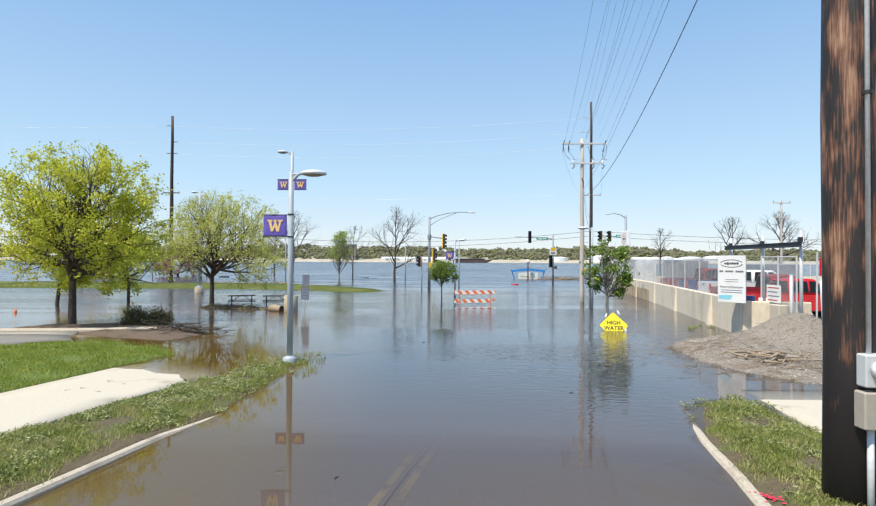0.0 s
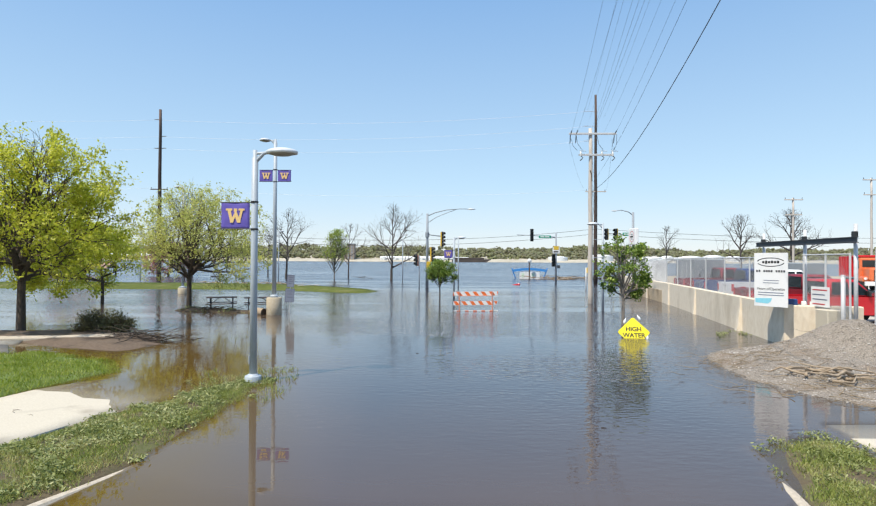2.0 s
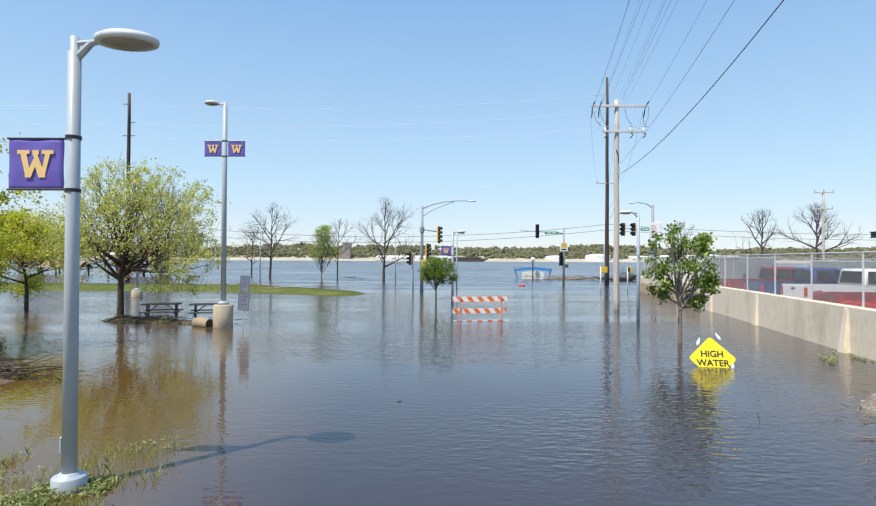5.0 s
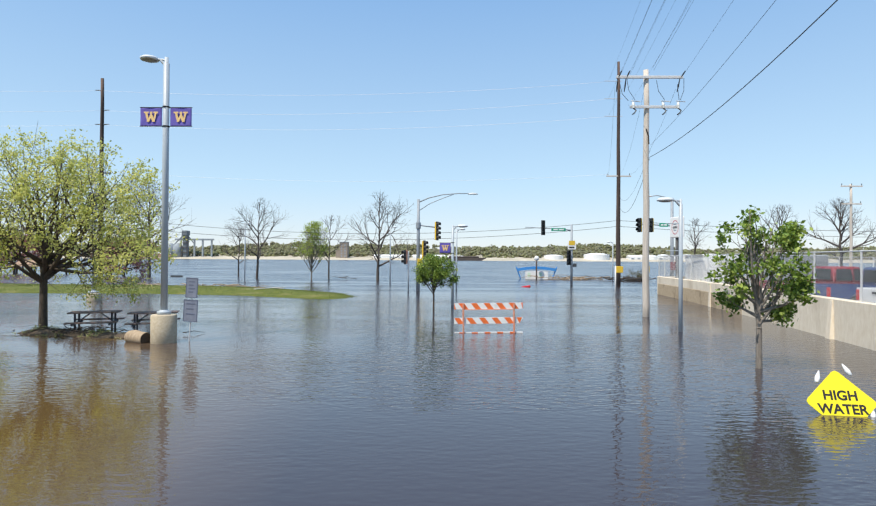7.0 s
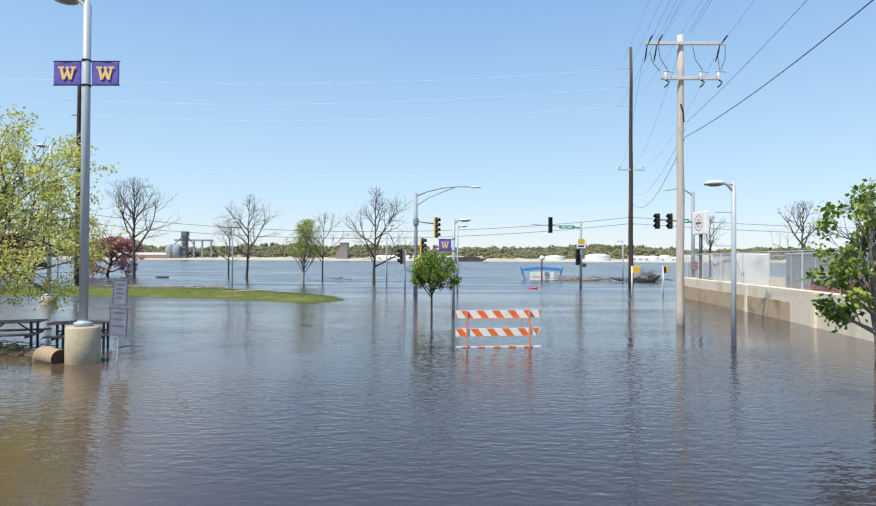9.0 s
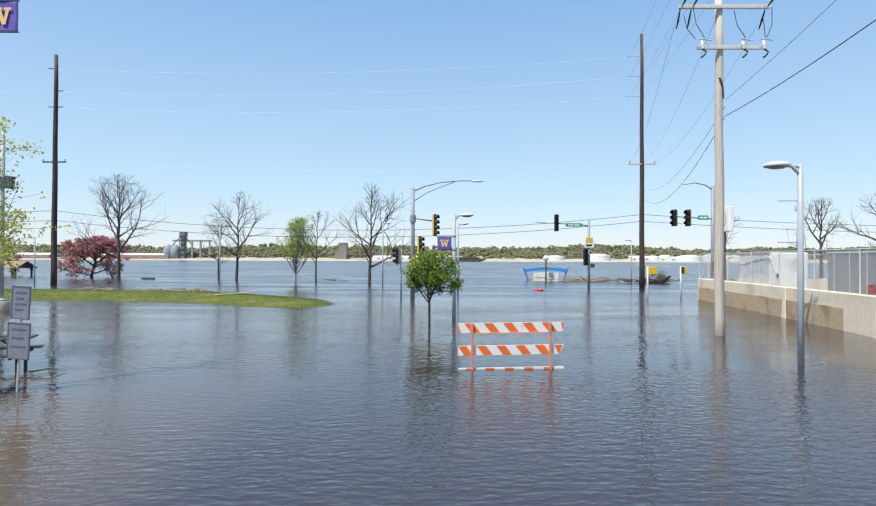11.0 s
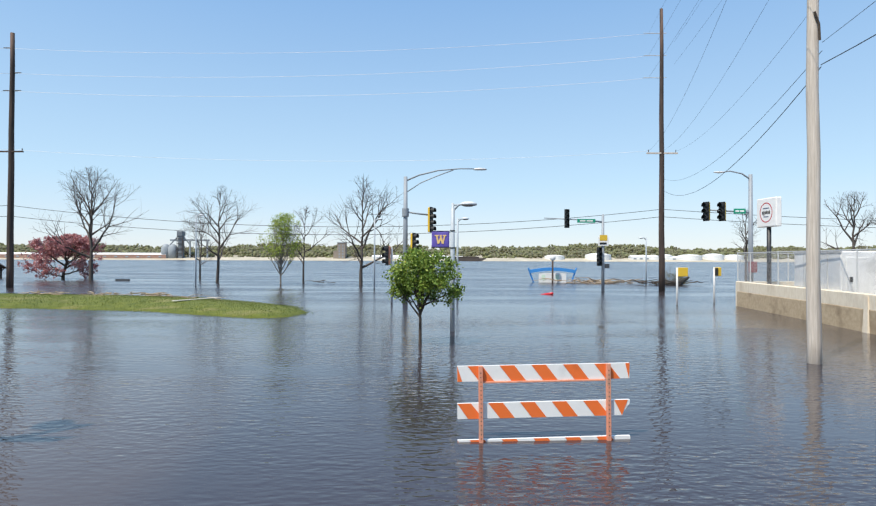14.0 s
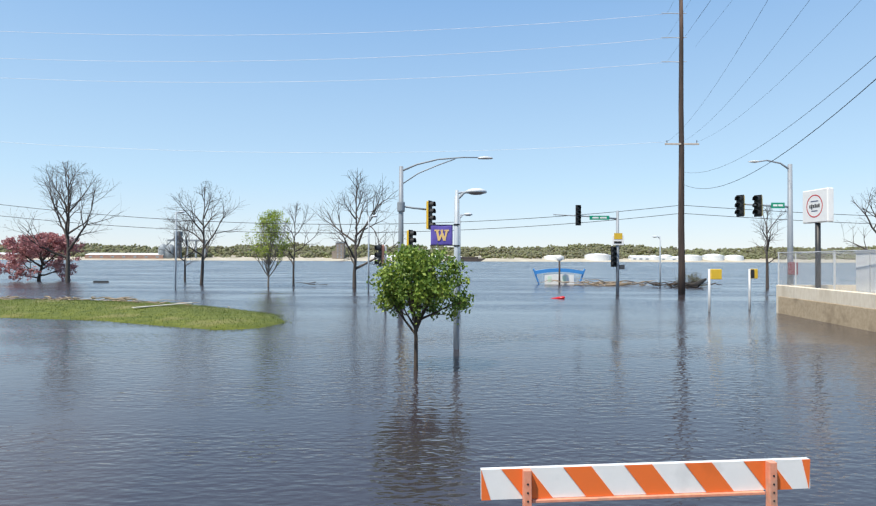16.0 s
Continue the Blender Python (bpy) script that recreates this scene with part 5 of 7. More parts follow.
# ---- traffic signals ----
def signal_head(root, x, y, z, lights, yaw, body=None, name="signal_head"):
    """A signal head, its middle at x, y, z, facing -y before the turn by yaw."""
    body = body or M_SIGNAL_YELLOW
    m = pose(x, y, z, 0, 0, yaw)
    h = 0.36 * lights
    hd = part(name, box(B(), (-0.16, -0.10, -h / 2), (0.16, 0.05, h / 2), m, 0.02), body, root)
    part("backplate", box(B(), (-0.20, -0.125, -h / 2 - 0.03), (0.20, -0.104, h / 2 + 0.03), m), M_DARK, hd)
    for i in range(lights):
        zz = h / 2 - 0.18 - 0.36 * i
        bm = B()
        rim = [(0.155 * math.cos(a), 0.155 * math.sin(a)) for a in np.linspace(-0.5, math.pi + 0.5, 12)]
        for (ax, az), (bx, bz) in zip(rim, rim[1:]):
            q = [bm.verts.new(m @ Vector(v)) for v in ((ax, -0.12, zz + az), (bx, -0.12, zz + bz), (bx * 1.04, -0.36, zz + bz * 1.04), (ax * 1.04, -0.36, zz + az * 1.04))]
            bm.faces.new(q)
        bmesh.ops.remove_doubles(bm, verts=bm.verts, dist=0.001)
        bmesh.ops.solidify(bm, geom=bm.faces[:], thickness=0.012)
        part("visor", bm, M_DARK, hd)
        part("light", lathe(B(), [(0.14, 0), (0.12, 0.03), (0.02, 0.045)], 16, m @ pose(0, -0.128, zz, 90)), M_CARGLASS, hd, "unlit dark lens")
    return hd


def street_sign(root, x, y, z, w, h, yaw=0):
    m = pose(x, y, z, 0, 0, yaw)
    s = part("street_sign", box(B(), (-w / 2, -0.012, -h / 2), (w / 2, 0.012, h / 2), m, 0.004), M_GREEN_SIGN, root, "green street name sign")
    for a, b in ((-0.36, -0.05), (0.02, 0.36)):
        part("lettering_bar", box(B(), (a * w, -0.018, -h * 0.16), (b * w, -0.0135, h * 0.18), m), M_WHITE, s)


sig = thing("traffic_signal", "grey signal mast with curved lamp arm and yellow signal heads", "traffic signal", pose(-1.6, 58.4, 0))
part("mast", tube(B(), [(0, 0, -1), (0, 0, 4), (0, 0, 7.35)], [0.16, 0.135, 0.11], 14), M_MAST, sig, "", True)
part("lamp_arm", tube(B(), [(0, 0, 7.1), (0.8, 0, 7.45), (1.9, 0, 7.72), (3.2, 0, 7.83), (4.0, 0, 7.82)], [0.05, 0.045, 0.04, 0.035, 0.03], 8), M_MAST, sig, "", True)
part("lamp_strut", tube(B(), [(0, 0, 6.4), (0.9, 0, 7.0), (1.9, 0, 7.42), (2.8, 0, 7.75)], 0.03, 8), M_MAST, sig, "", True)
part("street_light", lathe(B(), [(0.05, 0.09), (0.7, 0.05), (1, 0.0), (0.9, -0.05), (0.05, -0.07)], 16, pose(4.35, 0, 7.8) @ Matrix.Diagonal((0.42, 0.17, 1, 1))), M_GALV, sig, "", True)
part("clamp", lathe(B(), [(0.19, 5.0), (0.2, 5.05), (0.2, 5.45), (0.19, 5.5)], 14), M_MAST, sig)
part("signal_arm", tube(B(), [(0, 0, 5.3), (0.6, 0, 5.2), (1.3, 0, 5.12)], 0.05, 8), M_MAST, sig, "", True)
signal_head(sig, 1.42, 0, 4.82, 4, 62)
signal_head(sig, 0.42, -0.1, 3.30, 4, 62)
part("control_box", box(B(), (-0.05, -0.3, 2.0), (0.35, -0.1, 2.6), bevel=0.02), M_SIGNAL_YELLOW, sig)
sig1b = thing("traffic_signal", "small pedestal traffic signal in yellow and orange", "traffic signal", pose(-2.35, 58.0, 0))
part("mast", tube(B(), [(0, 0, -1), (0, 0, 3.2)], 0.06, 10), M_MAST, sig1b, "", True)
signal_head(sig1b, -0.18, 0, 2.72, 3, -60, M_ORANGE_POST)

sig2 = thing("traffic_signal", "grey signal mast with a cantilever arm and green sign", "traffic signal", pose(13.4, 70.5, 0))
part("mast", tube(B(), [(0, 0, -1), (0, 0, 6.15)], [0.13, 0.10], 12), M_MAST, sig2, "", True)
part("signal_arm", tube(B(), [(0, 0, 5.55), (-1.5, 0, 5.7), (-4.7, 0, 5.85)], [0.07, 0.055, 0.035], 8), M_MAST, sig2, "", True)
signal_head(sig2, -2.9, 0, 5.80, 4, 0, M_DARK)
street_sign(sig2, -1.35, -0.1, 5.62, 1.45, 0.3)
signal_head(sig2, -0.32, 0, 2.78, 4, 0, M_DARK)
wp = part("warning_sign", box(B(), (-0.42, -0.16, 3.62), (0.42, -0.13, 4.35), bevel=0.01), M_WHITE, sig2, "white sign under an orange plate")
part("orange_plate", box(B(), (-0.3, -0.175, 4.05), (0.3, -0.162, 4.5)), M_SIGNAL_YELLOW, wp)
part("lettering_bar", box(B(), (-0.3, -0.175, 3.75), (0.25, -0.165, 3.9)), M_LETTER, wp)
part("push_button_box", box(B(), (0.15, -0.1, 1.85), (0.5, 0.1, 2.2), bevel=0.02), M_BEAM, sig2)

sig3 = thing("traffic_signal", "grey signal mast with two yellow-backed signal heads and lamp arm", "traffic signal", pose(18.8, 58.9, 0))
part("mast", tube(B(), [(0, 0, -1), (0, 0, 7.6)], [0.16, 0.11], 14), M_MAST, sig3, "", True)
part("lamp_arm", tube(B(), [(0, 0, 7.3), (-0.5, 0, 7.65), (-1.2, 0, 7.8), (-1.6, 0, 7.75)], [0.05, 0.045, 0.04, 0.03], 8), M_MAST, sig3, "", True)
part("street_light", lathe(B(), [(0.05, 0.08), (0.8, 0.04), (1, 0.0), (0.05, -0.06)], 16, pose(-1.85, 0, 7.72) @ Matrix.Diagonal((0.36, 0.16, 1, 1))), M_GALV, sig3, "", True)
part("signal_arm", tube(B(), [(0, 0, 5.35), (-2.6, 0, 5.5)], [0.06, 0.04], 8), M_MAST, sig3, "", True)
signal_head(sig3, -1.62, 0, 5.4, 3, -58)
signal_head(sig3, -2.55, 0, 5.4, 3, -58)
street_sign(sig3, -0.7, -0.1, 5.42, 0.7, 0.3)
part("control_box", box(B(), (-0.2, -0.35, 1.8), (0.2, -0.1, 2.45), bevel=0.02), M_MAROON, sig3, "red control box")

for x, y, w, label in ((13.75, 57.2, 0.5, "grey post with a yellow pedestrian signal box"), (16.5, 58.6, 0.3, "grey post with a small yellow push button box")):
    ps = thing("pedestrian_signal", label, "pedestrian signal", pose(x, y, 0))
    part("post", tube(B(), [(0, 0, -0.8), (0, 0, 2.1)], 0.055, 10), M_GALV, ps, "", True)
    part("signal_box", box(B(), (0.03, -0.2, 1.6), (0.03 + w, 0.15, 2.1), bevel=0.02), M_SIGNAL_YELLOW, ps, "yellow signal box")
    if w < 0.4:
        part("hood", box(B(), (-0.06, -0.26, 1.62), (0.12, -0.2, 2.08), bevel=0.02), M_DARK, ps)


# ---- barricade and warning signs ----
bar = thing("barricade", "orange and white striped road barricade standing in water", "barricade", pose(2.01, 33.53, -0.012, 0, -0.6, 4.2))
for z0, zz, first, torn in ((0.855, 1.07, 0.143, 0.0), (0.34, 0.555, -0.02, 0.105), (-0.16, 0.05, 0.165, 0.0)):
    h = zz - z0
    edge = [(1.22, zz)] + ([(1.213, zz - 0.06), (1.17, zz - 0.10), (1.16, zz - 0.13), (1.125, zz - 0.16)] if torn else []) + [(1.22 - torn, z0)]
    rail = part("rail", plate(B(), [(-1.22, zz)] + edge + [(-1.22, z0)], 0.037, pose(0, -0.0065, 0)), M_WHITE, bar, "white board with a broken end and orange stripes" if torn else "white board with orange stripes")
    for i in range(-1, 7):
        x = -1.22 + first + i * 0.447
        quad = [(x, zz), (x + 0.205, zz), (x + 0.205 + h * 0.77, z0), (x + h * 0.77, z0)]
        out = [(min(1.22 - (torn + 0.012 if b == z0 else torn * 0.3), max(-1.22, a)), b) for a, b in quad]
        if out[2][0] - out[0][0] > 0.05 and abs(out[1][0] - out[0][0]) + abs(out[2][0] - out[3][0]) > 0.03:
            part("stripe", plate(B(), out, 0.004, pose(0, -0.028, 0)), M_ORANGE, rail)
ANGLE_Z = 0.83
part("angle_bar", box(B(), (-0.86, -0.05, ANGLE_Z), (0.86, -0.012, ANGLE_Z + 0.022), bevel=0.003), M_ORANGE_POST, bar, "orange steel angle bar")
for x in (-0.90, 0.90):
    post = part("post", box(B(), (x - 0.028, -0.085, -0.6), (x + 0.028, -0.030, 1.075), bevel=0.003), M_ORANGE_POST, bar, "perforated orange steel post")
    for i in range(16):
        part("hole", lathe(B(), [(0.008, 0), (0.007, 0.002)], 8, pose(x, -0.086, 0.08 + i * 0.06, 90)), M_DARK, post)

hw = thing("warning_sign", "yellow diamond warning sign half sunk in water", "warning sign", pose(7.19, 23.35, 0.20, -24, 0, -8))
d = 0.555
dia = []
for k in range(4):
    for f in (-1, 0, 1):
        a = math.pi / 2 * k + f * 0.10
        rr = d if f == 0 else d * 0.955 / math.cos(0.05)
        dia.append((rr * 0.985 * math.sin(a), rr * 0.985 * math.cos(a)))
part("panel", plate(B(), dia, 0.012), M_YELLOW, hw, "yellow reflective panel")
lettering("HIGH", 0.225, "lettering", M_LETTER, hw, pose(0, -0.009, 0.11), bold=0.006)
lettering("WATER", 0.225, "lettering", M_LETTER, hw, pose(0, -0.009, -0.12), bold=0.006)
part("stand", tube(B(), [(0, 0.05, -0.9), (0, 0.05, 0.5)], 0.02, 8), M_GALV, hw)
for x, z, t in ((-0.28, 0.42, 20), (0.22, 0.56, -25), (0.46, -0.18, 10)):
    part("sandbag", lathe(B(), [(0.012, -0.10), (0.035, -0.08), (0.045, 0.0), (0.025, 0.07), (0.008, 0.13)], 8, pose(x, 0.03, z, 0, t, 0)), M_FOAM, hw, "white plastic float", True)

# parking sign by the pedestal
ps = thing("parking_sign", "two stacked grey notice boards on a thin post", "sign", pose(-7.47, 31.0, 0, 0, 3, -6))
part("post", tube(B(), [(0, 0.03, -0.6), (0, 0.03, 1.95)], 0.02, 8), M_GALV, ps)
for z0, z1, x0, x1, bars in ((1.36, 1.98, -0.19, 0.19, 4), (0.62, 1.30, -0.23, 0.23, 3)):
    b = part("board", box(B(), (x0, -0.012, z0), (x1, 0.012, z1), bevel=0.004), M_SIGN_GREY, ps, "pale grey notice board")
    fr = B()
    for lo, hi in (((x0, z0), (x1, z0 + 0.025)), ((x0, z1 - 0.025), (x1, z1)), ((x0, z0), (x0 + 0.025, z1)), ((x1 - 0.025, z0), (x1, z1))):
        box(fr, (lo[0], -0.018, lo[1]), (hi[0], -0.0125, hi[1]))
    part("border", fr, M_PRINT, b)
    for i in range(bars):
        zz = z1 - 0.12 - i * (z1 - z0 - 0.2) / bars
        part("lettering_bar", box(B(), (x0 + 0.09, -0.018, zz - 0.02), (x1 - 0.08 - 0.05 * (i % 2), -0.0125, zz + 0.015)), M_PRINT, b)


# ---- trees ----
R = np.random.default_rng
def fan(n, rx, ry, z0, z1, cx=0.0, cy=0.0, inner=0.35, seed=1):
    """Ends of n rising limbs, spread round a crown: the higher, the nearer to its middle."""
    rng, out = R(seed), []
    for i in range(n):
        a, f = i * 2.4 + rng.normal() * 0.25, (i + 0.5) / n
        k = (1 - f) ** 0.55 * (1 - inner) + inner * rng.uniform(0.2, 1.0)
        out.append((cx + rx * k * math.cos(a), cy + ry * k * math.sin(a), z0 + (z1 - z0) * f + rng.normal() * 0.12))
    return out


tree("tree", "large maple with bright lime-green spring leaves", (-15.2, 23.4, 0.12), R(1), 1.7, 0.17, (0.4, 0, 4.15, 4.1, 3.7, 3.25), (22, 8, 5), M_BARK, M_LEAF_LIME, 22, 0.054, 0.115, sides=6, rise=0.05, low=-8, ragged=0.6, gaps=46, gap_r=0.62, limbs=fan(20, 3.9, 3.4, 1.7, 7.1, 0.4, seed=3), clump=0.85)
tree("tree", "small lime-green tree with a leaning trunk in the water", (-23.6, 34.2, -0.1), R(2), 1.5, 0.13, (0.4, 0, 3.3, 2.6, 2.5, 2.3), (12, 6, 4), M_BARK, M_LEAF_LIME, 30, 0.07, 0.22, lean=(0.25, 0), low=-14)
tree("tree", "low spreading lime-green tree standing in the flood", (-21.3, 38.0, -0.1), R(3), 1.2, 0.12, (-0.4, 0, 2.8, 3.0, 2.6, 2.0), (15, 7, 4), M_BARK, M_LEAF_LIME, 32, 0.06, 0.2, low=-12, gaps=9, gap_r=0.55)
tree("tree", "spreading tree with airy olive-yellow young leaves", (-13.45, 33.0, 0.05), R(4), 1.6, 0.15, (0.6, 0, 3.6, 4.5, 3.8, 3.1), (16, 8, 6), M_BARK, M_LEAF_OLIVE, 15, 0.046, 0.10, min_r=0.003, sides=6, rise=0.07, low=4, ragged=0.55, gaps=32, gap_r=0.6, limbs=fan(18, 4.1, 3.5, 1.5, 6.3, 0.75, seed=8), clump=0.8)
tree("tree", "small dense round tree with dark green leaves in the median", (-0.08, 42.3, -0.2), R(5), 0.95, 0.06, (0.15, 0, 2.08, 1.08, 1.0, 0.92), (16, 5, 3), M_BARK, M_LEAF_DARK, 30, 0.046, 0.085, ragged=0.6, low=24, rise=0.10, open_angle=38, gaps=6, gap_r=0.22, limbs=fan(13, 1.0, 0.9, 1.6, 2.85, 0.16, seed=5), clump=0.6, wiggle=0.07)
tree("tree", "slender young tree with glossy dark green leaves", (8.07, 27.4, -0.2), R(6), 1.15, 0.09, (-0.1, 0, 2.55, 1.25, 1.0, 1.5), (14, 4, 3), M_BARK_GREY, M_LEAF_DARK, 34, 0.058, 0.09, rise=0.10, open_angle=34, ragged=0.35, gaps=17, gap_r=0.35, limbs=[(-0.68, -0.1, 4.0), (-0.62, 0.2, 3.5), (-0.75, -0.1, 2.8), (-0.8, -0.2, 2.15), (-0.65, 0.3, 1.7), (0.0, 0.3, 3.3), (0.2, -0.1, 3.3), (0.3, -0.5, 2.5), (0.75, 0.1, 3.2), (1.2, -0.2, 2.95), (1.25, 0.2, 2.3), (1.1, -0.3, 1.7), (0.6, 0.1, 1.3)], clump=0.8, wiggle=0.06)
tree("tree", "tall bare tree with fine spreading twigs in the river park", (-39.0, 88.4, -0.3), R(7), 2.6, 0.25, (0, 0, 7.9, 6.6, 5.8, 5.3), (14, 8, 6), M_BARK_BARE, min_r=0.006, ragged=0.4, low=22, rise=0.05, open_angle=44, wiggle=0.11)
tree("tree", "pink flowering crabapple tree standing in the river", (-43.8, 90.8, -0.4), R(28), 0.7, 0.24, (1.1, 0, 2.75, 6.7, 5.4, 2.75), (18, 8, 5), M_BARK, M_LEAF_PINK, 12, 0.11, 0.12, low=-6, ragged=0.55, gaps=14, gap_r=0.6, clump=0.5)
tree("tree", "pink flowering crabapple tree behind the picnic shelter", (-65.0, 98.5, -0.4), R(41), 0.9, 0.22, (0.4, 0, 3.2, 6.0, 5.0, 2.8), (15, 7, 5), M_BARK, M_LEAF_PINK, 12, 0.13, 0.2, low=0, ragged=0.7, gaps=8, gap_r=0.7)
tree("tree", "bare tree with fine twigs in the river park", (-23.5, 85.2, -0.3), R(9), 2.2, 0.20, (0.3, 0, 6.2, 5.4, 4.8, 4.4), (11, 8, 5), M_BARK_BARE, min_r=0.006, ragged=0.4, low=22, rise=0.05, open_angle=44, wiggle=0.11, lean=(0.15, 0))
tree("tree", "small bare tree with fine twigs in the river park", (-28.6, 92.8, -0.3), R(10), 1.8, 0.14, (0.3, 0, 4.8, 3.9, 3.6, 3.3), (9, 7, 4), M_BARK_BARE, min_r=0.0065, ragged=0.5, rise=0.06, open_angle=40, wiggle=0.09)
tree("tree", "young fresh green tree in the river park", (-15.4, 80.8, -0.3), R(32), 1.1, 0.11, (0.1, 0, 3.9, 2.35, 2.2, 3.4), (18, 7, 4), M_BARK_GREY, M_LEAF_FRESH, 5, 0.075, 0.12, rise=0.13, open_angle=28, ragged=0.5, low=24, gaps=22, gap_r=0.45, limbs=fan(15, 2.3, 2.1, 2.6, 7.3, 0.1, inner=0.5, seed=4), clump=0.8, wiggle=0.05)
tree("tree", "bare young tree with upright twigs in the river park", (-14.1, 84.6, -0.3), R(12), 1.8, 0.13, (0.2, 0, 5.2, 3.2, 3.0, 3.4), (9, 7, 4), M_BARK_BARE, min_r=0.006, ragged=0.4, low=22, rise=0.05, open_angle=40, wiggle=0.11)
tree("tree", "bare spreading tree with fine twigs in the river park", (-7.3, 79.6, -0.3), R(13), 1.6, 0.22, (0.2, 0, 6.2, 5.6, 5.0, 4.6), (12, 8, 6), M_BARK_BARE, min_r=0.006, ragged=0.4, low=22, rise=0.05, open_angle=46, wiggle=0.11)
tree("tree", "bare spreading tree behind the fenced yard", (46.5, 79.0, 0.0), R(14), 2.4, 0.25, (0, 0, 6.0, 5.2, 4.5, 4.0), (13, 8, 5), M_BARK_BARE, min_r=0.006, ragged=0.4, low=22, rise=0.05, open_angle=42, wiggle=0.11)
tree("tree", "bare tree with crooked limbs behind the fenced yard", (40.3, 80.0, 0.0), R(15), 2.4, 0.22, (0, 0, 5.6, 3.8, 3.4, 3.7), (10, 7, 5), M_BARK_BARE, min_r=0.006, ragged=0.4, low=22, rise=0.05, open_angle=42, wiggle=0.11)
tree("tree", "bare tree behind the fenced yard", (31.0, 82.0, 0.0), R(16), 2.2, 0.16, (0, 0, 5.0, 3.0, 2.8, 2.9), (9, 7, 4), M_BARK_BARE, min_r=0.006, ragged=0.4, low=22, rise=0.05, open_angle=40)


def bush(label, where, lobes, leaf, n, seed):
    rng = R(seed)
    root = thing("bush", label, "bush", pose(*where))
    a, b, c = [], [], []
    for cx, cy, rx, h in lobes:
        for i in range(n):
            u = rng.normal(size=3)
            u /= np.linalg.norm(u)
            u[2] = abs(u[2])
            tip = np.array([cx, cy, 0]) + u * np.array([rx, rx, h]) * rng.uniform(0.6, 1.05)
            base = np.array([cx + u[0] * 0.12, cy + u[1] * 0.12, -0.1])
            mid = (base + tip) / 2 + np.array([0, 0, 0.1]) + rng.normal(size=3) * 0.03
            a += [base, mid]
            b += [mid, tip]
            c.append(np.repeat([mid * 0.3 + tip * 0.7, tip], 16, 0) + rng.normal(size=(32, 3)) * 0.10)
    k = len(a)
    part("stems", segments_mesh("stems", a, b, np.full(k, 0.009), np.full(k, 0.006), 4, M_TWIG), M_TWIG, root)
    part("foliage", leaves_mesh("foliage", np.concatenate(c), 0.032, leaf, rng), leaf, root)
    return root


bush("dark brownish-green round shrub in the planting bed", (-12.05, 23.3, 0.08), [(-0.5, 0.1, 0.60, 0.72), (0.6, -0.1, 0.55, 0.74)], M_LEAF_BUSH, 120, 21)


# ---- washed-up debris ----
def debris(name, label, category, centre, spread, n, length, r, material, seed, height, lift=0.15, kind=""):
    """A tangle of crooked sticks lying on the ground."""
    rng = R(seed)
    root = thing(name, label, category, pose(centre[0], centre[1], 0))
    for i in range(n):
        p = np.array([rng.normal() * spread[0], rng.normal() * spread[1], 0.0])
        ang = rng.normal() * 0.55 + (math.pi if rng.random() < 0.5 else 0)
        ln = length * rng.uniform(0.35, 1.2)
        z = height(centre[0] + p[0], centre[1] + p[1]) + rng.random() * lift
        q = np.array([p[0], p[1], z])
        w = r * rng.uniform(0.5, 1.4)
        path, rad = [q], [w]
        for s in range(4):
            ang += rng.normal() * 0.22
            e = q + np.array([math.cos(ang), math.sin(ang), rng.normal() * 0.22]) * ln / 4
            e[2] = max(e[2], height(centre[0] + e[0], centre[1] + e[1]) + 0.01)
            path.append(e)
            rad.append(w * (0.8 - s * 0.2))
            q = e
        part("stick", tube(B(), path, rad, 5), material, root, "", True)
    return root


debris("brushwood_pile", "tangled pile of dark washed-up sticks at the water edge", "brushwood", (-9.4, 21.5), (0.6, 0.2), 95, 1.1, 0.014, M_TWIG, 31, lambda x, y: max(-0.02, h_bed(x, y) if inside(BED, x, y) else -0.05), 0.24)
debris("brushwood", "strewn dark sticks round the island tree", "brushwood", (-11.3, 32.3), (1.05, 0.25), 80, 0.8, 0.014, M_TWIG, 32, lambda x, y: max(-0.02, h_tree_isle(x, y) if inside(TREE_ISLE, x, y) else -0.05), 0.18)
debris("driftwood", "pale broken driftwood branches on the gravel heap", "driftwood", (9.4, 16.2), (0.8, 0.4), 14, 1.6, 0.045, M_DRIFT, 33, lambda x, y: h_heap(x, y) + 0.03, 0.12)
debris("brushwood", "brown strewn sticks and reeds along the gravel", "brushwood", (9.6, 15.2), (1.5, 0.55), 120, 0.7, 0.009, M_REED, 34, lambda x, y: max(0.0, h_heap(x, y)) + 0.01, 0.05)
debris("brushwood", "brown strewn sticks and reeds along the gravel", "brushwood", (8.7, 18.2), (0.9, 0.9), 110, 0.6, 0.008, M_REED, 35, lambda x, y: max(0.0, h_heap(x, y)) + 0.01, 0.05)
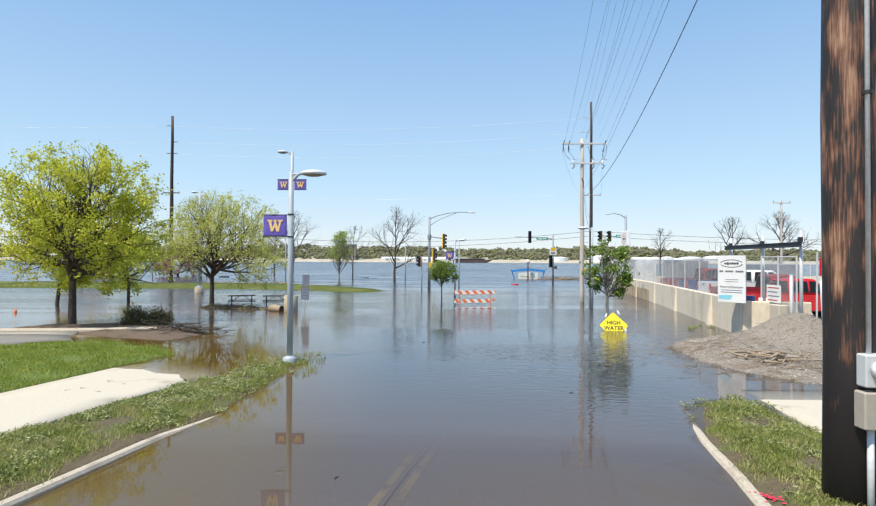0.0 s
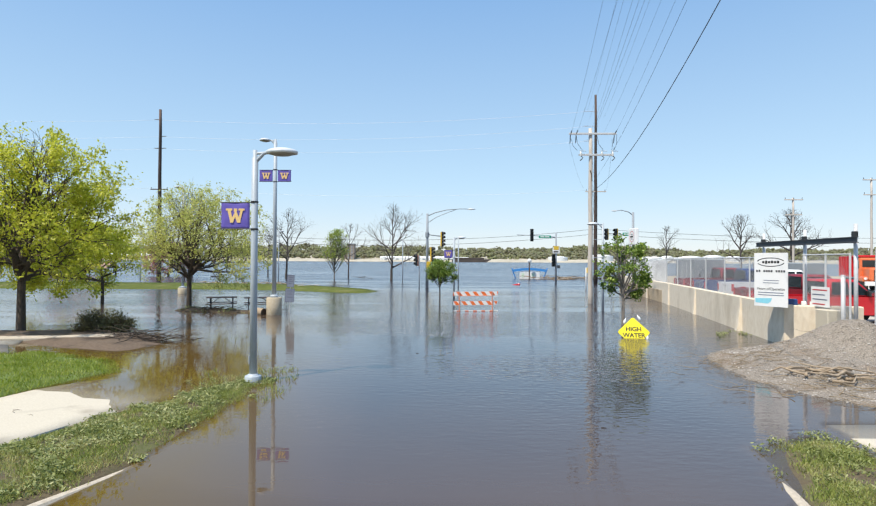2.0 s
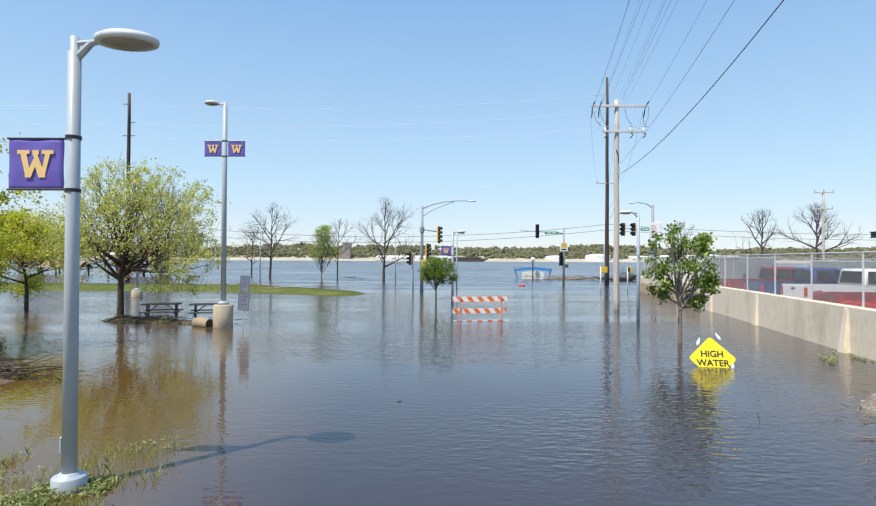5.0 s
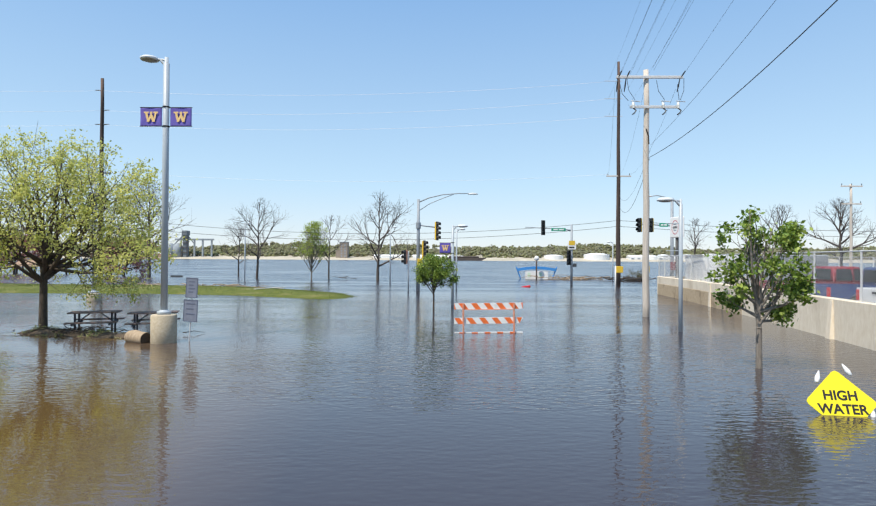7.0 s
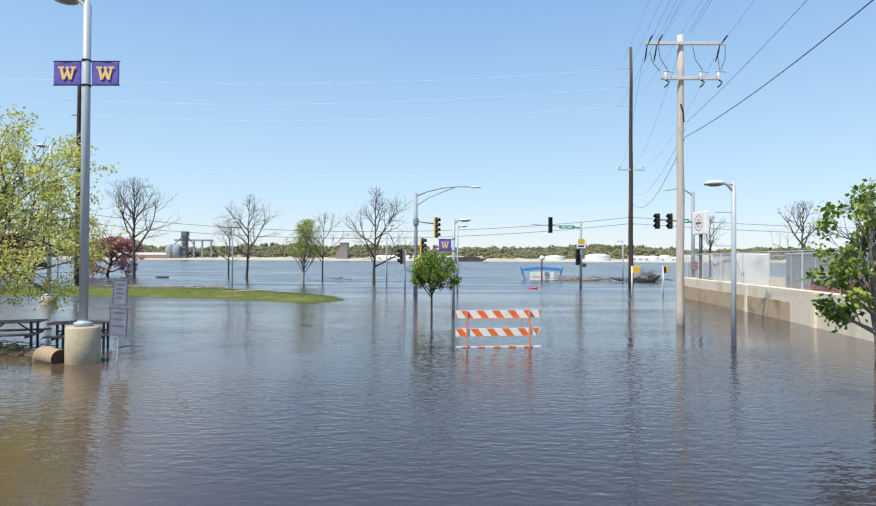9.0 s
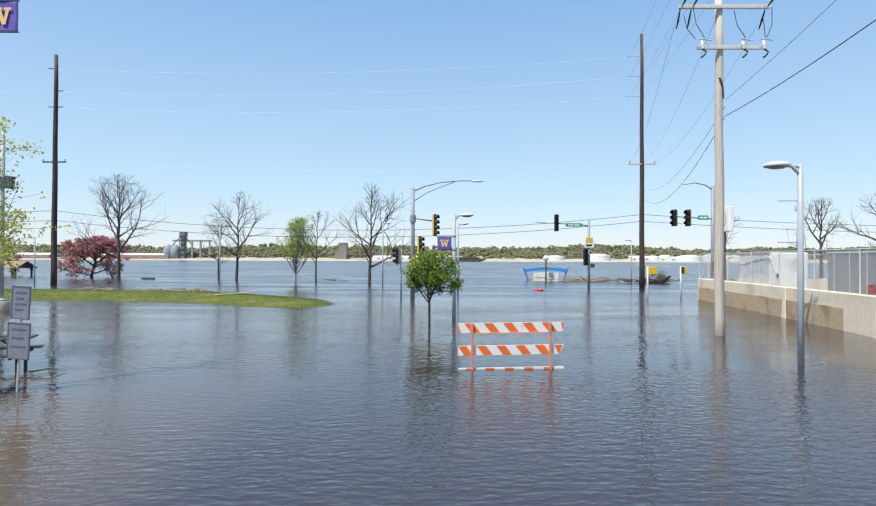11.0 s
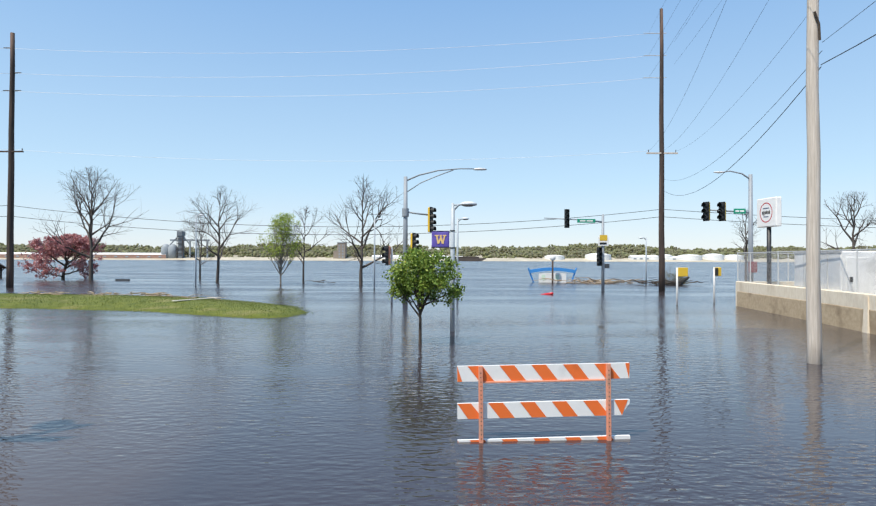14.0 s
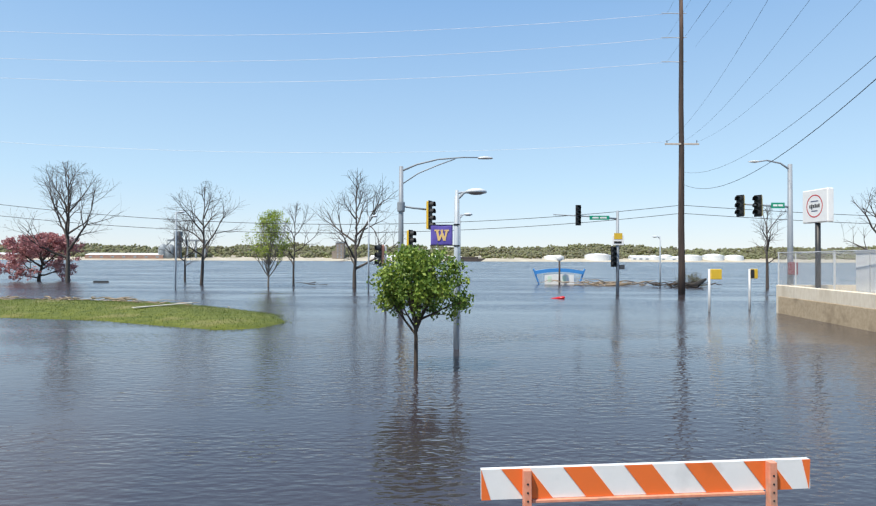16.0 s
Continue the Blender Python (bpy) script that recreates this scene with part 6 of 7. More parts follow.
debris("driftwood", "driftwood washed against the back of the grass bank", "driftwood", (-21.0, 60.2), (2.6, 0.5), 44, 1.2, 0.04, M_DRIFT, 36, lambda x, y: h_island(x, y) if inside(ISLAND, x, y) else 0.0, 0.2)
debris("driftwood", "grey sticks strewn on the top of the grass bank", "driftwood", (-14.2, 58.6), (1.6, 0.4), 12, 1.3, 0.035, M_DRIFT, 37, lambda x, y: h_island(x, y) if inside(ISLAND, x, y) else 0.0, 0.1)
pk = part("plank", box(B(), (-1.6, -0.09, 0.0), (1.6, 0.09, 0.045), pose(-12.7, 56.0, max(h_island(-13.4, 54.5), h_island(-12.7, 56.0), h_island(-12.0, 57.5)) + 0.03, 0, 0, 65), 0.01), M_PLANK_PALE)
tagged(pk, "long pale washed-up plank lying on the grass bank", "plank")
debris("driftwood", "raft of grey driftwood caught by the signal mast", "driftwood", (17.0, 85.5), (2.2, 0.6), 60, 2.2, 0.06, M_DRIFT, 38, lambda x, y: 0.0, 0.4)
debris("brushwood_pile", "dark raft of brushwood by the transmission pole", "brushwood", (22.4, 82.0), (1.4, 0.5), 70, 1.6, 0.05, M_TWIG, 39, lambda x, y: 0.0, 0.5)
debris("driftwood", "bent dark branch sticking out of the river", "driftwood", (-10.2, 81.0), (0.7, 0.2), 3, 2.6, 0.05, M_TWIG, 40, lambda x, y: 0.05, 0.4)
bush("brown half-sunk shrub adrift by the transmission pole", (24.0, 83.0, 0.0), [(0, 0, 1.2, 1.9), (1.0, 0.2, 0.9, 1.3)], M_LEAF_BUSH, 60, 41)
bm = B()
tube(bm, [(0, 0, -0.1), (1.0, 0, 0.05), (2.2, 0, 0.35), (3.1, 0, 0.9)], [0.25, 0.32, 0.28, 0.1], 10)
tagged(part("sunken_boat", bm, M_TYRE, None, "", True), "dark hull-shaped wreck tilted in the river", "wreck").matrix_basis = pose(22.2, 82.0, -0.1)

debris("twigs", "few dark twigs lying on the footpath", "twigs", (-7.4, 12.6), (0.5, 0.6), 6, 0.2, 0.005, M_TWIG, 43, lambda x, y: slope_l(x, y) + 0.012, 0.01)
for x, y, a in ((-0.38, 19.6, 20), (-0.95, 7.6, 65), (3.1, 12.4, -15)):
    bit = part("floating_stick", tube(B(), [(-0.045, 0, 0.0), (-0.01, 0.006, 0.006), (0.045, 0, 0.002)], [0.005, 0.008, 0.004], 6), M_TWIG, None, "", True)
    tagged(bit, "small dark stick drifting on the flood water", "stick", "floating sticks").matrix_basis = pose(x, y, 0.004, 0, 0, a)
log = thing("log", "thick sawn log lying at the island edge", "log", pose(-8.95, 30.85, 0.12, 0, 0, -28))
part("bark", tube(B(), [(-0.42, 0, 0), (-0.2, 0.01, 0.02), (0.1, 0, 0.0), (0.38, 0, 0)], [0.20, 0.22, 0.205, 0.20], 14, False), M_DRIFT, log, "", True)
for s in (-1, 1):
    part("sawn_end", lathe(B(), [(0.19, 0), (0.12, 0.006), (0.02, 0.004)], 14, pose(0.38 if s > 0 else -0.42, 0, 0, 0, 90 * s, 0)), M_LOG_END, log)


# ---- picnic tables ----
def picnic_table(m, label):
    root = thing("picnic_table", label, "picnic table", m, "picnic tables")
    for i in range(5):
        y = -0.33 + i * 0.165
        part("tabletop_plank", box(B(), (-0.95, y - 0.075, 0.73), (0.95, y + 0.075, 0.77), bevel=0.006), M_TABLE, root)
    for s in (-1, 1):
        for k in (0, 1):
            y = s * (0.64 + 0.15 * k)
            part("bench_plank", box(B(), (-0.95, y - 0.07, 0.42), (0.95, y + 0.07, 0.46), bevel=0.006), M_TABLE, root)
        x = s * 0.68
        for t in (-1, 1):
            part("leg", box(B(), (x - 0.035, t * 0.30 - 0.035, -0.4), (x + 0.035, t * 0.30 + 0.035, 0.73), bevel=0.005), M_TABLE_LEG, root, "dark blue-grey post leg")
        part("bench_support", box(B(), (x - 0.03, -0.8, 0.35), (x + 0.03, 0.8, 0.42)), M_TABLE_LEG, root)
        part("brace", tube(B(), [(x, 0, 0.40), (x - s * 0.5, 0, 0.72)], 0.024, 6), M_TABLE_LEG, root)
    return root


picnic_table(pose(-11.75, 33.2, -0.07, 0, 0, 20) @ Matrix.Diagonal((0.82, 0.9, 1, 1)), "weathered brown picnic table standing in shallow water")
picnic_table(pose(-9.7, 33.2, -0.07, 0, 0, 20) @ Matrix.Diagonal((0.82, 0.9, 1, 1)), "weathered brown picnic table standing in shallow water")

# ---- fence, gate and sign of the yard ----
fence = thing("chain_link_fence", "galvanised chain-link fence on the retaining wall", "fence")
OFF = 0.14
FT = 2.92


def fence_run(line, z0, z1, first=0.4, gap=3.05, wire=0.0025):
    total = sum(math.hypot(b[0] - a[0], b[1] - a[1]) for a, b in zip(line, line[1:]))
    d = first
    while d < total:
        p, _ = along(line, d)
        part("fence_post", tube(B(), [(p.x, p.y, z0 - 0.05), (p.x, p.y, z1 + 0.04)], 0.03, 8), M_GALV, fence)
        d += gap
    bm = B()
    tube(bm, [(x, y, z1) for x, y in line], 0.021, 6)
    part("top_rail", bm, M_GALV, fence)
    a, b = [], []
    s, h = 0.075, z1 - z0
    for sgn in (1, -1):
        d = -h * 0.6
        while d < total + h * 0.6:
            d0, d1 = (d, d + h * 0.9 * sgn)
            f0, f1 = 0.0, 1.0
            if d1 != d0:
                lo, hi = (0 - d0) / (d1 - d0), (total - d0) / (d1 - d0)
                lo, hi = min(lo, hi), max(lo, hi)
                f0, f1 = max(0.0, lo), min(1.0, hi)
            if f1 > f0 + 0.02:
                p, _ = along(line, d0 + (d1 - d0) * f0)
                q, _ = along(line, d0 + (d1 - d0) * f1)
                a.append((p.x, p.y, z0 + h * f0))
                b.append((q.x, q.y, z0 + h * f1))
            d += s
    k = len(a)
    part("wire_mesh", segments_mesh("wire_mesh", a, b, np.full(k, wire), np.full(k, wire), 3, M_WIRE_MESH), M_WIRE_MESH, fence, "woven galvanised wire mesh", kind="stuff")


fence_run([(x + OFF, y) for x, y in WALL], WALL_TOP, FT)
fence_run([(16.97, 56.95), (28, 58.35), (40, 59.9)], WALL_TOP, FT, 0.05)
fence_run([(12.45, 22.1), (12.5, 20.0)], 0.95, 3.0, 0.0, 1.05, 0.0034)
gate = thing("gate_frame", "overhead steel gate track on tall posts with rollers", "gate")
for x, y, z in ((12.75, 25.0, 3.85), (12.62, 22.3, 3.85), (12.56, 19.85, 3.9)):
    part("gate_post", tube(B(), [(x, y, 0.3), (x, y, z)], 0.055, 10), M_GALV, gate, "", True)
    part("roller_bracket", box(B(), (x - 0.09, y - 0.08, z - 0.40), (x + 0.03, y + 0.08, z - 0.22), bevel=0.02), M_DARK, gate)
bm = B()
for lo, hi in (((-0.05, 0.07), (0.05, 0.09)), ((-0.05, -0.09), (0.05, -0.07)), ((-0.01, -0.07), (0.01, 0.07))):
    tb = [(lo[0], lo[1]), (hi[0], lo[1]), (hi[0], hi[1]), (lo[0], hi[1])]
    f = [bm.verts.new((12.62 + u, 25.3, 3.42 + w)) for u, w in tb]
    g = [bm.verts.new((12.42 + u, 19.6, 3.42 + w)) for u, w in tb]
    bm.faces.new(f)
    bm.faces.new(g[::-1])
    for k in range(4):
        bm.faces.new((f[k], g[k], g[(k + 1) % 4], f[(k + 1) % 4]))
part("track_beam", bm, M_BEAM, gate, "dark steel track beam")
for x, y, z, dx in ((12.5, 20.3, 2.33, 0.0), (12.55, 18.6, 2.25, -0.12)):
    pp = thing("bollard", "pale steel pipe bollard beside the yard gate", "bollard", pose(x, y, 0), "gate bollards")
    part("pipe", tube(B(), [(0, 0, 0.1), (dx, 0, z)], 0.062, 12), M_GALV, pp, "", True)
    part("cap", lathe(B(), [(0.068, 0), (0.06, 0.03), (0.02, 0.05)], 12, pose(dx, 0, z)), M_GALV, pp)
tp = new("thin_post", mesh_of(tube(B(), [(12.75, 19.35, 0.3), (12.75, 19.3, 3.15)], 0.03, 8), "thin_post"))
tp.data.materials.append(M_GALV)
tagged(tp, "thin galvanised post beside the yard gate", "post")
blk = part("concrete_block", box(B(), (12.2, 20.55, 0.6), (12.65, 21.15, 1.28), bevel=0.03), M_CONC)
tagged(blk, "pale concrete block at the wall end", "concrete block")
nt = thing("notice", "small white notice with red print on the fence", "notice", pose(12.40, 21.2, 1.65, 0, 0, -88))
part("board", box(B(), (-0.42, -0.008, -0.32), (0.42, 0.008, 0.32), bevel=0.003), M_WHITE, nt)
for i, c in enumerate((M_RED, M_PRINT, M_PRINT, M_RED)):
    part("lettering_bar", box(B(), (-0.34, -0.013, 0.2 - i * 0.15), (0.32 - 0.1 * (i % 2), -0.009, 0.235 - i * 0.15)), c, nt)
tote = thing("tote_box", "blue tote and white jugs on the wall top", "tote", pose(12.15, 21.72, WALL_TOP - 0.02, 0, 0, -16))
part("tub", box(B(), (-0.5, -0.12, 0.0), (-0.15, 0.12, 0.2), bevel=0.02), M_BLUE_CAR, tote, "dark blue tub")
for x in (0.05, 0.3, 0.5):
    part("jug", box(B(), (x - 0.07, -0.06, 0), (x + 0.07, 0.06, 0.13), bevel=0.02), M_FOAM, tote, "white plastic jug")

# sign board at the wall corner
sb = thing("sign_board", "tall white business sign board fixed to the yard fence", "sign board", pose(11.08, 21.62, 2.17, 0, 0, -56) @ Matrix.Diagonal((0.88, 1, 1, 1)))
part("panel", box(B(), (-0.60, -0.015, -0.88), (0.60, 0.015, 0.88), bevel=0.006), M_WHITE, sb, "white printed panel")
ring = B()
for k in range(40):
    a0, a1 = 2 * math.pi * k / 40, 2 * math.pi * (k + 1) / 40
    if abs(math.sin(a0)) > 0.22:
        q = [(0.50 * math.cos(a0), 0.15 * math.sin(a0)), (0.50 * math.cos(a1), 0.15 * math.sin(a1)), (0.46 * math.cos(a1), 0.125 * math.sin(a1)), (0.46 * math.cos(a0), 0.125 * math.sin(a0))]
        ring.faces.new([ring.verts.new((x, -0.0185, 0.58 + z)) for x, z in q])
halves = [[f for f in ring.faces if f.calc_center_median().z > 0.58], [f for f in ring.faces if f.calc_center_median().z <= 0.58]]
for half in halves:
    arc = B()
    for f in half:
        arc.faces.new([arc.verts.new(v.co) for v in f.verts])
    part("logo_arc", arc, M_LETTER, sb, "dark oval arc")
ring.free()
for i in range(6):
    part("logo_bar", box(B(), (-0.30 + i * 0.105, -0.020, 0.545 - 0.02 * (i == 1)), (-0.22 + i * 0.105, -0.016, 0.615 + 0.012 * (i % 2))), M_LETTER, sb)
for i in range(12):
    if i not in (2, 7):
        part("lettering_bar", box(B(), (-0.52 + i * 0.088, -0.020, 0.25), (-0.46 + i * 0.088, -0.016, 0.32)), M_LETTER, sb)
for x0, x1, z, h in ((-0.25, 0.30, -0.02, 0.018), (-0.28, 0.28, -0.10, 0.018), (-0.45, 0.45, -0.42, 0.022), (-0.46, 0.46, -0.50, 0.022)):
    part("lettering_bar", box(B(), (x0, -0.020, z - h / 2), (x1, -0.016, z + h / 2)), M_PRINT, sb)
for word, x in (("Hours", -0.34), ("of", -0.085), ("Operation", 0.24)):
    lettering(word, 0.125, "lettering", M_LETTER, sb, pose(x, -0.018, -0.30))
part("cyan_block", plate(B(), [(-0.55, -0.62), (0.05, -0.6), (0.0, -0.72), (-0.1, -0.78), (-0.55, -0.76)], 0.004, pose(0, -0.018, 0)), M_CYAN, sb)

for z in (1.62, 2.75):
    back = sb.matrix_basis.inverted() @ Vector((11.72, 21.86, z))
    part("bracket", tube(B(), [(0.35, 0.012, z - 2.17), tuple(back)], 0.018, 6), M_GALV, sb, "thin galvanised bracket")

# pylon sign at the far corner of the yard
pyl = thing("pylon_sign", "square white sign on a dark post behind the fence", "sign", pose(17.5, 54.8, 0.5))
part("post", tube(B(), [(0, 0, 0), (0, 0, 3.9)], 0.11, 12), M_DARK, pyl, "", True)
cab = part("cabinet", box(B(), (-0.75, -0.16, 3.75), (0.75, 0.16, 5.25), pose(0, 0, 0, 0, 0, -84), 0.04), M_WHITE, pyl)
rg = B()
for k in range(28):
    a0, a1 = 2 * math.pi * k / 28, 2 * math.pi * (k + 1) / 28
    m = pose(0, 0, 4.5, 0, 0, -84)
    rg.faces.new([rg.verts.new(m @ Vector((r * math.cos(a) * 0.92, -0.165, r * math.sin(a)))) for r, a in ((0.52, a0), (0.52, a1), (0.47, a1), (0.47, a0))])
part("logo_ring", rg, M_TAIL, cab, "dark red ring")
for i in range(6):
    part("logo_bar", box(B(), (-0.30 + i * 0.105, -0.168, 4.42 - 0.06 * (i == 1)), (-0.225 + i * 0.105, -0.163, 4.56 + 0.03 * (i % 2)), pose(0, 0, 0, 0, 0, -84)), M_LETTER, cab)
for z, w in ((4.72, 0.22), (4.28, 0.18)):
    part("logo_bar", box(B(), (-w, -0.168, z - 0.025), (w, -0.163, z + 0.025), pose(0, 0, 0, 0, 0, -84)), M_PRINT, cab)


# ---- vehicles ----
def arch_profile(x0, x1, zb, zt, wheels, r, front=None):
    """A side outline with round wheel arches cut out of its lower edge."""
    pts = [(x0, zb)]
    for w in wheels:
        pts += [(w - r * math.cos(a), zb + r * math.sin(a)) for a in np.linspace(0, math.pi, 9)]
    pts += [(x1, zb)]
    return pts + (front or [(x1, zt), (x0, zt)])


def wheel(root, x, y, r, w):
    t = part("wheel", lathe(B(), [(r * 0.62, -w / 2), (r * 0.95, -w / 2), (r, -w * 0.35), (r, w * 0.35), (r * 0.95, w / 2), (r * 0.62, w / 2)], 22, pose(x, y, r, 90)), M_TYRE, root, "black tyre", True)
    part("rim", lathe(B(), [(r * 0.6, -w * 0.46), (r * 0.5, -w * 0.3), (r * 0.18, -w * 0.34), (r * 0.05, -w * 0.40), (r * 0.05, w * 0.40), (r * 0.18, w * 0.34), (r * 0.5, w * 0.3), (r * 0.6, w * 0.46)], 22, pose(x, y, r, 90)), M_CHROME, t, "steel rim")


def pickup(m, body, label, top=None, stripe=None):
    """A pickup truck; its nose points to +x."""
    root = thing("pickup_truck", label, "pickup truck", m, "parked pickups")
    W = 0.96
    out = arch_profile(-0.55, 2.78, 0.45, 1.1, (1.85,), 0.46, [(2.80, 0.85), (2.72, 1.02), (1.25, 1.17), (-0.55, 1.17)])
    b = part("body", plate(B(), out, 2 * W, pose(0, 0, 0)), body, root)
    side = arch_profile(-2.78, -0.58, 0.48, 1.17, (-1.62,), 0.46)
    for s in (-1, 1):
        part("bed_side", plate(B(), side, 0.10, pose(0, s * (W - 0.05), 0)), body, root)
    part("bed_floor", box(B(), (-2.7, -W + 0.1, 0.70), (-0.58, W - 0.1, 0.76)), M_BEAM, root)
    tg = part("tailgate", box(B(), (-2.80, -W + 0.10, 0.58), (-2.72, W - 0.10, 1.165), bevel=0.02), body, root)
    part("tailgate_handle", box(B(), (-2.825, -0.12, 0.98), (-2.80, 0.12, 1.06)), M_DARK, tg)
    for s in (-1, 1):
        part("tail_light", box(B(), (-2.81, s * (W - 0.16), 0.72), (-2.74, s * (W + 0.004), 1.1), bevel=0.01), M_TAIL, root, "red tail light")
        part("headlight", box(B(), (2.70, s * (W - 0.34), 0.74), (2.815, s * (W - 0.02), 0.94), bevel=0.02), M_GLASS_LAMP, root)
    part("rear_bumper", box(B(), (-2.95, -W, 0.42), (-2.80, W, 0.60), bevel=0.03), M_CHROME, root)
    part("front_bumper", box(B(), (2.74, -W, 0.42), (2.92, W, 0.64), bevel=0.03), M_CHROME, root)
    part("grille", box(B(), (2.77, -0.55, 0.70), (2.825, 0.55, 0.98), bevel=0.01), M_DARK, root)
    cabm = B()
    lo, hi = [(-0.52, 1.16), (1.35, 1.16)], [(-0.42, 1.86), (0.62, 1.86)]
    v = [cabm.verts.new(p) for p in ((lo[0][0], -W + 0.04, 1.16), (lo[1][0], -W + 0.04, 1.16), (lo[1][0], W - 0.04, 1.16), (lo[0][0], W - 0.04, 1.16), (hi[0][0], -W + 0.18, 1.86), (hi[1][0], -W + 0.18, 1.86), (hi[1][0], W - 0.18, 1.86), (hi[0][0], W - 0.18, 1.86))]
    for f in ((4, 5, 6, 7), (0, 1, 5, 4), (1, 2, 6, 5), (2, 3, 7, 6), (3, 0, 4, 7), (3, 2, 1, 0)):
        cabm.faces.new([v[i] for i in f])
    bmesh.ops.bevel(cabm, geom=cabm.edges[:], offset=0.04, segments=2, affect="EDGES")
    cabin = part("cab", cabm, top or body, root, "", True)
    if stripe:
        for s in (-1, 1):
            for x0, x1, z0, z1 in ((-2.6, -2.1, 0.72, 1.0), (-1.1, -0.6, 0.62, 0.95), (-0.5, 1.3, 0.55, 0.85)):
                part("stripe", plate(B(), [(x0, z0), (x1, z0 + 0.04), (x1 - 0.12, z1), (x0 + 0.1, z1 - 0.05)], 0.006, pose(0, s * (W + 0.004), 0)), stripe, root)

    def pane(corners):
        bm = B()
        bm.faces.new([bm.verts.new(c) for c in corners])
        bmesh.ops.solidify(bm, geom=bm.faces[:], thickness=0.012)
        part("window", bm, M_CARGLASS, cabin, "dark tinted glass")
    for s in (-1, 1):
        k = lambda z: s * (W - 0.025 - 0.14 * (z - 1.16) / 0.70)
        for a0, a1, b0, b1 in ((-0.40, 0.30, -0.34, 0.28), (0.38, 1.12, 0.36, 0.62)):
            pane([(a0, k(1.24), 1.24), (a1, k(1.24), 1.24), (b1, k(1.76), 1.76), (b0, k(1.76), 1.76)])
    pane([(1.245, -0.76, 1.26), (1.245, 0.76, 1.26), (0.735, 0.68, 1.76), (0.735, -0.68, 1.76)])
    pane([(-0.535, -0.72, 1.26), (-0.535, 0.72, 1.26), (-0.465, 0.64, 1.76), (-0.465, -0.64, 1.76)])
    for x in (-1.62, 1.85):
        for s in (-1, 1):
            wheel(root, x, s * (W - 0.12), 0.38, 0.25)
    part("chassis", box(B(), (-2.6, -0.5, 0.38), (2.5, 0.5, 0.55)), M_DARK, root)
    for s in (-1, 1):
        part("mirror", box(B(), (0.95, s * (W + 0.02) - 0.09, 1.2), (1.05, s * (W + 0.02) + 0.09, 1.42), bevel=0.02), M_DARK, root)
    return root


YZ = 0.5
pickup(pose(16.3, 26.7, YZ - 0.3, 0, 0, -2), M_RED, "bright red pickup truck parked in the yard")
pickup(pose(17.3, 29.8, YZ - 0.18, 0, 0, -4), M_MAROON, "red pickup truck parked tail to the wall")
pickup(pose(17.95, 32.8, YZ, 0, 0, -4), M_WHITE_CAR, "white pickup truck with red side stripes parked tail to the wall", None, M_RED)
pickup(pose(18.0, 36.0, YZ, 0, 0, -4), M_BLUE_CAR, "dark blue pickup truck parked tail to the wall")
pickup(pose(18.3, 39.6, YZ, 0, 0, -4), M_MAROON, "dull red pickup truck parked in the yard")

# dump truck
dt = thing("dump_truck", "orange-red dump truck with a steel tipper body", "dump truck", pose(33.3, 47.4, YZ, 0, 0, -112))
part("hood", box(B(), (1.9, -0.85, 0.9), (3.6, 0.85, 1.85), bevel=0.12), M_RED_ORANGE, dt)
part("fender", box(B(), (2.0, -1.15, 0.8), (3.1, 1.15, 1.2), bevel=0.1), M_RED_ORANGE, dt)
part("grille", box(B(), (3.58, -0.6, 0.95), (3.66, 0.6, 1.7), bevel=0.02), M_DARK, dt)
part("bumper", box(B(), (3.5, -1.15, 0.55), (3.8, 1.15, 0.85), bevel=0.03), M_WHITE, dt)
cb = part("cab", box(B(), (0.6, -1.05, 0.9), (2.0, 1.05, 2.6), bevel=0.1), M_RED_ORANGE, dt)
part("windscreen", box(B(), (1.98, -0.9, 1.9), (2.02, 0.9, 2.42), bevel=0.01), M_CARGLASS, cb)
for s in (-1, 1):
    part("side_window", box(B(), (1.0, s * 1.05 - 0.01, 1.8), (1.75, s * 1.05 + 0.01, 2.4)), M_CARGLASS, cb)
    part("headlight", lathe(B(), [(0.11, 0), (0.1, 0.05), (0.02, 0.06)], 12, pose(3.1, s * 0.98, 1.05, 0, 90, 0)), M_GLASS_LAMP, dt)
tip = part("tipper_body", box(B(), (-3.2, -1.2, 1.1), (0.4, 1.2, 2.75), bevel=0.03), M_RED, dt, "red steel tipper body")
part("cab_guard", box(B(), (0.4, -1.2, 2.65), (1.5, 1.2, 2.8), bevel=0.03), M_RED, tip)
for i in range(5):
    part("rib", box(B(), (-3.0 + i * 0.75, -1.27, 1.15), (-2.9 + i * 0.75, 1.27, 2.7)), M_RED, tip)
for x in (2.6, -1.4, -2.6):
    for s in (-1, 1):
        wheel(dt, x, s * 0.95, 0.5, 0.28)
part("chassis", box(B(), (-3.0, -0.5, 0.6), (3.4, 0.5, 0.95)), M_DARK, dt)


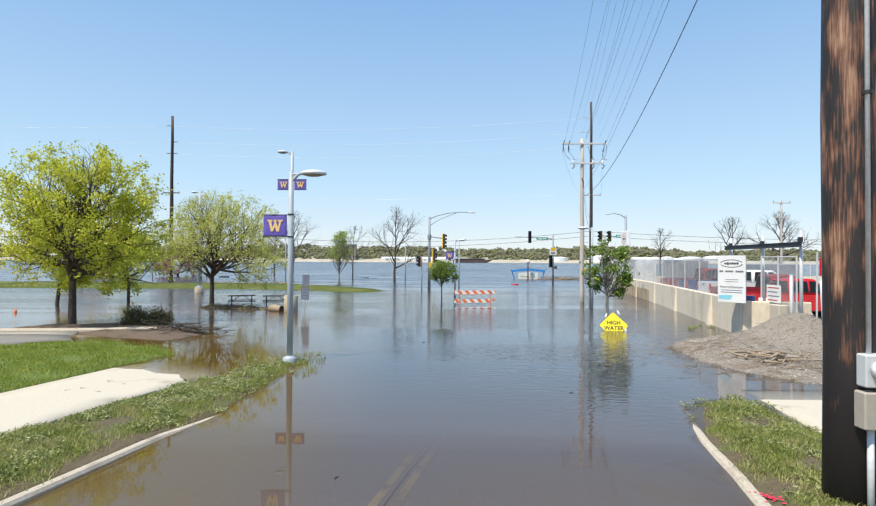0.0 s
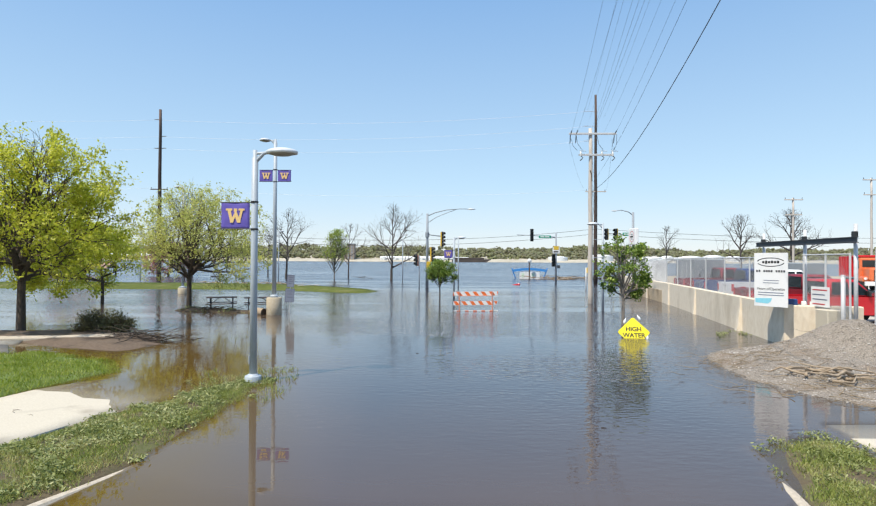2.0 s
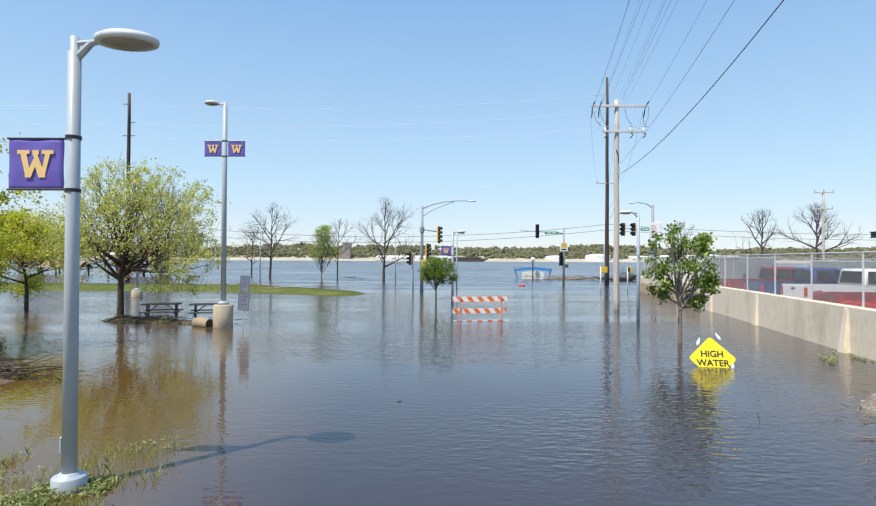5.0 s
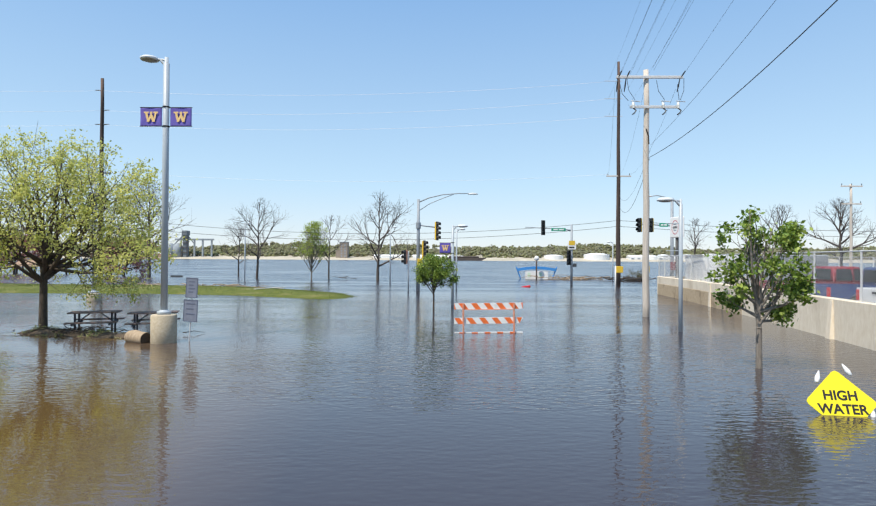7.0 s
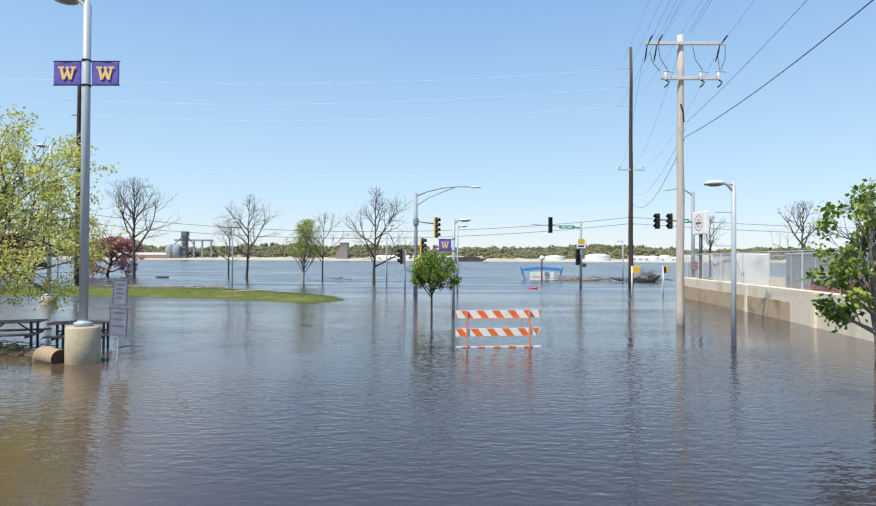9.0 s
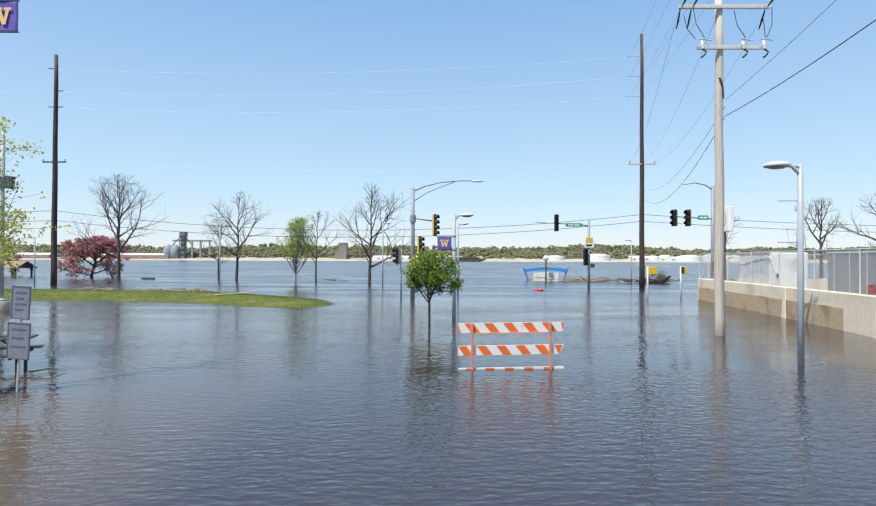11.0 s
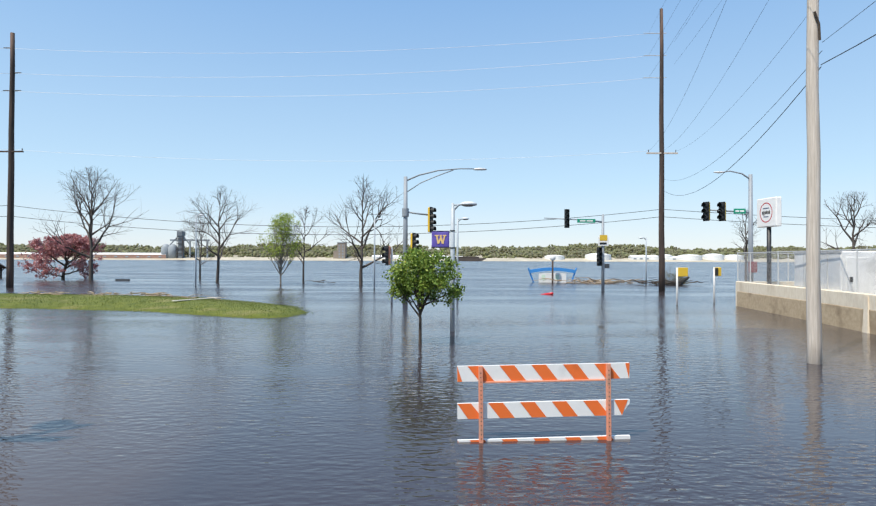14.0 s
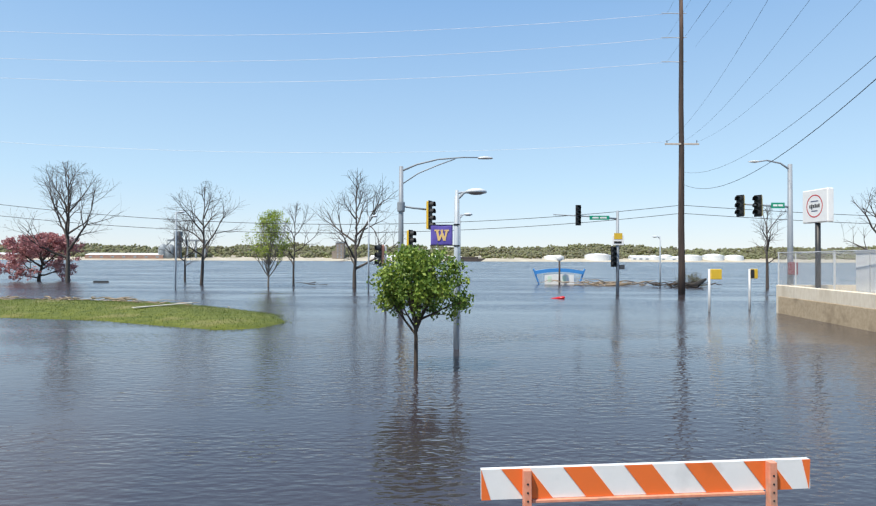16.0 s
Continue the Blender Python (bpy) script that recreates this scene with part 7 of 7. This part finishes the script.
def trailer(m, l, w, h, material, label, ribs):
    root = thing("enclosed_trailer", label, "trailer", m, "parked trailers")
    b = part("box_body", box(B(), (-w / 2, -l / 2, 0.45), (w / 2, l / 2, h), bevel=0.05), material, root)
    for i in range(ribs):
        y = -l / 2 + l * (i + 0.5) / ribs
        part("side_rib", box(B(), (-w / 2 - 0.02, y - 0.02, 0.5), (-w / 2 - 0.001, y + 0.02, h - 0.06)), M_GALV, b)
    part("roof_rail", box(B(), (-w / 2 - 0.025, -l / 2, h - 0.06), (-w / 2 + 0.05, l / 2, h + 0.02)), M_GALV, b)
    d = part("door", box(B(), (-w / 2 + 0.2, -l / 2 - 0.03, 0.55), (-w / 2 + 0.95, -l / 2 - 0.001, h - 0.25), bevel=0.008), material, b)
    part("latch", box(B(), (-w / 2 + 0.3, -l / 2 - 0.06, 1.2), (-w / 2 + 0.4, -l / 2 - 0.03, 1.4)), M_DARK, d)
    for y in (-0.5, 0.4):
        for s in (-1, 1):
            wheel(root, s * (w / 2 - 0.05), y, 0.33, 0.2)
    return root


trailer(pose(17.1, 49.2, YZ, 0, 0, -9), 3.9, 1.7, 2.4, M_TRAILER, "white enclosed cargo trailer parked behind the wall", 2)
trailer(pose(18.6, 43.8, YZ, 0, 0, -9), 5.0, 2.0, 2.4, M_GREY_PANEL, "grey box trailer parked behind the wall", 4)
trailer(pose(22.0, 38.8, YZ, 0, 0, -78), 3.6, 2.0, 2.2, M_GREY_PANEL, "grey mesh-sided trailer parked in the yard", 5)

# ---- river side things ----
ks = thing("kiosk", "blue arched park kiosk with two notice boards in the river", "kiosk", pose(12.7, 87.5, -0.45))
pts = [(-2.5 + 5.0 * i / 14, 0, 1.84 + 0.26 * math.sin(math.pi * i / 14)) for i in range(15)]
bm = B()
for (x0, _, z0), (x1, _, z1) in zip(pts, pts[1:]):
    vs = [bm.verts.new(v) for v in ((x0, -0.2, z0), (x1, -0.2, z1), (x1, 0.2, z1), (x0, 0.2, z0), (x0, -0.2, z0 - 0.36), (x1, -0.2, z1 - 0.36), (x1, 0.2, z1 - 0.36), (x0, 0.2, z0 - 0.36))]
    for f in ((0, 1, 2, 3), (4, 5, 6, 7), (0, 1, 5, 4), (2, 3, 7, 6)):
        bm.faces.new([vs[i] for i in f])
bmesh.ops.remove_doubles(bm, verts=bm.verts, dist=0.001)
part("arch", bm, M_BLUE, ks)
for s in (-1, 1):
    part("leg", tube(B(), [(s * 2.66, 0, 2.05), (s * 1.62, 0, -0.8)], 0.09, 8), M_BLUE, ks)
    nb = part("notice_board", box(B(), (s * 0.78 - 0.72, -0.12, 0.05), (s * 0.78 + 0.72, 0.0, 1.5), bevel=0.02), M_WHITE, ks, "white notice board")
    part("map_print", box(B(), (s * 0.75 - 0.45, -0.135, 0.7), (s * 0.75 - 0.05, -0.122, 1.3)), M_MAP, nb)
# picnic shelter standing in the river
sh = thing("picnic_shelter", "brown gabled picnic shelter with dark posts in the river", "shelter", pose(-58.2, 95.0, 0))
for sgn in (-1, 1):
    out = [(0, 2.12), (sgn * 1.9, 1.22), (sgn * 1.9, 1.12), (0, 2.0)]
    part("roof_slope", plate(B(), out, 6.2, pose(0, 0, 0, 0, 0, 90)), M_SHELTER_ROOF, sh, "brown shingled roof slope")
part("gable", plate(B(), [(-1.6, 1.3), (1.6, 1.3), (0, 2.0)], 0.08, pose(2.9, 0, 0, 0, 0, 90)), M_TWIG, sh, "dark timber gable")
for x in (-2.6, 0.0, 2.6):
    for y in (-1.45, 1.45):
        part("post", box(B(), (x - 0.09, y - 0.09, -1.0), (x + 0.09, y + 0.09, 1.35), bevel=0.01), M_TWIG, sh)
        for d in (-1, 1):
            part("brace", tube(B(), [(x, y, 0.75), (x + d * 0.55, y, 1.28)], 0.05, 6), M_TWIG, sh)
for y in (-1.45, 1.45):
    part("eave_beam", box(B(), (-3.0, y - 0.07, 1.24), (3.0, y + 0.07, 1.40)), M_TWIG, sh)

cp = thing("clock_post", "dark post with a round white face before the kiosk", "clock post", pose(12.55, 86.6, 0))
part("post", tube(B(), [(0, 0, -0.8), (0, 0, 2.4)], 0.10, 10), M_POLE_DARK, cp, "", True)
part("face", lathe(B(), [(0.30, -0.06), (0.33, 0), (0.30, 0.06), (0.02, 0.065)], 20, pose(0, -0.02, 2.72, 90)), M_WHITE, cp, "round white face", True)
fl = part("channel_marker", lathe(B(), [(0.02, -0.5), (0.09, -0.45), (0.10, 0.4), (0.02, 0.5)], 12, pose(0, 0, 0.02, 80, 0, 60)), M_TAIL, None, "", True)
tagged(fl, "orange-red plastic drum floating on its side", "traffic drum").matrix_basis = pose(8.1, 66.0, 0)
bn = thing("park_bench", "dark park bench nearly drowned in the river", "bench", pose(-34.6, 87.0, 0))
part("backrest", box(B(), (-0.8, -0.05, 0.02), (0.8, 0.0, 0.22), bevel=0.01), M_BEAM, bn)
part("seat", box(B(), (-0.9, -0.45, -0.05), (0.9, 0.0, 0.02), bevel=0.01), M_BEAM, bn)
cone = thing("traffic_cone", "small orange traffic cone in the flooded lot", "traffic cone", pose(-22.0, 29.0, -0.2))
part("cone", lathe(B(), [(0.11, 0.03), (0.025, 0.42), (0.018, 0.42)], 16), M_ORANGE, cone, "", True)
part("foot", box(B(), (-0.18, -0.18, 0), (0.18, 0.18, 0.03), bevel=0.01), M_ORANGE, cone)
fb = thing("flood_light_panel", "dark panel on the far lamp post", "panel", pose(-20.3, 46.9, 6.1))
part("panel", box(B(), (-0.65, -0.08, -0.3), (0.65, 0.08, 0.3), pose(0, 0, 0, 0, 8, -20), 0.02), M_BEAM, fb)


# ---- far bank buildings ----
def tank(x, y, r, h, material, label):
    root = thing("storage_tank", label, "storage tank", pose(x, y, 1.5), "far tanks")
    part("shell", lathe(B(), [(r, -2), (r, h), (r * 0.98, h + 0.3)], 28), material, root)
    part("roof", lathe(B(), [(r * 1.0, h), (r * 0.6, h * 1.22), (r * 0.05, h * 1.3)], 28), material, root, "", True)


def shed(x, y, w, d, h, wall_m, roof_m, label):
    root = thing("warehouse", label, "building", pose(x, y, 1.5), "far buildings")
    part("wall", box(B(), (-w / 2, 0, -2), (w / 2, d, h)), wall_m, root)
    part("roof", plate(B(), [(0, h), (d / 2, h * 1.45), (d, h)], w + 1.0, pose(0, 0, 0.02, 0, 0, 90)), roof_m, root)
    n = max(3, int(w / 14))
    for i in range(n):
        x0 = -w / 2 + w * (i + 0.5) / n
        part("window", box(B(), (x0 - 2, -0.3, h * 0.35), (x0 + 2, -0.01, h * 0.7)), M_FAR_GREY, root)


for x, r, h in ((222, 18, 8), (160, 14, 6), (300, 11, 6), (318, 9, 7), (352, 16, 7), (385, 14, 8), (414, 13, 7)):
    tank(x, 824, r, h, M_FAR_WHITE, "white domed storage tank on the far bank")
for x, w, h in ((280, 26, 7), (334, 60, 6), (-74, 50, 6), (-20, 46, 6), (14, 30, 5)):
    shed(x, 815, w, 16, h * 0.75, M_FAR_WHITE, M_FAR_WHITE, "long white shed on the far bank")
shed(-445, 812, 110, 26, 6, M_FAR_BRICK, M_FAR_WHITE, "long brick warehouse with a white roof on the far bank")
shed(-600, 812, 80, 26, 6, M_FAR_BRICK, M_FAR_WHITE, "long brick warehouse with a white roof on the far bank")
el = thing("grain_elevator", "tall grey grain elevator tower on the far bank", "grain elevator", pose(-371, 815, 1))
part("tower", box(B(), (-3, 0, -2), (2.5, 8, 36), bevel=0.3), M_FAR_TOWER, el)
part("head_house", box(B(), (-4.5, -1, 33), (3.5, 9, 40), bevel=0.4), M_FAR_TOWER, el)
for z in (8, 15, 22, 29):
    part("landing", box(B(), (-4, -1.2, z), (4, 0.2, z + 0.7)), M_FAR_DARK, el)
for x in (-4, 4):
    part("stair_leg", box(B(), (x - 0.3, -1.2, -2), (x + 0.3, -0.6, 33)), M_FAR_DARK, el)
part("grain_spout", tube(B(), [(-3, 3, 34), (-17, 4, 20)], 0.7, 8), M_FAR_TOWER, el)
part("grain_spout", tube(B(), [(2, 3, 34), (12, 4, 21)], 0.7, 8), M_FAR_TOWER, el)
for x in (12, 24, 37):
    part("gallery_leg", box(B(), (x - 1, 3.5, -2), (x + 1, 5.5, 26.5)), M_FAR_GREY, el)
for x in (-22, -12):
    part("silo", lathe(B(), [(6.5, -2), (6.5, 17), (3, 21), (0.3, 22)], 18, pose(x, 4, 0)), M_FAR_GREY, el, "", True)
part("gallery", box(B(), (-16, 3, 26), (40, 6, 28.5)), M_FAR_GREY, el)
cm = thing("warehouse", "pale brown mill tower on the far bank", "building", pose(-142, 815, 1), group="far buildings")
part("wall", box(B(), (-6, 0, -2), (5, 14, 24)), M_FAR_TAN, cm)
part("wall", box(B(), (-12, 2, -2), (-6, 12, 13)), M_FAR_TAN, cm, "lower wing")
part("roof", box(B(), (-6.4, -0.5, 24), (5.4, 14.5, 25)), M_FAR_GREY, cm)
for i in range(2):
    for j in range(5):
        part("window", box(B(), (-4.2 + i * 5, -0.2, 3 + j * 4), (-2.2 + i * 5, -0.01, 5.5 + j * 4)), M_FAR_GREY, cm)
bg = thing("barge", "dark loaded barge moored along the far bank", "barge", pose(31, 770, 0))
part("hull", plate(B(), [(-26, -0.5), (20, -0.5), (27, 3.2), (27, 4.2), (-26, 4.2)], 11), M_FAR_DARK, bg)
part("hatch", box(B(), (-23, -4, 4.2), (18, 4, 6.2), bevel=0.6), M_FAR_DARK, bg)


# ---- grass and weeds ----
def blades(name, label, poly, height, n, h, w, material, seed, keep=None, box_=None):
    rng = R(seed)
    xs, ys = [p[0] for p in poly], [p[1] for p in poly]
    x0, x1, y0, y1 = box_ or (min(xs), max(xs), min(ys), max(ys))
    pts = []
    while len(pts) < n:
        x, y = rng.uniform(x0, x1), rng.uniform(y0, y1)
        if inside(poly, x, y) and (keep is None or keep(x, y, rng)):
            pts.append((x, y, height(x, y) - 0.005))
    p = np.array(pts)
    a = rng.uniform(0, 2 * np.pi, n)
    hh = h * rng.uniform(0.5, 1.4, n)
    side = np.stack([np.cos(a), np.sin(a), np.zeros(n)], 1) * (w * rng.uniform(0.7, 1.3, n))[:, None]
    bend = rng.normal(size=(n, 3)) * (hh * 0.45)[:, None]
    bend[:, 2] = hh
    mid = p + bend * 0.5 * np.array([0.6, 0.6, 1.15])
    v = np.stack([p - side, p + side, mid + side * 0.8, p + bend, mid - side * 0.8], 1)
    return tagged(new(name, arrays_mesh(name, v.reshape(-1, 3), np.arange(5 * n).reshape(n, 5), material)), label, "grass", kind="stuff")


def patchy(s, cut, seed):
    return lambda x, y, rng: noise.noise(Vector((x * s, y * s, seed))) + rng.normal() * 0.18 > cut


def line_distance(line, x, y):
    best = 1e9
    for (ax, ay), (bx, by) in zip(line, line[1:]):
        dx, dy = bx - ax, by - ay
        f = max(0, min(1, ((x - ax) * dx + (y - ay) * dy) / (dx * dx + dy * dy)))
        best = min(best, math.hypot(x - ax - f * dx, y - ay - f * dy))
    return best


def off_kerb(line, s, cut, seed, strip=0.17):
    """Grass in patches, thin on the worn strip beside a kerb."""
    def keep(x, y, rng):
        bare = max(0.0, 1 - max(0.0, line_distance(line, x, y) - 0.12) / (strip * 2)) ** 1.5
        return noise.noise(Vector((x * s, y * s, seed))) + rng.normal() * 0.18 - 0.75 * bare > cut
    return keep


blades("verge_grass", "short tufted green grass on the verge", VERGE_L, h_verge_l, 46000, 0.06, 0.0045, M_GRASS, 51, off_kerb(KERB_L, 1.3, -0.22, 1.0), (-7.6, -3.2, 4.5, 15.9))
blades("verge_grass", "short tufted green grass on the verge", VERGE_R, h_verge_r, 30000, 0.055, 0.0045, M_GRASS, 52, off_kerb(KERB_R, 1.3, -0.2, 4.0, 0.25), (3.9, 6.9, 5.0, 12.3))
blades("drowned_grass", "thin grass blades standing in shallow water", [(-4.6, 14.0), (-2.9, 13.8), (-2.8, 15.6), (-3.6, 17.0), (-5.4, 16.6)], lambda x, y: 0.0, 900, 0.10, 0.004, M_GRASS, 55, patchy(1.6, 0.1, 2.0))
blades("lawn_grass", "short green lawn grass", LAWN_L, h_lawn, 52000, 0.075, 0.006, M_LAWN, 53, patchy(0.8, -0.3, 6.0), (-18, -7.2, 8.5, 19.4))
blades("bank_grass", "green grass on the low bank", ISLAND, h_island, 40000, 0.05, 0.009, M_BANK, 54, None, (-45, -5, 49, 65))


def weeds(name, label, poly, height, n, size, seed, keep, box_):
    rng = R(seed)
    c = []
    while len(c) < n:
        x, y = rng.uniform(box_[0], box_[1]), rng.uniform(box_[2], box_[3])
        if inside(poly, x, y) and keep(x, y, rng):
            z = max(0.0, height(x, y))
            for k in range(5):
                c.append((x + rng.normal() * 0.035, y + rng.normal() * 0.035, z + 0.015 + abs(rng.normal()) * 0.03))
    return tagged(new(name, leaves_mesh(name, np.array(c), size * 1.1, M_WEED, rng, 0.3, 0.36)), label, "weeds", kind="stuff")


weeds("weeds", "broad-leaved green weeds along the verge", VERGE_L, h_verge_l, 15000, 0.030, 61, lambda x, y, rng: noise.noise(Vector((x * 1.5, y * 1.5, 8.0))) + 0.07 * (y - 12) + rng.normal() * 0.1 - 0.5 * max(0.0, 1 - line_distance(KERB_L, x, y) / 0.8) > 0.0, (-7.4, -3.2, 5, 15.9))
weeds("weeds", "broad-leaved green weeds among the verge grass", VERGE_R, h_verge_r, 3000, 0.026, 65, lambda x, y, rng: noise.noise(Vector((x * 1.8, y * 1.8, 3.0))) + 0.05 * (y - 10) + rng.normal() * 0.1 - 0.5 * max(0.0, 1 - line_distance(KERB_R, x, y) / 0.7) > 0.05, (3.9, 6.9, 5, 12.3))
weeds("weeds", "green weeds poking out of shallow water", rounded([(-5.2, 14.8), (-3.0, 14.2), (-2.9, 16.6), (-4.0, 18.0), (-5.5, 17.0)], 1), lambda x, y: 0.0, 500, 0.022, 62, lambda x, y, rng: noise.noise(Vector((x * 1.8, y * 1.8, 2.0))) > 0.15, (-5.5, -2.9, 14, 18))
weeds("weeds", "green weeds poking out of shallow water", [(10.2, 22.6), (11.6, 22.8), (12.0, 25.5), (10.8, 25.5)], lambda x, y: 0.0, 300, 0.03, 63, lambda x, y, rng: noise.noise(Vector((x * 1.2, y * 1.2, 5.0))) > 0.1, (10.2, 12, 22.6, 25.5))
weeds("weeds", "green weeds and scrub on the island mud", TREE_ISLE, h_tree_isle, 900, 0.03, 64, lambda x, y, rng: noise.noise(Vector((x * 1.3, y * 1.3, 5.0))) > 0.0, (-14.4, -8.5, 31.4, 33.5))

# loose stones on the heap
rng = R(71)
vs, fs, i = [], [], 0
while i < 9000:
    x, y = rng.uniform(7.1, 14.5), rng.uniform(13.2, 21.3)
    if not inside(HEAP, x, y):
        continue
    r = rng.uniform(0.008, 0.026) * (1.6 if rng.random() < 0.06 else 1)
    vs.append(iv * np.array([r, r, r * 0.7]) * (1 + rng.normal(size=(len(iv), 1)) * 0.15) + np.array([x, y, h_heap(x, y) + r * 0.2]))
    fs.append(jf + i * len(iv))
    i += 1
M_STONE = leaf_mat("loose_stone", (0.17, 0.14, 0.11), (0.32, 0.275, 0.225), (0.56, 0.51, 0.45), 0.0)
tagged(new("stones", arrays_mesh("stones", np.concatenate(vs), np.concatenate(fs), M_STONE)), "loose grey and brown stones on the heap", "stones", kind="stuff")
